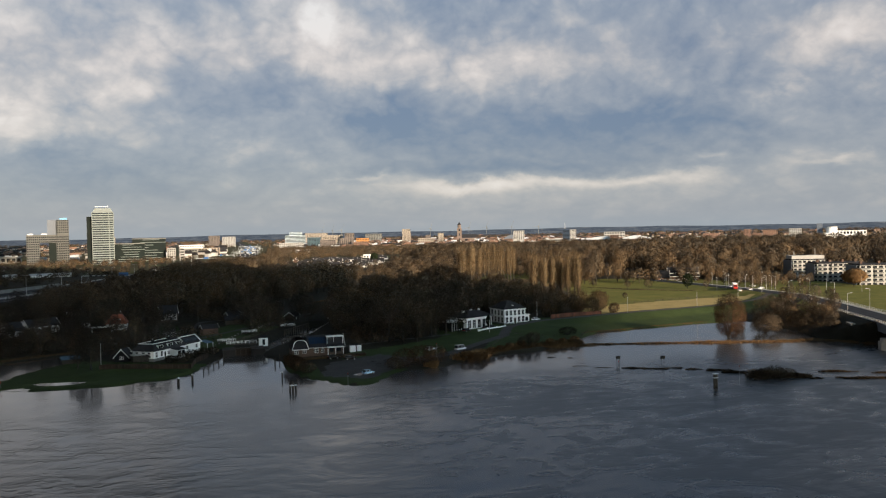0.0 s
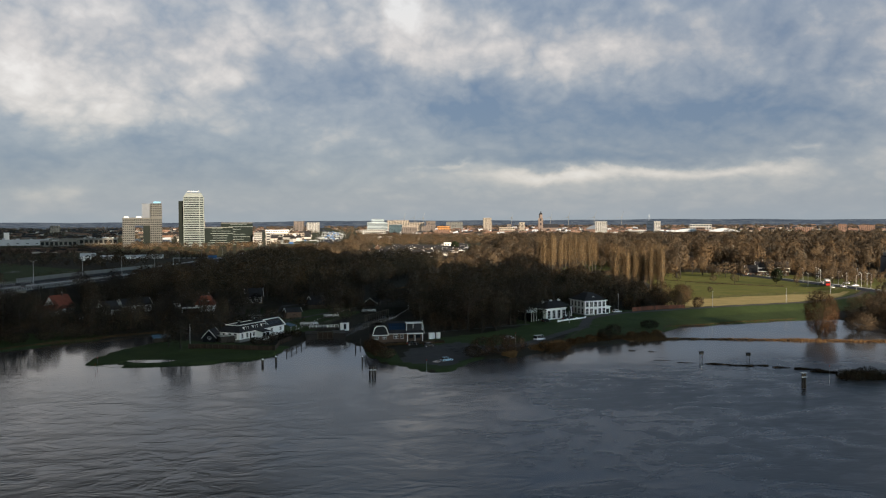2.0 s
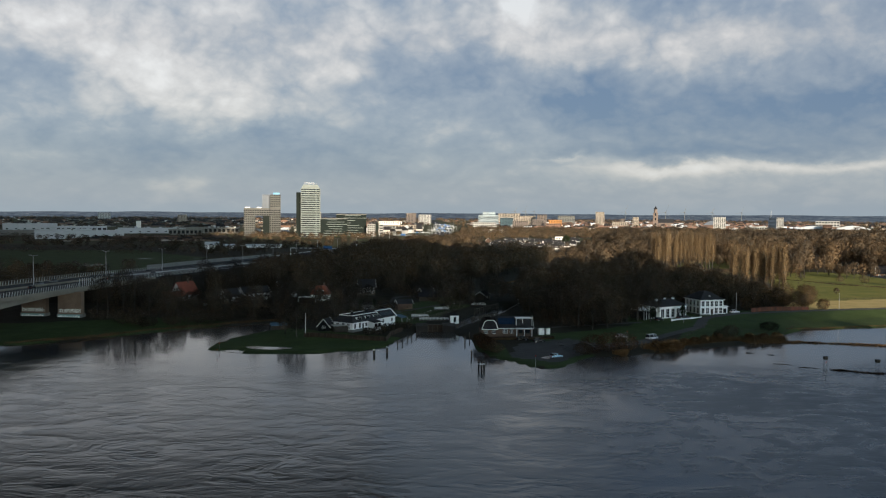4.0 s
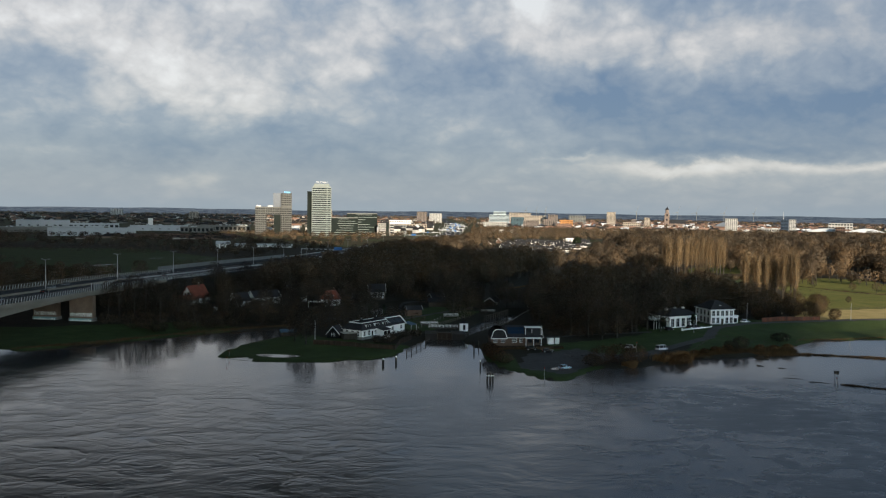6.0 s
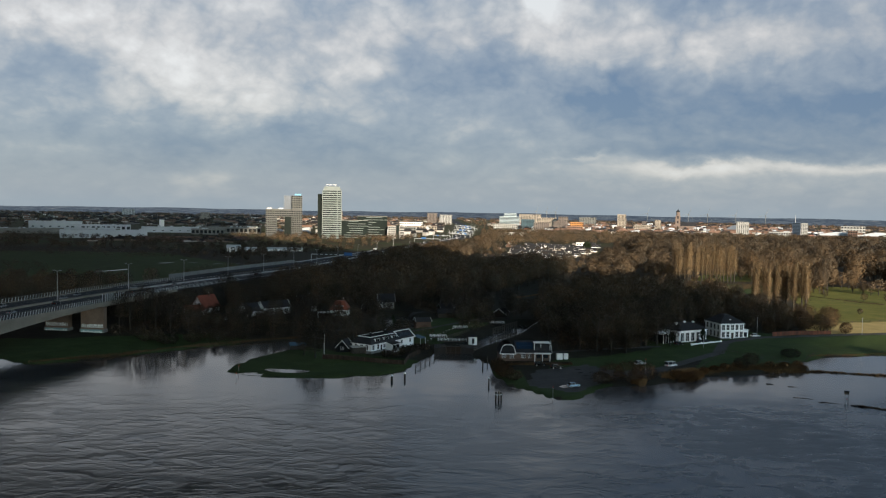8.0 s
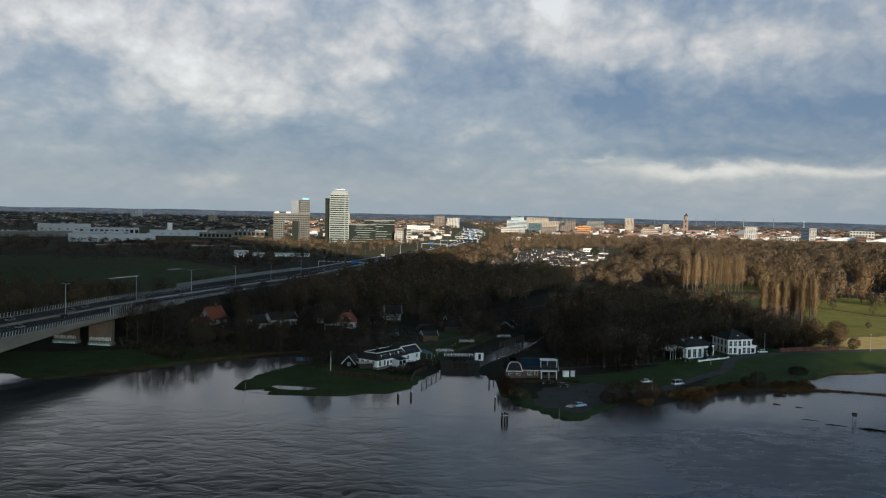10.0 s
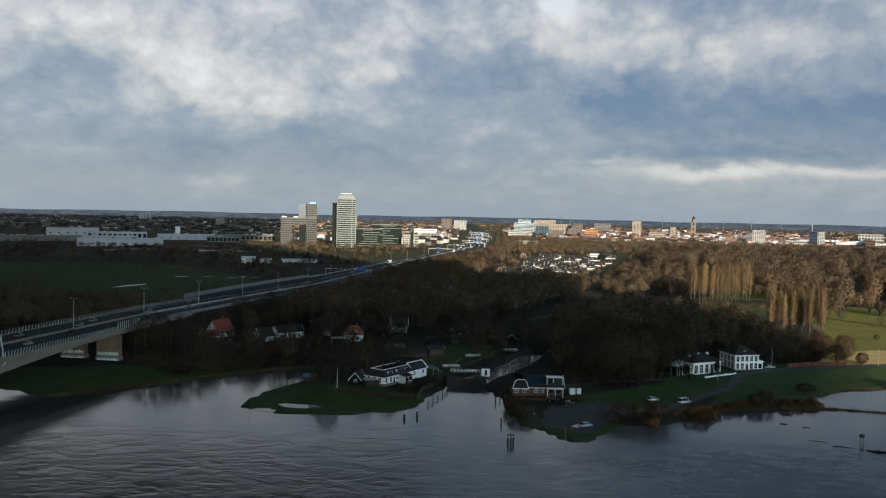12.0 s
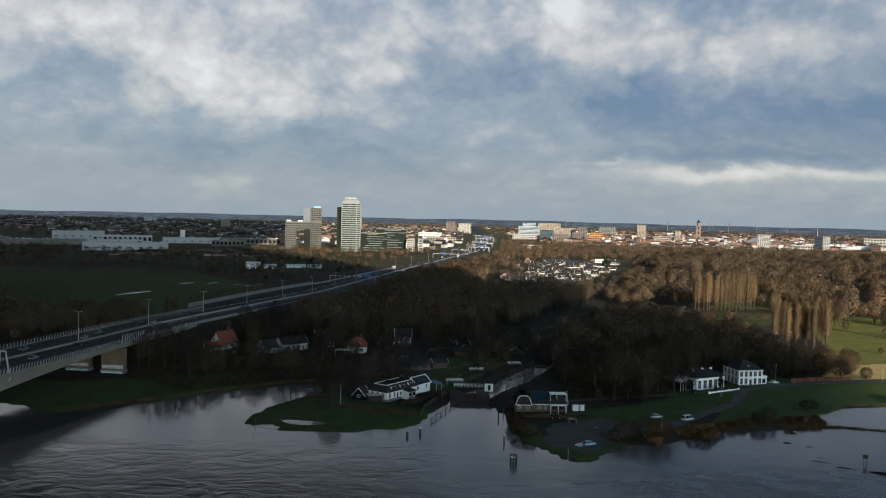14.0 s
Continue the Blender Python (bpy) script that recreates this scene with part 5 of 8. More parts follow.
def gambrel_house():
    h = thing("lock_keepers_house", pose(30.9, 316.6, 1.7), "brick lock house with a white-edged gambrel gable and solar panels", "house")
    prof = [(0, -0.6), (6.2, -0.6), (6.2, 2.2), (5.3, 4.9), (4.3, 5.7), (1.9, 5.7), (0.9, 4.9), (0, 2.2)]
    s = Shape()
    n = len(prof)
    s.add([(x, 0, z) for x, z in prof] + [(x, 10.5, z) for x, z in prof], [tuple(range(n)), tuple(range(n, 2 * n))[::-1]] + [(i, n + i, n + (i + 1) % n, (i + 1) % n) for i in range(n)])
    part("wall", s, BRICK, h)
    r = Shape()
    for (x0, z0), (x1, z1) in zip(prof[2:], prof[3:]):
        d = Vector((z0 - z1, x1 - x0)).normalized() * -0.2
        q = [(x0, z0), (x1, z1), (x1 - d.x * -1, z1 - d.y), (x0 - d.x * -1, z0 - d.y)]
        r.add([(x, -0.3, z) for x, z in q] + [(x, 10.7, z) for x, z in q], [(0, 1, 2, 3), (7, 6, 5, 4), (0, 4, 5, 1), (1, 5, 6, 2), (2, 6, 7, 3), (3, 7, 4, 0)])
    part("roof", r, SLATE, h)
    part("gable_cladding", Shape().add([(x, -0.06, z) for x, z in prof[2:]] + [(x, -0.002, z) for x, z in prof[2:]], [tuple(range(6)), tuple(range(6, 12))[::-1]]), SLATE, h)
    b = Shape()
    outline = prof[2:] + [prof[2]]
    for (x0, z0), (x1, z1) in zip(outline, outline[1:]):
        d = Vector((x1 - x0, z1 - z0)).normalized()
        q = Vector((-d.y, d.x)) * 0.12
        p = [(x0 - q.x, z0 - q.y), (x1 - q.x, z1 - q.y), (x1 + q.x, z1 + q.y), (x0 + q.x, z0 + q.y)]
        b.add([(x, -0.42, z) for x, z in p] + [(x, -0.08, z) for x, z in p], [(0, 1, 2, 3), (7, 6, 5, 4), (0, 4, 5, 1), (1, 5, 6, 2), (2, 6, 7, 3), (3, 7, 4, 0)])
    part("gable_trim", b, TRIM, h, "white gable trim boards")
    for x in (1.6, 4.6):
        window(h, x, 0, 0.7, 0, 1.3, 1.2)
    # the long wing
    part("wall", gable_walls(6.2, 19.5, 0.6, 9.6, 2.8, 6.4), BRICK, h)
    part("roof", gable(6.2, 19.5, 0.6, 9.6, 2.85, 6.45), SLATE, h)
    part("gutter", Shape().box(6.2, 19.9, 0.02, 0.2, 2.45, 2.62), TRIM, h)
    part("roof_trim", barge(19.95, 0.6, 9.6, 2.9, 6.5), TRIM, h, "white bargeboards")
    k = 3.6 / 4.5
    panel = Shape().box(-0.5, 0.5, -0.02, 0.03, 0, 1.65).mesh("solar_panel", glassy("solar_cell", (0.010, 0.025, 0.055), 0.25))
    for i in range(6):
        for j in range(2):
            ob = part("solar_panel", panel, None, h)
            ob.matrix_local = pose(7.1 + i * 1.06, 1.5 + j * 1.34, 3.95 + j * 1.34 * k, -(90 - math.degrees(math.atan(k))), 0, 0)
    dorm = part("dormer", Shape().box(13.2, 19.2, 1.0, 5.0, 3.6, 6.2), SLATE, h, "dark box dormer with white edges")
    part("dormer_trim", Shape().box(13.1, 19.3, 0.9, 5.0, 6.2, 6.42).box(13.1, 13.3, 0.92, 1.1, 3.6, 6.2).box(19.1, 19.3, 0.92, 1.1, 3.6, 6.2).box(15.6, 15.75, 0.92, 1.1, 4.4, 6.2), TRIM, dorm)
    part("pane", Shape().box(13.6, 15.3, 0.93, 1.05, 4.7, 5.9), GLASS, dorm)
    window(h, 9.0, 0.6, 0.7, 0, 1.5, 1.5, (2, 1))
    window(h, 11.4, 0.6, 0.7, 0, 1.0, 1.5)
    porch = part("porch", Shape().box(13.0, 19.0, -1.9, 0.55, 2.5, 2.75).box(13.0, 13.25, -1.9, -1.7, -0.6, 2.5).box(18.75, 19.0, -1.9, -1.7, -0.6, 2.5).box(15.9, 16.1, -1.9, -1.7, -0.6, 2.5), TRIM, h, "white open porch")
    part("balustrade", Shape().box(13.0, 19.0, -1.86, -1.78, 0.5, 0.9), TIMBER, porch)
    part("wall", Shape().box(13.2, 19.2, 0.3, 0.58, 0, 2.5), BRICK, h, "brick wall under the porch")
    part("pane", Shape().box(14.0, 15.6, 0.24, 0.29, 0.7, 2.1).box(16.4, 18.4, 0.24, 0.29, 0.7, 2.1), GLASS, h)
    shed = thing("garden_shed", pose(53.0, 318.6, 1.6), "small white painted garden shed beside the lock house", "shed")
    part("wall", Shape().box(0, 2.2, 0, 2.6, -0.4, 2.3).box(2.9, 4.4, 0.3, 2.4, -0.4, 2.5), TRIM, shed)
    part("roof", Shape().box(-0.2, 4.6, -0.2, 2.8, 2.5, 2.65), SLATE, shed)


def villa():
    h = thing("white_villa", pose(133.6, 367.8, 3.0, 0, 0, 12.6), "stately white two-storey villa with a dark hipped roof", "house")
    part("wall", Shape().box(0, 11.6, 0, 12.6, -0.6, 6.9), WHITE, h)
    part("plinth", Shape().box(-0.06, 11.66, -0.06, 12.66, -0.6, 0.5), CONCRETE, h)
    part("cornice", Shape().box(-0.45, 12.05, -0.45, 13.05, 6.6, 6.95), TRIM, h)
    part("string_course", Shape().box(-0.05, 11.65, -0.05, 12.65, 3.35, 3.5), TRIM, h)
    part("roof", hip(0, 11.6, 0, 12.6, 7.0, 10.2, 5.0), SLATE, h)
    for z, t in ((0.75, 2.4), (4.0, 2.2)):
        for i in range(5):
            if not (z < 2 and i == 2):
                window(h, 1.3 + 2.25 * i, 0, z, 0, 1.35, t)
        for i in range(4):
            window(h, 0, 2.0 + 2.9 * i, z, -90, 1.25, t)
    door = part("door", Shape().box(5.2, 6.4, -0.06, 0.05, 0.1, 2.7), TIMBER, h, "dark front door")
    part("door_surround", Shape().box(4.9, 5.2, -0.12, 0.05, 0, 3.0).box(6.4, 6.7, -0.12, 0.05, 0, 3.0).box(4.8, 6.8, -0.2, 0.05, 2.95, 3.2), TRIM, door)
    rl = part("roof_light", Shape().box(5.2, 6.0, 1.6, 2.5, 8.35, 8.6), GLASS, h)
    part("roof_light_frame", Shape().box(5.1, 6.1, 1.5, 2.6, 8.3, 8.5), TRIM, rl)
    annex = part("annex", Shape().box(11.7, 14.8, 1.5, 6.5, -0.6, 3.4), WHITE, h, "low white annex with a flat roof")
    part("annex_roof", Shape().box(11.7, 15.2, 1.1, 6.9, 3.4, 3.7), TRIM, annex)
    part("pane", Shape().box(12.3, 14.2, 1.45, 1.52, 0.6, 2.6), GLASS, annex)
    w = thing("villa_wing", pose(111.3, 355.9, 2.9, 0, 0, 27.4), "white single-storey wing with tall windows and a low dark roof", "house")
    part("wall", Shape().box(0, 16.2, 0, 11, -0.8, 5.1), WHITE, w)
    part("cornice", Shape().box(-0.4, 16.5, -0.4, 11.4, 4.9, 5.2), TRIM, w)
    part("roof", hip(0, 16.2, 0, 11, 5.3, 7.6, 4.4), SLATE, w)
    for i in range(5):
        window(w, 1.9 + 3.1 * i, 0, 0.5, 0, 1.8, 3.5, (1, 2))
    for x in (0.1, 3.2, 6.3, 9.4, 12.5):
        part("pilaster", Shape().box(x, x + 0.5, -0.18, 0, -0.6, 4.1), TRIM, w)
    for x, y in ((3, 5), (13.5, 5.5), (9, 6)):
        chimney(w, x, y, 6.6, 7.9, WHITE)
    g = part("glazed_room", Shape().box(-7.4, -0.1, 1.5, 10, -0.8, 3.6), GLASS, w, "dark glazed garden room with white posts")
    part("glazed_room_roof", Shape().box(-7.8, 0, 1.1, 10.4, 3.6, 3.95), TRIM, g)
    for i in range(6):
        part("post", Shape().box(-7.5 + 1.45 * i, -7.3 + 1.45 * i, 1.4, 1.55, -0.8, 3.6), TRIM, g)
    wall = thing("garden_wall", pose(114.9, 349.8, 2.3, 0, 0, 30.2), "low white garden wall before the villa", "garden wall")
    part("wall", Shape().box(0, 18.6, 0, 0.35, -0.8, 1.1), WHITE, wall)
    part("coping", Shape().box(-0.1, 18.7, -0.06, 0.41, 1.1, 1.24), TRIM, wall)
    for x in (0, 6, 12.3, 18.2):
        part("pillar", Shape().box(x - 0.1, x + 0.5, -0.1, 0.45, -0.8, 1.5), WHITE, wall)


ferry_house()
gambrel_house()
villa()
small_gabled("boat_shed", pose(-27.4, 329.6, 1.9, 0, 0, 74), 6.0, 5.0, 1.2, 3.9, BITUMEN, SLATE, "small dark timber shed with white bargeboards", [(0, 2.5, 0.4, -90, 1.2, 1.0)], category="shed")
ob = thing("lean_to_shed", pose(-25.4, 326.4, 1.9, 0, 0, 20), "low dark shed with a pale flat roof beside the house", "shed")
part("wall", Shape().box(0, 6.5, 0, 3.5, -0.5, 1.9), TIMBER, ob)
part("roof", Shape().box(-0.3, 6.8, -0.3, 3.8, 1.9, 2.1), PALE_CONCRETE, ob)
small_gabled("old_school_house", pose(80.5, 386.0, 2.6, 0, 0, -9), 15, 10, 3.6, 8.2, BRICK, SLATE, "old brown brick house with a steep dark roof", [(x, 0, 0.8, 0, 1.1, 2.0) for x in (2, 5.5, 9, 12.5)], chimneys=((7, 5),))
# houses among the trees of the far bank
small_gabled("red_roof_house", pose(-110, 433, 2.6, 0, 0, 62), 12, 8.5, 2.8, 8.6, WHITE, RED_TILE, "house with a steep bright red tiled roof", [(0, 3.0, 4.0, -90, 1.1, 1.2), (0, 5.5, 4.0, -90, 1.1, 1.2), (3, 0, 0.8, 0, 1.6, 1.4), (7, 0, 0.8, 0, 1.6, 1.4)], boards=False, chimneys=((8, 4),))
small_gabled("red_roof_annex", pose(-116, 424, 2.5, 0, 0, 30), 9, 6, 2.4, 4.6, WHITE, RED_TILE, "low annex with a red tiled roof", [(4, 0, 0.7, 0, 1.6, 1.2)], boards=False)
small_gabled("grey_cottage", pose(-86.5, 424, 2.6, 0, 0, 40), 8, 7, 2.6, 6.0, WHITE, SLATE, "white cottage with a dark slate roof", [(3, 0, 0.8, 0, 1.2, 1.3), (0, 3.5, 3.0, -90, 1.0, 1.1)])
small_gabled("white_row_house", pose(-79, 431, 2.6, 0, 0, 38), 15, 7, 3.6, 6.4, WHITE, SLATE, "row of white cottages with grey roofs", [(1.8 + 2.6 * i, 0, 0.8, 0, 1.2, 1.6) for i in range(5)])
small_gabled("half_timbered_house", pose(-64.5, 449, 2.6, 0, 0, 10), 10, 8, 3.2, 7.8, WHITE, SLATE, "white gabled house with a dark roof among trees", [(2.5, 0, 0.8, 0, 1.4, 1.4), (6.5, 0, 0.8, 0, 1.4, 1.4), (0, 4, 3.6, -90, 1.2, 1.2)], chimneys=((6, 4),))
h = thing("red_tiled_house", pose(-45.5, 433.5, 2.6, 0, 0, -2), "white house with an orange-red hipped tile roof and dormers", "house")
part("wall", Shape().box(0, 9, 0, 8.5, -0.6, 3.0), WHITE, h)
part("roof", hip(0, 9, 0, 8.5, 3.05, 7.2, 2.7), RED_TILE, h)
for x in (1.6, 4.4, 7.2):
    window(h, x, 0, 0.7, 0, 1.6, 1.5)
for x in (3.2, 5.8):
    dormer(h, x, 0.5, 3.9, 1.5, 1.2, 2.0, RED_TILE)
chimney(h, 6, 5, 6.4, 8.2)
ob = thing("carport", pose(-51, 424.5, 2.5, 0, 0, 8), "flat white-roofed carport beside the red-tiled house", "carport")
part("roof", Shape().box(0, 9, 0, 5, 2.3, 2.55), TRIM, ob)
for x, y in ((0.3, 0.3), (8.7, 0.3), (0.3, 4.7), (8.7, 4.7)):
    part("post", Shape().box(x - 0.1, x + 0.1, y - 0.1, y + 0.1, -0.5, 2.3), TRIM, ob)
part("wall", Shape().box(0.3, 8.7, 4.3, 4.6, -0.5, 2.3), TIMBER, ob)
small_gabled("glazed_barn", pose(-22.5, 464, 2.8, 0, 0, 6), 9, 8, 4.0, 7.6, TIMBER, SLATE, "dark timber house with a white-framed glazed gable", [(1.6 + 2.0 * i, 0, z, 0, 1.4, 1.5) for i in range(4) for z in (0.5, 2.3)])
small_gabled("lock_shed", pose(10, 432, 2.4, 0, 0, 4), 9, 5, 2.4, 4.2, TIMBER, SLATE, "low dark timber shed by the old harbour", boards=False, category="shed")
small_gabled("brick_shed", pose(-1, 396, 2.2, 0, 0, 14), 7, 5, 2.8, 4.2, BRICK, SLATE, "small brick outhouse with a white-edged flat dark roof", category="shed")
small_gabled("blue_shed", pose(-51.2, 338.5, 0.9, 0, 0, 16), 6, 3.2, 1.5, 2.2, TIMBER, BLUE_CLOTH, "low dark shed under a faded blue sheet", boards=False, category="shed")
for x, y, a in ((-96, 405, 30), (-122, 402, 15), (-30, 447, -5), (12, 455, 20), (44, 436, 60)):
    small_gabled("outhouse", pose(x, y, level(x, y), 0, 0, a), 7, 5, 2.3, 4.0, TIMBER, SLATE, "small dark timber outhouse with a low roof", [(3.5, 0, 0.8, 0, 1.4, 1.0)], category="shed")

# lock house hut, gate and bridge
hut = thing("lock_hut", pose(22.7, 350.5, 2.3, 0, 0, 3), "small square white lock hut with a dark door", "hut")
part("wall", Shape().box(-1.7, 1.7, -1.5, 1.5, -0.5, 3.0), WHITE, hut)
part("roof", hip(-1.7, 1.7, -1.5, 1.5, 3.05, 3.9, 1.7, 0.3), SLATE, hut)
door = part("door", Shape().box(-0.5, 0.55, -1.56, -1.48, 0, 2.3), GLASS, hut)
part("door_frame", Shape().box(-0.62, -0.5, -1.6, -1.48, 0, 2.4).box(0.55, 0.67, -1.6, -1.48, 0, 2.4).box(-0.62, 0.67, -1.6, -1.48, 2.3, 2.42), TRIM, door)
gate = thing("lock_gate", pose(14.2, 338.4, 0), "heavy brown timber lock gate with a walkway", "lock gate")
for i in range(9):
    part("plank", Shape().box(-2.9, 2.9, -0.18, 0.18, -1.0 + 0.42 * i, -0.62 + 0.42 * i), FENCE_WOOD, gate)
for x in (-2.9, -1.0, 1.0, 2.9):
    part("post", Shape().box(x - 0.18, x + 0.18, -0.3, 0.3, -1.2, 3.2), TIMBER, gate)
part("walkway", Shape().box(-5.2, 5.2, -0.9, 0.9, 2.75, 2.95), TIMBER, gate)
sill = thing("quay_wall", pose(0, 0, 0), "brick quay walls of the lock mouth", "quay wall", kind="structure")
for x0, x1 in ((6.5, 11.1), (17.3, 22.4)):
    part("wall", Shape().box(x0, x1, 336.8, 346, -1.5, 2.5), mottled("wet_dark_brick", (0.014, 0.013, 0.012), (0.038, 0.032, 0.028), 0.6, 5.0), sill)
bridge = thing("lock_footbridge", pose(14.3, 353.5, 2.5), "narrow footbridge with white railings across the lock", "footbridge")
part("deck", Shape().box(-6, 6, -1.1, 1.1, 0.0, 0.25), TIMBER, bridge)
for y in (-1.05, 1.05):
    for z in (0.75, 1.25):
        part("rail", Shape().box(-6, 6, y - 0.04, y + 0.04, z - 0.04, z + 0.04), TRIM, bridge)
    for i in range(9):
        part("post", Shape().box(-6 + 1.5 * i - 0.06, -6 + 1.5 * i + 0.06, y - 0.06, y + 0.06, 0.25, 1.32), TRIM, bridge)
bridge2 = copy_thing(bridge, pose(8.6, 364, 2.5, 0, 0, 6) @ Matrix.Diagonal((0.6, 1, 1, 1)))
bridge3 = copy_thing(bridge, pose(19.4, 391.5, 2.6, 0, 0, 6) @ Matrix.Diagonal((0.55, 1, 1, 1)))
bridge4 = copy_thing(bridge, pose(38.3, 409, 2.7, 0, 0, 6) @ Matrix.Diagonal((0.55, 1, 1, 1)))

# ---- the town on the skyline ----
def block(name, x, y, turn, wide, deep, tall, material, label, floors=0, bays=0, glass=GLASS, side_bays=0, z=1.2, lid=None, category="building"):
    """A building with its front towards local -y, with rows of real windows; bays 0: one band of glass a floor."""
    ob = thing(name, pose(x, y, z, 0, 0, turn), label, category)
    part("wall", Shape().box(-wide / 2, wide / 2, 0, deep, -1, tall), material, ob)
    step = tall / floors if floors else 0
    for i in range(floors):
        lo, hi = step * i + step * 0.34, step * i + step * 0.86
        if not bays:
            part("window_band", Shape().box(-wide / 2 + 0.8, wide / 2 - 0.8, -0.12, 0.1, lo, hi), glass, ob)
        else:
            s = Shape()
            for j in range(bays):
                u = -wide / 2 + wide * (j + 0.5) / bays
                s.box(u - wide / bays * 0.32, u + wide / bays * 0.32, -0.12, 0.1, lo, hi)
            tagged(part("glazing_strip", s, glass, ob), kind="stuff")
        if side_bays:
            s = Shape()
            for sx in (-1, 1):
                for j in range(side_bays):
                    u = deep * (j + 0.5) / side_bays
                    s.box(sx * wide / 2 - 0.12, sx * wide / 2 + 0.12, u - deep / side_bays * 0.32, u + deep / side_bays * 0.32, lo, hi)
            tagged(part("glazing_strip", s, glass, ob), kind="stuff")
    part("roof", Shape().box(-wide / 2 - 0.4, wide / 2 + 0.4, -0.4, deep + 0.4, tall, tall + 0.9), lid or material, ob)
    return ob


TAN = mottled("tan_cladding", (0.24, 0.205, 0.165), (0.36, 0.315, 0.26), 0.05, 2.0)
ORANGE = mottled("orange_cladding", (0.185, 0.112, 0.082), (0.265, 0.165, 0.120), 0.05, 2.0)
DEEP_BLUE = mottled("dark_blue_cladding", (0.02, 0.035, 0.06), (0.045, 0.065, 0.10), 0.05, 2.0, 0.4)
BLUE_GREY = mottled("blue_grey_cladding", (0.085, 0.105, 0.135), (0.14, 0.165, 0.20), 0.05, 2.0, 0.5)
SHEET = mottled("white_sheet_roof", (0.36, 0.39, 0.42), (0.54, 0.57, 0.60), 0.02, 1.0, 0.6)


TOWER_BAND = mottled("pale_green_grey_spandrels", (0.140, 0.172, 0.168), (0.225, 0.258, 0.250), 0.06, 2.0, 0.7, 0.0, 0.15)


def office_tower():
    ob = thing("office_tower", pose(-156, 1488, 1.2, 0, 0, 4), "tall white office tower with ribbon windows and a curved crown", "office tower")
    part("core", Shape().box(-16.2, 16.2, 1.5, 24, -1, 86), TOWER_GLASS, ob)
    # shade on the tower's left face, built as a block of dark panels
    part("side_wing", Shape().box(-25.0, -16.3, 9, 26, -1, 80), DARK_PANEL, ob, "left side of the tower with its shade painted dark")
    n, step = 23, 86 / 23
    spandrel = Shape().box(-16.7, 16.7, 0.4, 24.4, 0, step * 0.46).mesh("spandrel", TOWER_BAND)
    for i in range(n):
        o = part("spandrel", spandrel, None, ob)
        o.matrix_local = pose(0, 0, i * step)
    for x in (-16.4, 9.6, 16.4):
        part("fin", Shape().box(x - 0.5, x + 0.5, 0.1, 1.6, 0, 86), TOWER_BAND, ob)
    crown = Shape().add([(-16.2, 1, 86), (16.2, 1, 86), (16.2, 24, 86), (-16.2, 24, 86), (-12.4, 3, 93.5), (12.4, 3, 93.5), (12.4, 22, 93.5), (-12.4, 22, 93.5)],
                        [(3, 2, 1, 0), (4, 5, 6, 7), (0, 1, 5, 4), (1, 2, 6, 5), (2, 3, 7, 6), (3, 0, 4, 7)])
    part("crown", crown, mottled("crown_glass", (0.13, 0.16, 0.155), (0.21, 0.24, 0.235), 0.05, 1.0, 0.5), ob, "pale green glazed crown")
    part("roof_mast", Shape().box(-11, 9, 10, 11, 96.0, 96.8).rod((-4, 10.5, 93.4), (-4, 10.5, 96.2), 0.4).rod((5, 10.5, 93.4), (5, 10.5, 96.2), 0.4), STEEL, ob)


def gate_building():
    ob = thing("gate_building", pose(-252, 1566, 1.2, 0, 0, 8), "grey office building with a large square opening and tower", "office building")
    part("left_block", Shape().box(-33, -13, 0, 18, -1, 38), SLATE_PANEL, ob)
    part("lintel", Shape().box(-33, 33, 0, 18, 38, 52), SLATE_PANEL, ob)
    part("right_block", Shape().box(13, 33, 0, 18, -1, 38), SLATE_PANEL, ob)
    part("inner_pier", Shape().box(1, 13, 3, 18, -1, 38), DARK_PANEL, ob)
    part("tower", Shape().box(14, 33, 0, 22, 52, 77), SLATE_PANEL, ob)
    part("tower_side", Shape().box(-0.5, 14, 8, 22, 52, 77), BLUE_GREY, ob)
    part("roof_sign", Shape().box(19, 31, 5, 5.6, 77.5, 80.5), principled("pale_blue_sign", colour=(0.16, 0.40, 0.62), rough=0.6), ob, "pale blue roof sign")
    for i in range(19):
        z = 2 + 4.0 * i
        for x0, x1, z0, z1 in ((-33, -13, 0, 38), (-33, 33, 38, 52), (13, 33, 0, 38), (14, 33, 52, 77)):
            if z0 <= z + 0.4 and z + 3.2 <= z1 + 0.2:
                s = Shape()
                count = round((x1 - x0) / 3.2)
                for j in range(count):
                    x = x0 + (x1 - x0) * (j + 0.5) / count
                    s.box(x - 1.1, x + 1.1, -0.1, 0.1, z + 0.7, z + 2.9)
                tagged(part("glazing_strip", s, GLASS, ob), kind="stuff")
    for x in (-27, -6):
        part("roof_unit", Shape().box(x - 4, x + 4, 6, 12, 52, 54), STEEL, ob)


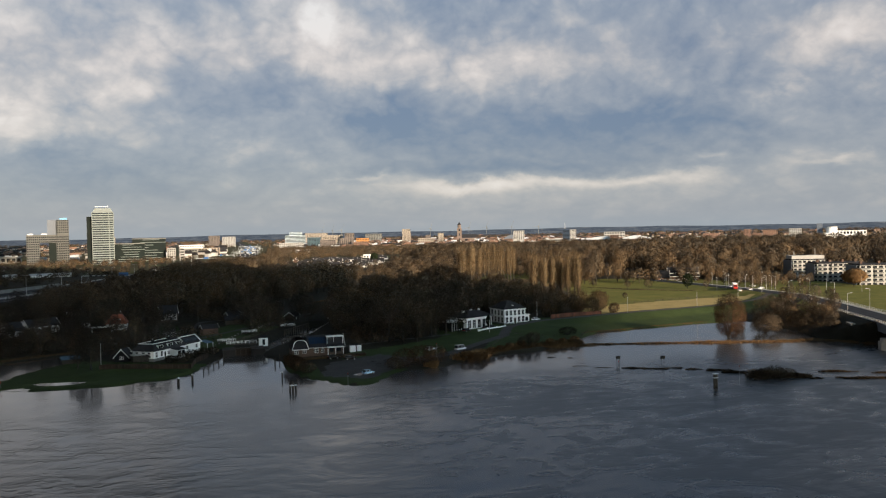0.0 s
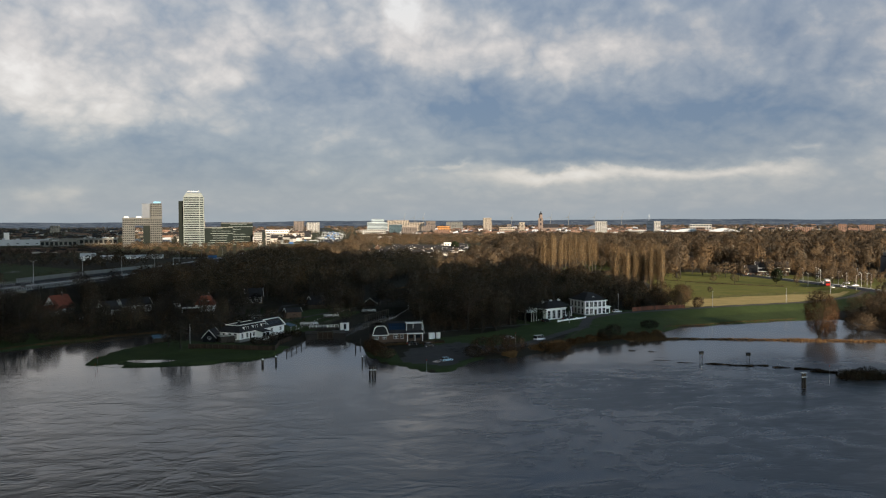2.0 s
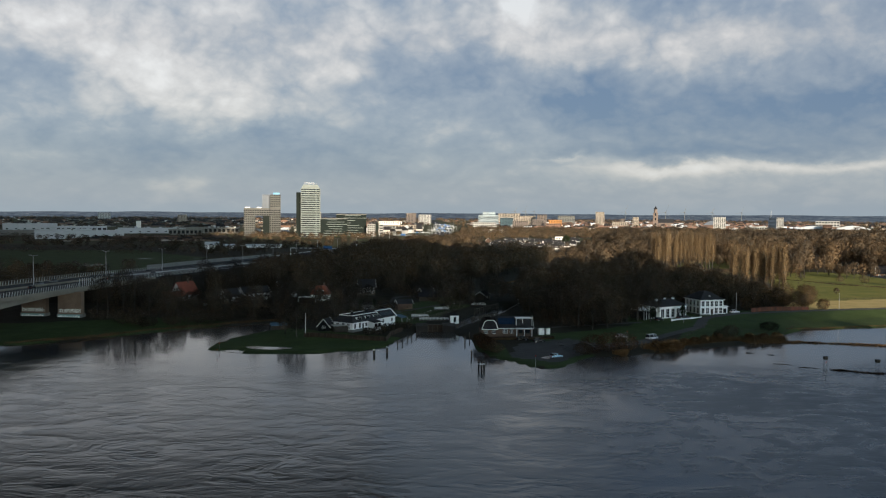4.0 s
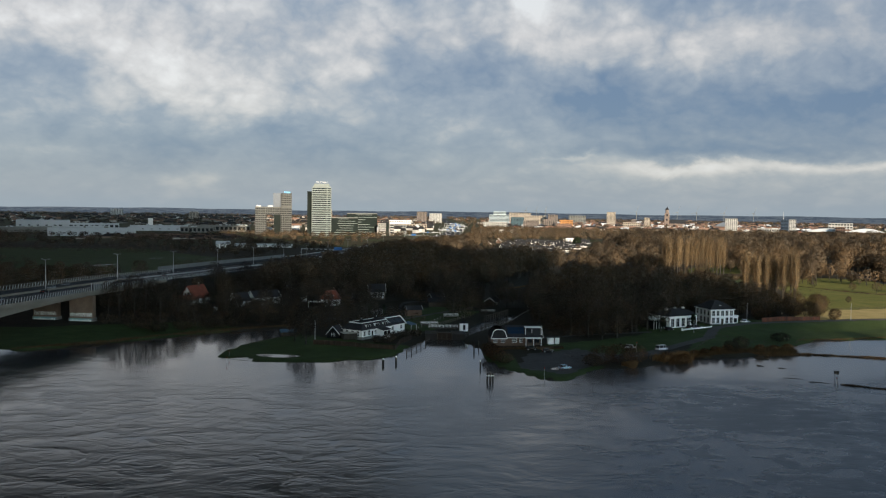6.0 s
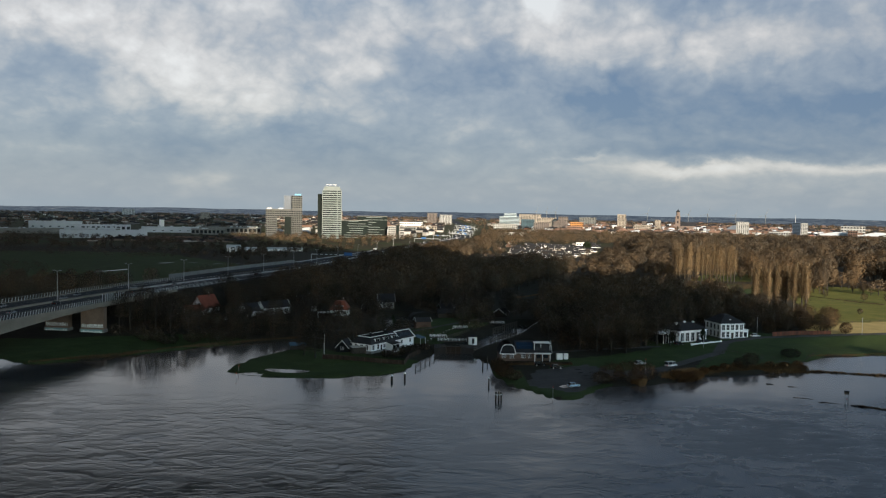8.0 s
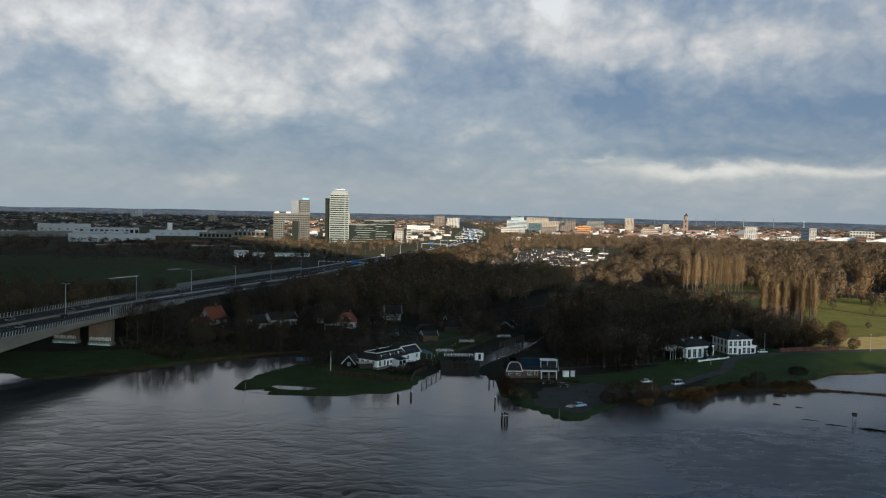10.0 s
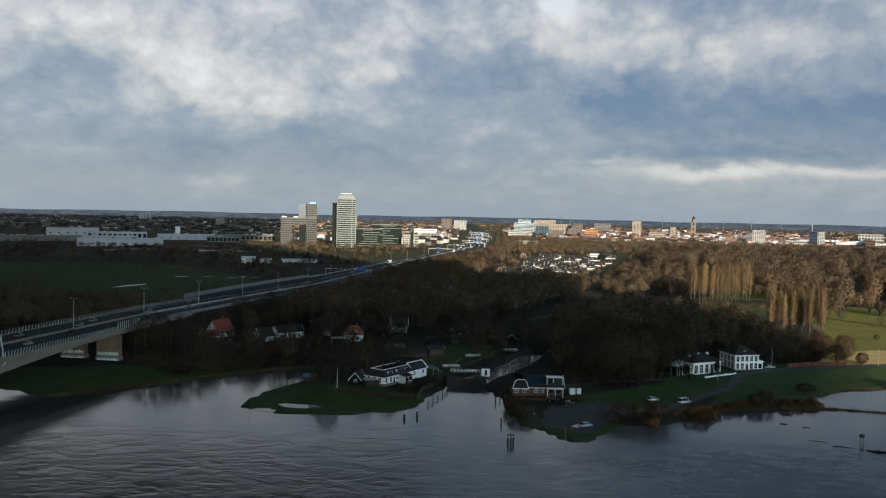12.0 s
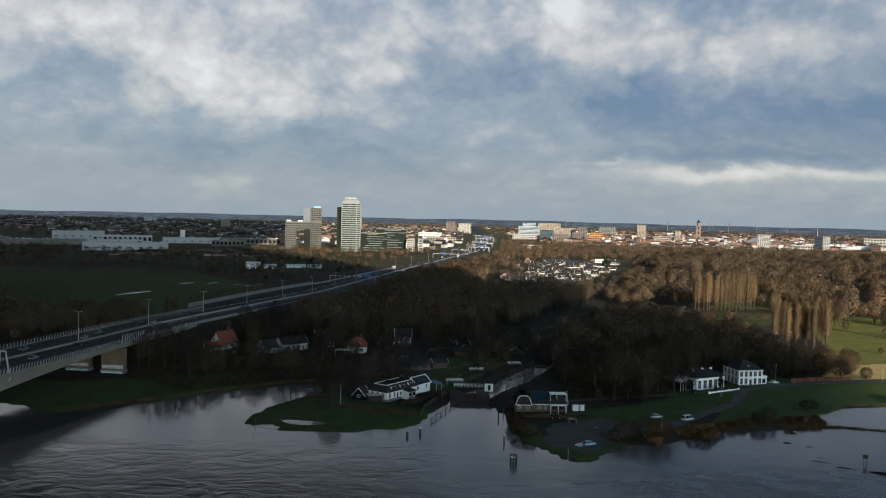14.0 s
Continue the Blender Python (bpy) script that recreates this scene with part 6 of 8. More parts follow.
def striped_offices():
    for x, y, w, h, fl in ((-121, 1552, 50, 33, 8), (-90, 1578, 56, 41, 9)):
        ob = thing("dark_office", pose(x, y, 1.2, 0, 0, 3), "dark green office slab with pale broken stripes", "office building")
        part("wall", Shape().box(-w / 2, w / 2, 0, 18, -1, h), DARK_PANEL, ob)
        rnd = random.Random(int(-x))
        for i in range(fl):
            z = h * (i + 0.55) / fl
            a = -w / 2 + rnd.uniform(0, w * 0.35)
            part("stripe", Shape().box(a, min(w / 2, a + rnd.uniform(w * 0.35, w * 0.8)), -0.15, 0.1, z, z + 0.8), TOWER_BAND, ob, "pale horizontal stripe")
        part("roof", Shape().box(-w / 2, w / 2, 0, 18, h, h + 1.2), GREY_PANEL, ob)
    block("white_office", -52, 1556, 4, 14, 14, 23, PALE_CONCRETE, "white office block beside a dark stair tower", 6, 4)
    block("stair_tower", -42, 1558, 4, 5, 12, 25, DARK_PANEL, "dark narrow stair tower of an office block", 0)
    block("white_office", -34, 1560, 4, 8, 12, 23, PALE_CONCRETE, "white framed office block with glass bands", 5, 0)


office_tower()
gate_building()
striped_offices()


TOWER_BRICK = mottled("old_tower_brick", (0.115, 0.088, 0.074), (0.205, 0.158, 0.132), 0.05, 2.0)


def church():
    ob = thing("church_tower", pose(874, 2849, 1.2, 0, 0, -17), "tall old brick church tower with a domed lantern", "church tower")
    part("shaft", Shape().box(-8, 8, 0, 16, -1, 50).box(-8.6, 8.6, -0.6, 16.6, 20, 21).box(-8.6, 8.6, -0.6, 16.6, 36, 37), TOWER_BRICK, ob)
    ring = [(6.4 * math.cos(i * math.pi / 4 + 0.39), 8 + 6.4 * math.sin(i * math.pi / 4 + 0.39)) for i in range(8)]
    part("belfry", Shape().prism(ring, 50, 62), TOWER_BRICK, ob)
    part("dome", Shape().rod((0, 8, 62), (0, 8, 66), 6.6, 4.6, 8).rod((0, 8, 66), (0, 8, 69), 4.6, 2.0, 8).rod((0, 8, 69), (0, 8, 74), 1.6, 0.3, 8), SLATE, ob)
    s = Shape()
    for z in (6, 24, 40):
        s.box(-2, 2, -0.2, 0.2, z, z + 8)
    part("sound_hole", s, GLASS, ob)
    part("nave", Shape().box(9, 60, 2, 22, -1, 16), TOWER_BRICK, ob)
    part("nave_roof", gable(9, 60, 2, 22, 16, 28), SLATE, ob)


church()
TEAL_GLASS = mottled("dark_teal_glass", (0.035, 0.065, 0.080), (0.075, 0.120, 0.140), 0.05, 2.0, 0.3)
PALE_TEAL = mottled("pale_teal_cladding", (0.26, 0.33, 0.36), (0.42, 0.49, 0.52), 0.05, 2.0, 0.5)
AMBER = mottled("amber_cladding", (0.34, 0.15, 0.045), (0.52, 0.25, 0.08), 0.05, 2.0)
BROWN_BLOCK = mottled("grey_brown_flats", (0.115, 0.095, 0.083), (0.20, 0.168, 0.147), 0.05, 2.0)
rows = [
    ("apartment_tower", 816, 2119, -21, 30, 16, 38, PALE_CONCRETE, "pale apartment tower with many windows", 12, 6, 3),
    ("blue_office_tower", 932, 2070, -24, 19, 16, 39, DEEP_BLUE, "dark blue office tower with a mast", 11, 0, 0),
    ("white_office_tower", 949, 2064, -24, 16, 16, 38, PALE_CONCRETE, "white office tower beside a dark blue one", 11, 4, 0),
    ("brick_hall", 1001, 1930, -27, 20, 18, 23, BRICK, "brown brick hall among white roofs", 4, 4, 0),
    ("arcade_building", 889, 2067, -23, 50, 18, 15, PALE_CONCRETE, "pale low building with an arcade of openings", 2, 9, 0),
    ("orange_warehouse", 960, 1975, -26, 80, 30, 9, ORANGE, "long low orange-brown warehouse", 1, 10, 0),
    ("white_factory", 1336, 2575, -27, 68, 30, 26, PALE_CONCRETE, "white factory building on the skyline", 3, 8, 0),
    ("orange_building", 1438, 2167, -33, 45, 25, 18, ORANGE, "orange-red office building on the skyline", 5, 9, 0),
    ("orange_building", 1520, 2110, -35, 20, 25, 27, ORANGE, "tall orange-red office building on the skyline", 8, 5, 0),
    ("orange_building", 1545, 2100, -35, 24, 20, 16, ORANGE, "orange-red office wing on the skyline", 5, 6, 0),
    ("red_building", 1599, 2114, -37, 40, 25, 24, ORANGE, "red brick building on the skyline", 7, 8, 0),
    ("white_block", 1660, 2080, -38, 34, 20, 27, PALE_CONCRETE, "white flat block on the skyline", 6, 6, 0),
    ("silo_tower", 1382, 1648, -40, 12, 12, 41, BLUE_GREY, "dark slim silo tower of a mill", 0, 0, 0),
    ("mill_building", 1385, 1606, -40, 37, 25, 18, WHITE, "large white mill building", 4, 7, 0),
    ("mill_hall", 1529, 1719, -41, 74, 35, 22, WHITE, "long white mill hall", 2, 10, 0),
    ("hospital", 283, 2685, -6, 63, 30, 37, PALE_TEAL, "stepped pale teal hospital building", 9, 0, 0),
    ("hospital_tower", 288, 2716, -6, 40, 24, 47, PALE_TEAL, "upper pale teal block of the hospital", 11, 0, 0),
    ("brown_flats", 42, 3100, -1, 37, 18, 41, BROWN_BLOCK, "brown high flats far across the town", 12, 7, 0),
    ("white_flats", 92, 3080, -1, 45, 18, 36, PALE_CONCRETE, "white high flats far across the town", 10, 8, 0),
    ("tan_office", 762, 2695, -16, 19, 18, 34, TAN, "tan brick office tower in the town", 9, 4, 0),
    ("dark_flats", 736, 2760, -15, 16, 18, 28, BROWN_BLOCK, "dark brick flats in the town", 8, 4, 0),
    ("brown_office", 677, 2820, -14, 27, 18, 35, BROWN_BLOCK, "brown office slab in the town", 10, 6, 0),
    ("white_school", 638, 2417, -15, 46, 20, 21, TAN, "cream school building with large windows", 4, 8, 0),
    ("orange_roof_building", 415, 2262, -10, 40, 20, 17, ORANGE, "orange-brown building at the town's edge", 3, 8, 0),
    ("brown_flats", 330, 2300, -9, 42, 18, 24, BROWN_BLOCK, "brown brick flats at the town's edge", 7, 8, 0),
    ("brown_flats", 395, 2400, -10, 34, 18, 27, BROWN_BLOCK, "brown brick flats with pale bands", 8, 6, 0),
    ("white_office", 250, 2480, -6, 70, 22, 16, PALE_CONCRETE, "low white office building at the town's edge", 3, 12, 0),
    ("white_tower", -228, 2320, 6, 14, 14, 45, WHITE, "slender white tower behind the offices", 11, 3, 0),
    ("flats", -330, 3300, 6, 50, 16, 44, TAN, "tan high flats on the horizon", 10, 8, 0),
    ("flats", -1250, 3650, 19, 50, 16, 34, PALE_CONCRETE, "pale flats on the horizon", 8, 8, 0),
    ("flats", -760, 3000, 14, 30, 16, 30, TAN, "pale flats far behind the factory", 8, 6, 0),
    ("grey_hall", -40, 1880, 0, 60, 26, 15, GREY_PANEL, "grey commercial hall beside the motorway", 3, 10, 0),
    ("cream_hall", 5, 2050, -1, 70, 26, 14, TAN, "cream commercial hall beside the motorway", 3, 10, 0),
    ("white_hall", -25, 2240, 0, 60, 26, 20, WHITE, "white commercial hall beside the motorway", 3, 10, 0),
    ("pale_slab", 429, 3300, -8, 86, 18, 42, TAN, "long pale slab of flats far across the town", 9, 14, 0),
    ("glass_office", 318, 2500, -8, 40, 20, 31, TEAL_GLASS, "dark teal glass office block in the town", 8, 9, 0),
    ("tan_flats", 389, 2600, -9, 62, 18, 36, TAN, "tan brick flats in rows in the town", 9, 12, 0),
    ("brown_tower", 432, 2550, -10, 29, 18, 40, BROWN_BLOCK, "dark brown brick tower block in the town", 10, 6, 0),
    ("orange_hall", 436, 2350, -10, 36, 18, 26, AMBER, "bright orange clad building at the town's edge", 5, 8, 0),
    ("pale_flats", 646, 2700, -13, 27, 18, 50, TAN, "pale tall flats over the terraces", 14, 6, 0),
    ("pale_slab", 636, 3200, -11, 64, 18, 35, GREY_PANEL, "low pale slab of flats far off", 7, 10, 0),
    ("white_hall", 200, 1800, -6, 40, 26, 9, PALE_CONCRETE, "white hall behind the wood", 2, 8, 0)]
for name, x, y, turn, wide, deep, tall, mat, label, floors, bays, side in rows:
    block(name, x, y, turn, wide, deep, tall, mat, label, floors, bays, GLASS, side)
ob = thing("mast", pose(932, 2078, 40), "thin steel mast on the dark blue tower", "mast")
part("pole", Shape().rod((0, 0, -1), (0, 0, 20), 0.6, 0.3), STEEL, ob)
ob = thing("silo", pose(1398, 1628, 1.2), "round white concrete mill silo", "silo")
part("drum", Shape().rod((0, 0, -1), (0, 0, 33), 12, 12, 20), WHITE, ob)
part("cap", Shape().rod((0, 0, 33), (0, 0, 34.5), 12.4, 11, 20), PALE_CONCRETE, ob)


def vaulted_hall(x, y, turn, wide, deep, tall, material, label):
    ob = thing("vaulted_hall", pose(x, y, 1.2, 0, 0, turn), label, "hall")
    part("wall", Shape().box(-wide / 2, wide / 2, 0, deep, -1, tall * 0.62), BRICK, ob)
    arc = [(-wide / 2 + wide * i / 16, tall * 0.62 + tall * 0.38 * math.sin(math.pi * i / 16)) for i in range(17)]
    outline = arc + [(wide / 2, tall * 0.62 - 0.6), (-wide / 2, tall * 0.62 - 0.6)]
    n = len(outline)
    part("roof", Shape().add([(u, -0.5, v) for u, v in outline] + [(u, deep, v) for u, v in outline], [tuple(range(n)), tuple(range(n, 2 * n))[::-1]] + [(i, n + i, n + (i + 1) % n, (i + 1) % n) for i in range(n)]), material, ob)
    return ob


vaulted_hall(985, 1962, -27, 90, 40, 20, SHEET, "wide white curved-roof hall among trees")
vaulted_hall(1060, 1925, -28, 78, 40, 21, SHEET, "white curved-roof sports hall among trees")
vaulted_hall(845, 2250, -22, 44, 30, 28, BLUE_GREY, "pale round-roofed hall in the town")

# the works on the plain
for row in [("factory_hall", -746, 1748, 23, 100, 60, 17, SHEET, "large pale factory hall with a flat roof", 0, 0), ("factory_shed", -695, 1497, 25, 160, 60, 9, GREY_PANEL, "long low grey factory shed", 0, 0),
            ("factory_hall", -504, 1360, 20, 130, 40, 13, SHEET, "long pale factory hall with a row of slots", 0, 0), ("factory_shed", -614, 1640, 20, 108, 50, 14, SHEET, "pale factory hall with roof units", 1, 12),
            ("factory_shed", -480, 1683, 16, 135, 40, 11, SHEET, "pale low factory hall behind the fields", 0, 0), ("factory_tower", -552, 1818, 17, 10, 10, 23, WHITE, "slim white factory tower by the halls", 0, 0),
            ("factory_hall", -380, 1700, 12, 120, 36, 12, GREY_PANEL, "pale grey hall behind the fields", 1, 14), ("factory_shed", -560, 1460, 21, 90, 26, 13, SHEET, "pale factory hall with a stepped roof", 0, 0),
            ("factory_shed", -400, 1600, 11, 60, 26, 11, GREY_PANEL, "white warehouse behind the fields", 1, 8), ("factory_shed", -860, 1560, 28, 120, 40, 8, GREY_PANEL, "long grey storage shed", 0, 0)]:
    name, x, y, turn, wide, deep, tall, mat, label, floors, bays = row
    ob = block(name, x, y, turn, wide, deep, tall, mat, label, floors, bays, category="factory")
    rnd = random.Random(int(x))
    for i in range(int(wide / 12)):
        u, v = rnd.uniform(-wide / 2 + 3, wide / 2 - 6), rnd.uniform(3, deep - 6)
        part("roof_unit", Shape().box(u, u + rnd.uniform(2, 7), v, v + 4, tall + 0.9, tall + rnd.uniform(1.8, 3.6)), rnd.choice([SHEET, GREY_PANEL, PALE_STEEL]), ob)
    if not floors and wide > 50:
        for i in range(int(wide / 16)):
            u = -wide / 2 + 8 + 16 * i
            part("slot_window", Shape().box(u - 2.2, u + 2.2, -0.12, 0.1, tall * 0.40, tall * 0.52), GLASS, ob)
for x, y, w, d, t, lab in ((-232, 1018, 16, 9, 9, "tall white farm house by the motorway"), (-212, 1026, 14, 10, 6, "low white farm building"), (-190, 1050, 44, 12, 5, "long white farm shed beside the motorway")):
    small_gabled("farm_building", pose(x, y, 1.6, 0, 0, 8), w, d, t * 0.65, t, WHITE, SHEET, lab, [(w * (i + 0.5) / 4, 0, 1.0, 0, 1.4, 1.4) for i in range(4)], boards=False, category="farm")

# flats and the manor by the road junction
for x, y, w, h, fl, bays, lab in ((464, 572, 28, 15.5, 5, 7, "pale five-storey flats with a white roof storey"), (456, 528, 38, 14.5, 5, 9, "grey five-storey flats with balconies"), (458, 480, 50, 15, 5, 11, "long grey flats with white balconies")):
    ob = block("apartment_block", x + 5, y, -17, w * 0.92, 17, h, PALE_CONCRETE, lab, fl, bays, side_bays=3, lid=SLATE)
    # shade of the side turned from the sun, put into a blue-grey colour
    part("end_wall", Shape().box(-w / 2 - 0.3, -w / 2 - 0.02, 0.2, 16.8, 0, h), BLUE_GREY, ob, "end wall with its shade painted blue-grey")
    for i in range(fl):
        for j in range(bays // 2):
            u = -w / 2 + w * (2 * j + 1) / (2 * (bays // 2))
            part("balcony", Shape().box(u - w / bays * 0.7, u + w / bays * 0.7, -1.3, -0.1, h * i / fl + 0.3, h * i / fl + 1.2), GREY_PANEL, ob)
    for j in range(4):
        part("chimney", Shape().box(-w / 2 + w * (j + 0.5) / 4 - 0.8, -w / 2 + w * (j + 0.5) / 4 + 0.8, 7, 9, h + 0.9, h + 2.6), BRICK, ob)
    if y > 560:
        part("roof_storey", Shape().box(-w / 2 + 1, w / 2 - 1, 2, 15, h + 0.9, h + 3.6), PALE_CONCRETE, ob)
        part("antenna", Shape().rod((8, 8, h + 4), (8, 8, h + 9), 0.25).rod((-9, 8, h + 4), (-9, 8, h + 7), 0.25), STEEL, ob)
manor = small_gabled("manor", pose(360, 604, 1.8, 0, 0, -28), 24, 14, 4.0, 11.0, BRICK, SLATE, "large dark manor house with steep dark roofs and white boards", [(2.2 + 3.2 * i, 0, z, 0, 1.6, 1.7) for i in range(7) for z in (0.8,)], chimneys=((5, 7), (18, 7)))
h = small_gabled("manor_wing", pose(352, 606, 1.8, 0, 0, -28), 9, 10, 3.4, 8.5, BRICK, SLATE, "brick wing of the manor house with dormers", [(2.5, 0, 0.8, 0, 1.6, 1.6), (6, 0, 0.8, 0, 1.6, 1.6)])
for z in (3.6, 6.2):
    part("fascia", Shape().box(-0.6, 24.6, -0.75 + (z > 4) * 2.6, -0.5 + (z > 4) * 2.6, z, z + 0.55), TRIM, manor, "white balcony boards")
dormer(manor, 6, 1.6, 5.0, 3.4, 2.0, 4)
dormer(manor, 17, 1.6, 5.0, 3.4, 2.0, 4)
small_gabled("pavilion", pose(412, 585, 1.8, 0, 0, -33), 18, 12, 3.0, 6.5, TIMBER, SLATE, "pavilion with a broad shallow roof", [(2 + 3 * i, 0, 0.8, 0, 1.8, 1.6) for i in range(5)])

# garden suburb behind the wood
def suburb_house(seed, wide, deep, eave, ridge, walls):
    h = small_gabled("suburban_house", pose(0, 0, -500), wide, deep, eave, ridge, walls, SLATE, "suburban house with a dark roof and white trim", [(wide * (i + 0.5) / 4, 0, 0.9, 0, 1.6, 1.4) for i in range(4)], boards=True)
    tagged(h, group="garden suburb houses")
    part("fascia", Shape().box(-0.5, wide + 0.5, -0.66, -0.42, eave - 0.7, eave - 0.05), TRIM, h, "white eaves board")
    dormer(h, wide * 0.5, 0.9, eave + 0.6, wide * 0.42, 1.3, 3)
    return h


kinds = [suburb_house(1, 11, 9, 3.6, 7.8, BRICK), suburb_house(2, 15, 9, 3.4, 7.2, BRICK), suburb_house(3, 10, 9, 4.0, 8.4, PALE_CONCRETE), suburb_house(4, 17, 10, 3.4, 7.4, BROWN_BLOCK)]
rnd = random.Random(3)
for k in range(84):
    # short rows along the lanes of the suburb
    u, v = rnd.random(), (k // 6) / 13 + rnd.uniform(-0.015, 0.015)
    x, y = 48 + (95 + 60 * v) * u + 85 * v, 850 + 430 * v + 40 * u
    copy_thing(kinds[rnd.randrange(4)], pose(x, y, 1.4, 0, 0, rnd.choice([-8, -8, 5, 78, -20])))
for k, (x, y, a) in enumerate(SUBURB_FRONT):
    copy_thing(kinds[(2, 0, 3)[k % 3]], pose(x, y, 1.4, 0, 0, a))
for pattern in kinds:
    for ob in (*pattern.children_recursive, pattern):
        bpy.data.objects.remove(ob)
block("white_villa_block", 236, 1225, -10, 17, 12, 11, WHITE, "white cubic villa at the edge of the suburb", 3, 4)
block("golf_house", 386, 1036, -20, 9, 8, 4, WHITE, "white low pavilion beside the park lawn", 1, 4)


def town_mass(name, label, count, region, walls, roofs, low, high, seed):
    """Roofs and walls of the distant town, far too many to count."""
    r = np.random.default_rng(seed)
    s, mats = Shape(), []
    xs, ys = [p[0] for p in region], [p[1] for p in region]
    made = 0
    while made < count:
        x, y = r.uniform(min(xs), max(xs)), r.uniform(min(ys), max(ys))
        if not inside(np.array([x]), np.array([y]), region)[0] or along(np.array([x]), np.array([y]), MOTORWAY)[0][0] < 60:
            continue
        w, d, h = r.uniform(8, 30), r.uniform(8, 11), r.uniform(low, high)
        a = r.choice([-12, -12, 78, 20, -35])
        c, q = math.cos(radians(a)), math.sin(radians(a))
        e = h * 0.62

        def put(px, py, pz):
            return x + px * c - py * q, y + px * q + py * c, pz
        flat = r.random() < 0.25
        body = [(-w / 2, 0), (w / 2, 0), (w / 2, d), (-w / 2, d)]
        k = len(s.f)
        s.add([put(px, py, 0) for px, py in body] + [put(px, py, e) for px, py in body], [(i, (i + 1) % 4, 4 + (i + 1) % 4, 4 + i) for i in range(4)] + [(4, 5, 6, 7)])
        mats += [int(r.integers(len(walls)))] * 5
        if not flat:
            top = [put(-w / 2, d / 2, h), put(w / 2, d / 2, h)]
            s.add([put(-w / 2, -0.4, e - 0.2), put(w / 2, -0.4, e - 0.2), *reversed(top), put(-w / 2, d + 0.4, e - 0.2), put(w / 2, d + 0.4, e - 0.2)], [(0, 1, 2, 3), (3, 2, 5, 4), (0, 3, 4), (1, 5, 2)])
            mats += [len(walls) + int(r.integers(len(roofs)))] * 4
        made += 1
    me = s.mesh(name, walls[0])
    for m in (*walls[1:], *roofs):
        me.materials.append(m)
    me.polygons.foreach_set("material_index", mats)
    return tagged(new(name, me), label, "town", kind="stuff")


TOWN_TILE = mottled("weathered_town_tiles", (0.085, 0.056, 0.044), (0.20, 0.120, 0.086), 0.02, 0.5, 0.8, 0.0, 0.4)
TOWN_WALL = mottled("weathered_town_walls", (0.20, 0.155, 0.125), (0.55, 0.52, 0.48), 0.02, 0.3, 0.9, 0.0, 0.8)
town_mass("town_centre", "red and grey roofs and pale walls of the town", 1200, [(300, 2150), (760, 2100), (1250, 2300), (1500, 3300), (700, 3600), (250, 3200)], [TOWN_WALL, TOWN_WALL, RED_BRICK, TOWN_WALL, WHITE], [TOWN_TILE, SLATE, SLATE, TOWN_TILE, TOWN_TILE, SHEET], 8, 15, 1)
town_mass("white_terraces", "white terraced houses along the near edge of the town", 210, [(340, 2100), (500, 2160), (640, 2100), (780, 2320), (600, 2420), (390, 2400)], [WHITE, PALE_CONCRETE, WHITE, TOWN_WALL], [SLATE, TOWN_TILE], 8, 12, 9)
town_mass("town_edge", "scattered pale houses and roofs along the skyline", 1150, [(-1900, 2300), (-300, 2100), (150, 2600), (250, 4300), (-2600, 4300)], [TOWN_WALL, BROWN_BLOCK, GREY_PANEL, GREY_PANEL], [TOWN_TILE, SLATE, SLATE, SLATE], 8, 14, 2)
town_mass("far_town", "far roofs on the plain towards the horizon", 1100, [(900, 2900), (3200, 1500), (3900, 2400), (1500, 4500), (250, 4300)], [TOWN_WALL, BRICK, TOWN_WALL, GREY_PANEL], [TOWN_TILE, SLATE, SLATE], 8, 16, 4)
town_mass("business_park", "pale halls and offices beside the motorway", 70, [(-60, 1640), (60, 1700), (100, 2300), (-330, 2300), (-330, 1700)], [PALE_CONCRETE, TOWN_WALL, GREY_PANEL], [SLATE, SHEET], 9, 18, 6)
town_mass("works_houses", "red-roofed houses behind the fields", 90, [(-480, 1240), (-260, 1280), (-280, 1420), (-460, 1330)], [TOWN_WALL, BRICK], [TOWN_TILE, TOWN_TILE, SLATE], 6, 9, 7)
rng = np.random.default_rng(11)
TOWN_TREES = [([(-1900, 1900), (-300, 1800), (150, 2400), (250, 4400), (-2600, 4400)], 55, 0.6, 0.9), ([(60, 1700), (760, 1500), (1300, 1900), (3400, 1500), (3900, 2500), (1500, 4500), (250, 4400), (120, 2300)], 46, 0.6, 0.9),
              ([(40, 1240), (400, 1480), (1200, 1480), (1250, 1900), (820, 2000), (420, 2060), (160, 2120)], 19, 0.6, 1.0), ([(-330, 1250), (-60, 1250), (0, 1600), (-330, 1650)], 22, 0.5, 0.75), ([(-1100, 1300), (-330, 1250), (-330, 1420), (-1200, 1420)], 24, 0.4, 0.65),
              ([(-2900, 3300), (-900, 3900), (300, 4150), (1500, 3900), (2700, 3200), (3300, 3300), (2500, 4000), (300, 4700), (-1500, 4400), (-3000, 3800)], 42, 0.7, 1.2)]
spots = np.concatenate([spots_of(rng, *scatter(rng, a, gap, [(MOTORWAY, 42)]), lo, hi) for a, gap, lo, hi in TOWN_TREES])
forest("town_trees", "bare trees between the far roofs", spots, [tree_pieces(90 + i, 15, 8, 2, 60, "round", 16.0, True, 1.1, 1.0, True) for i in range(4)], TWIGS)

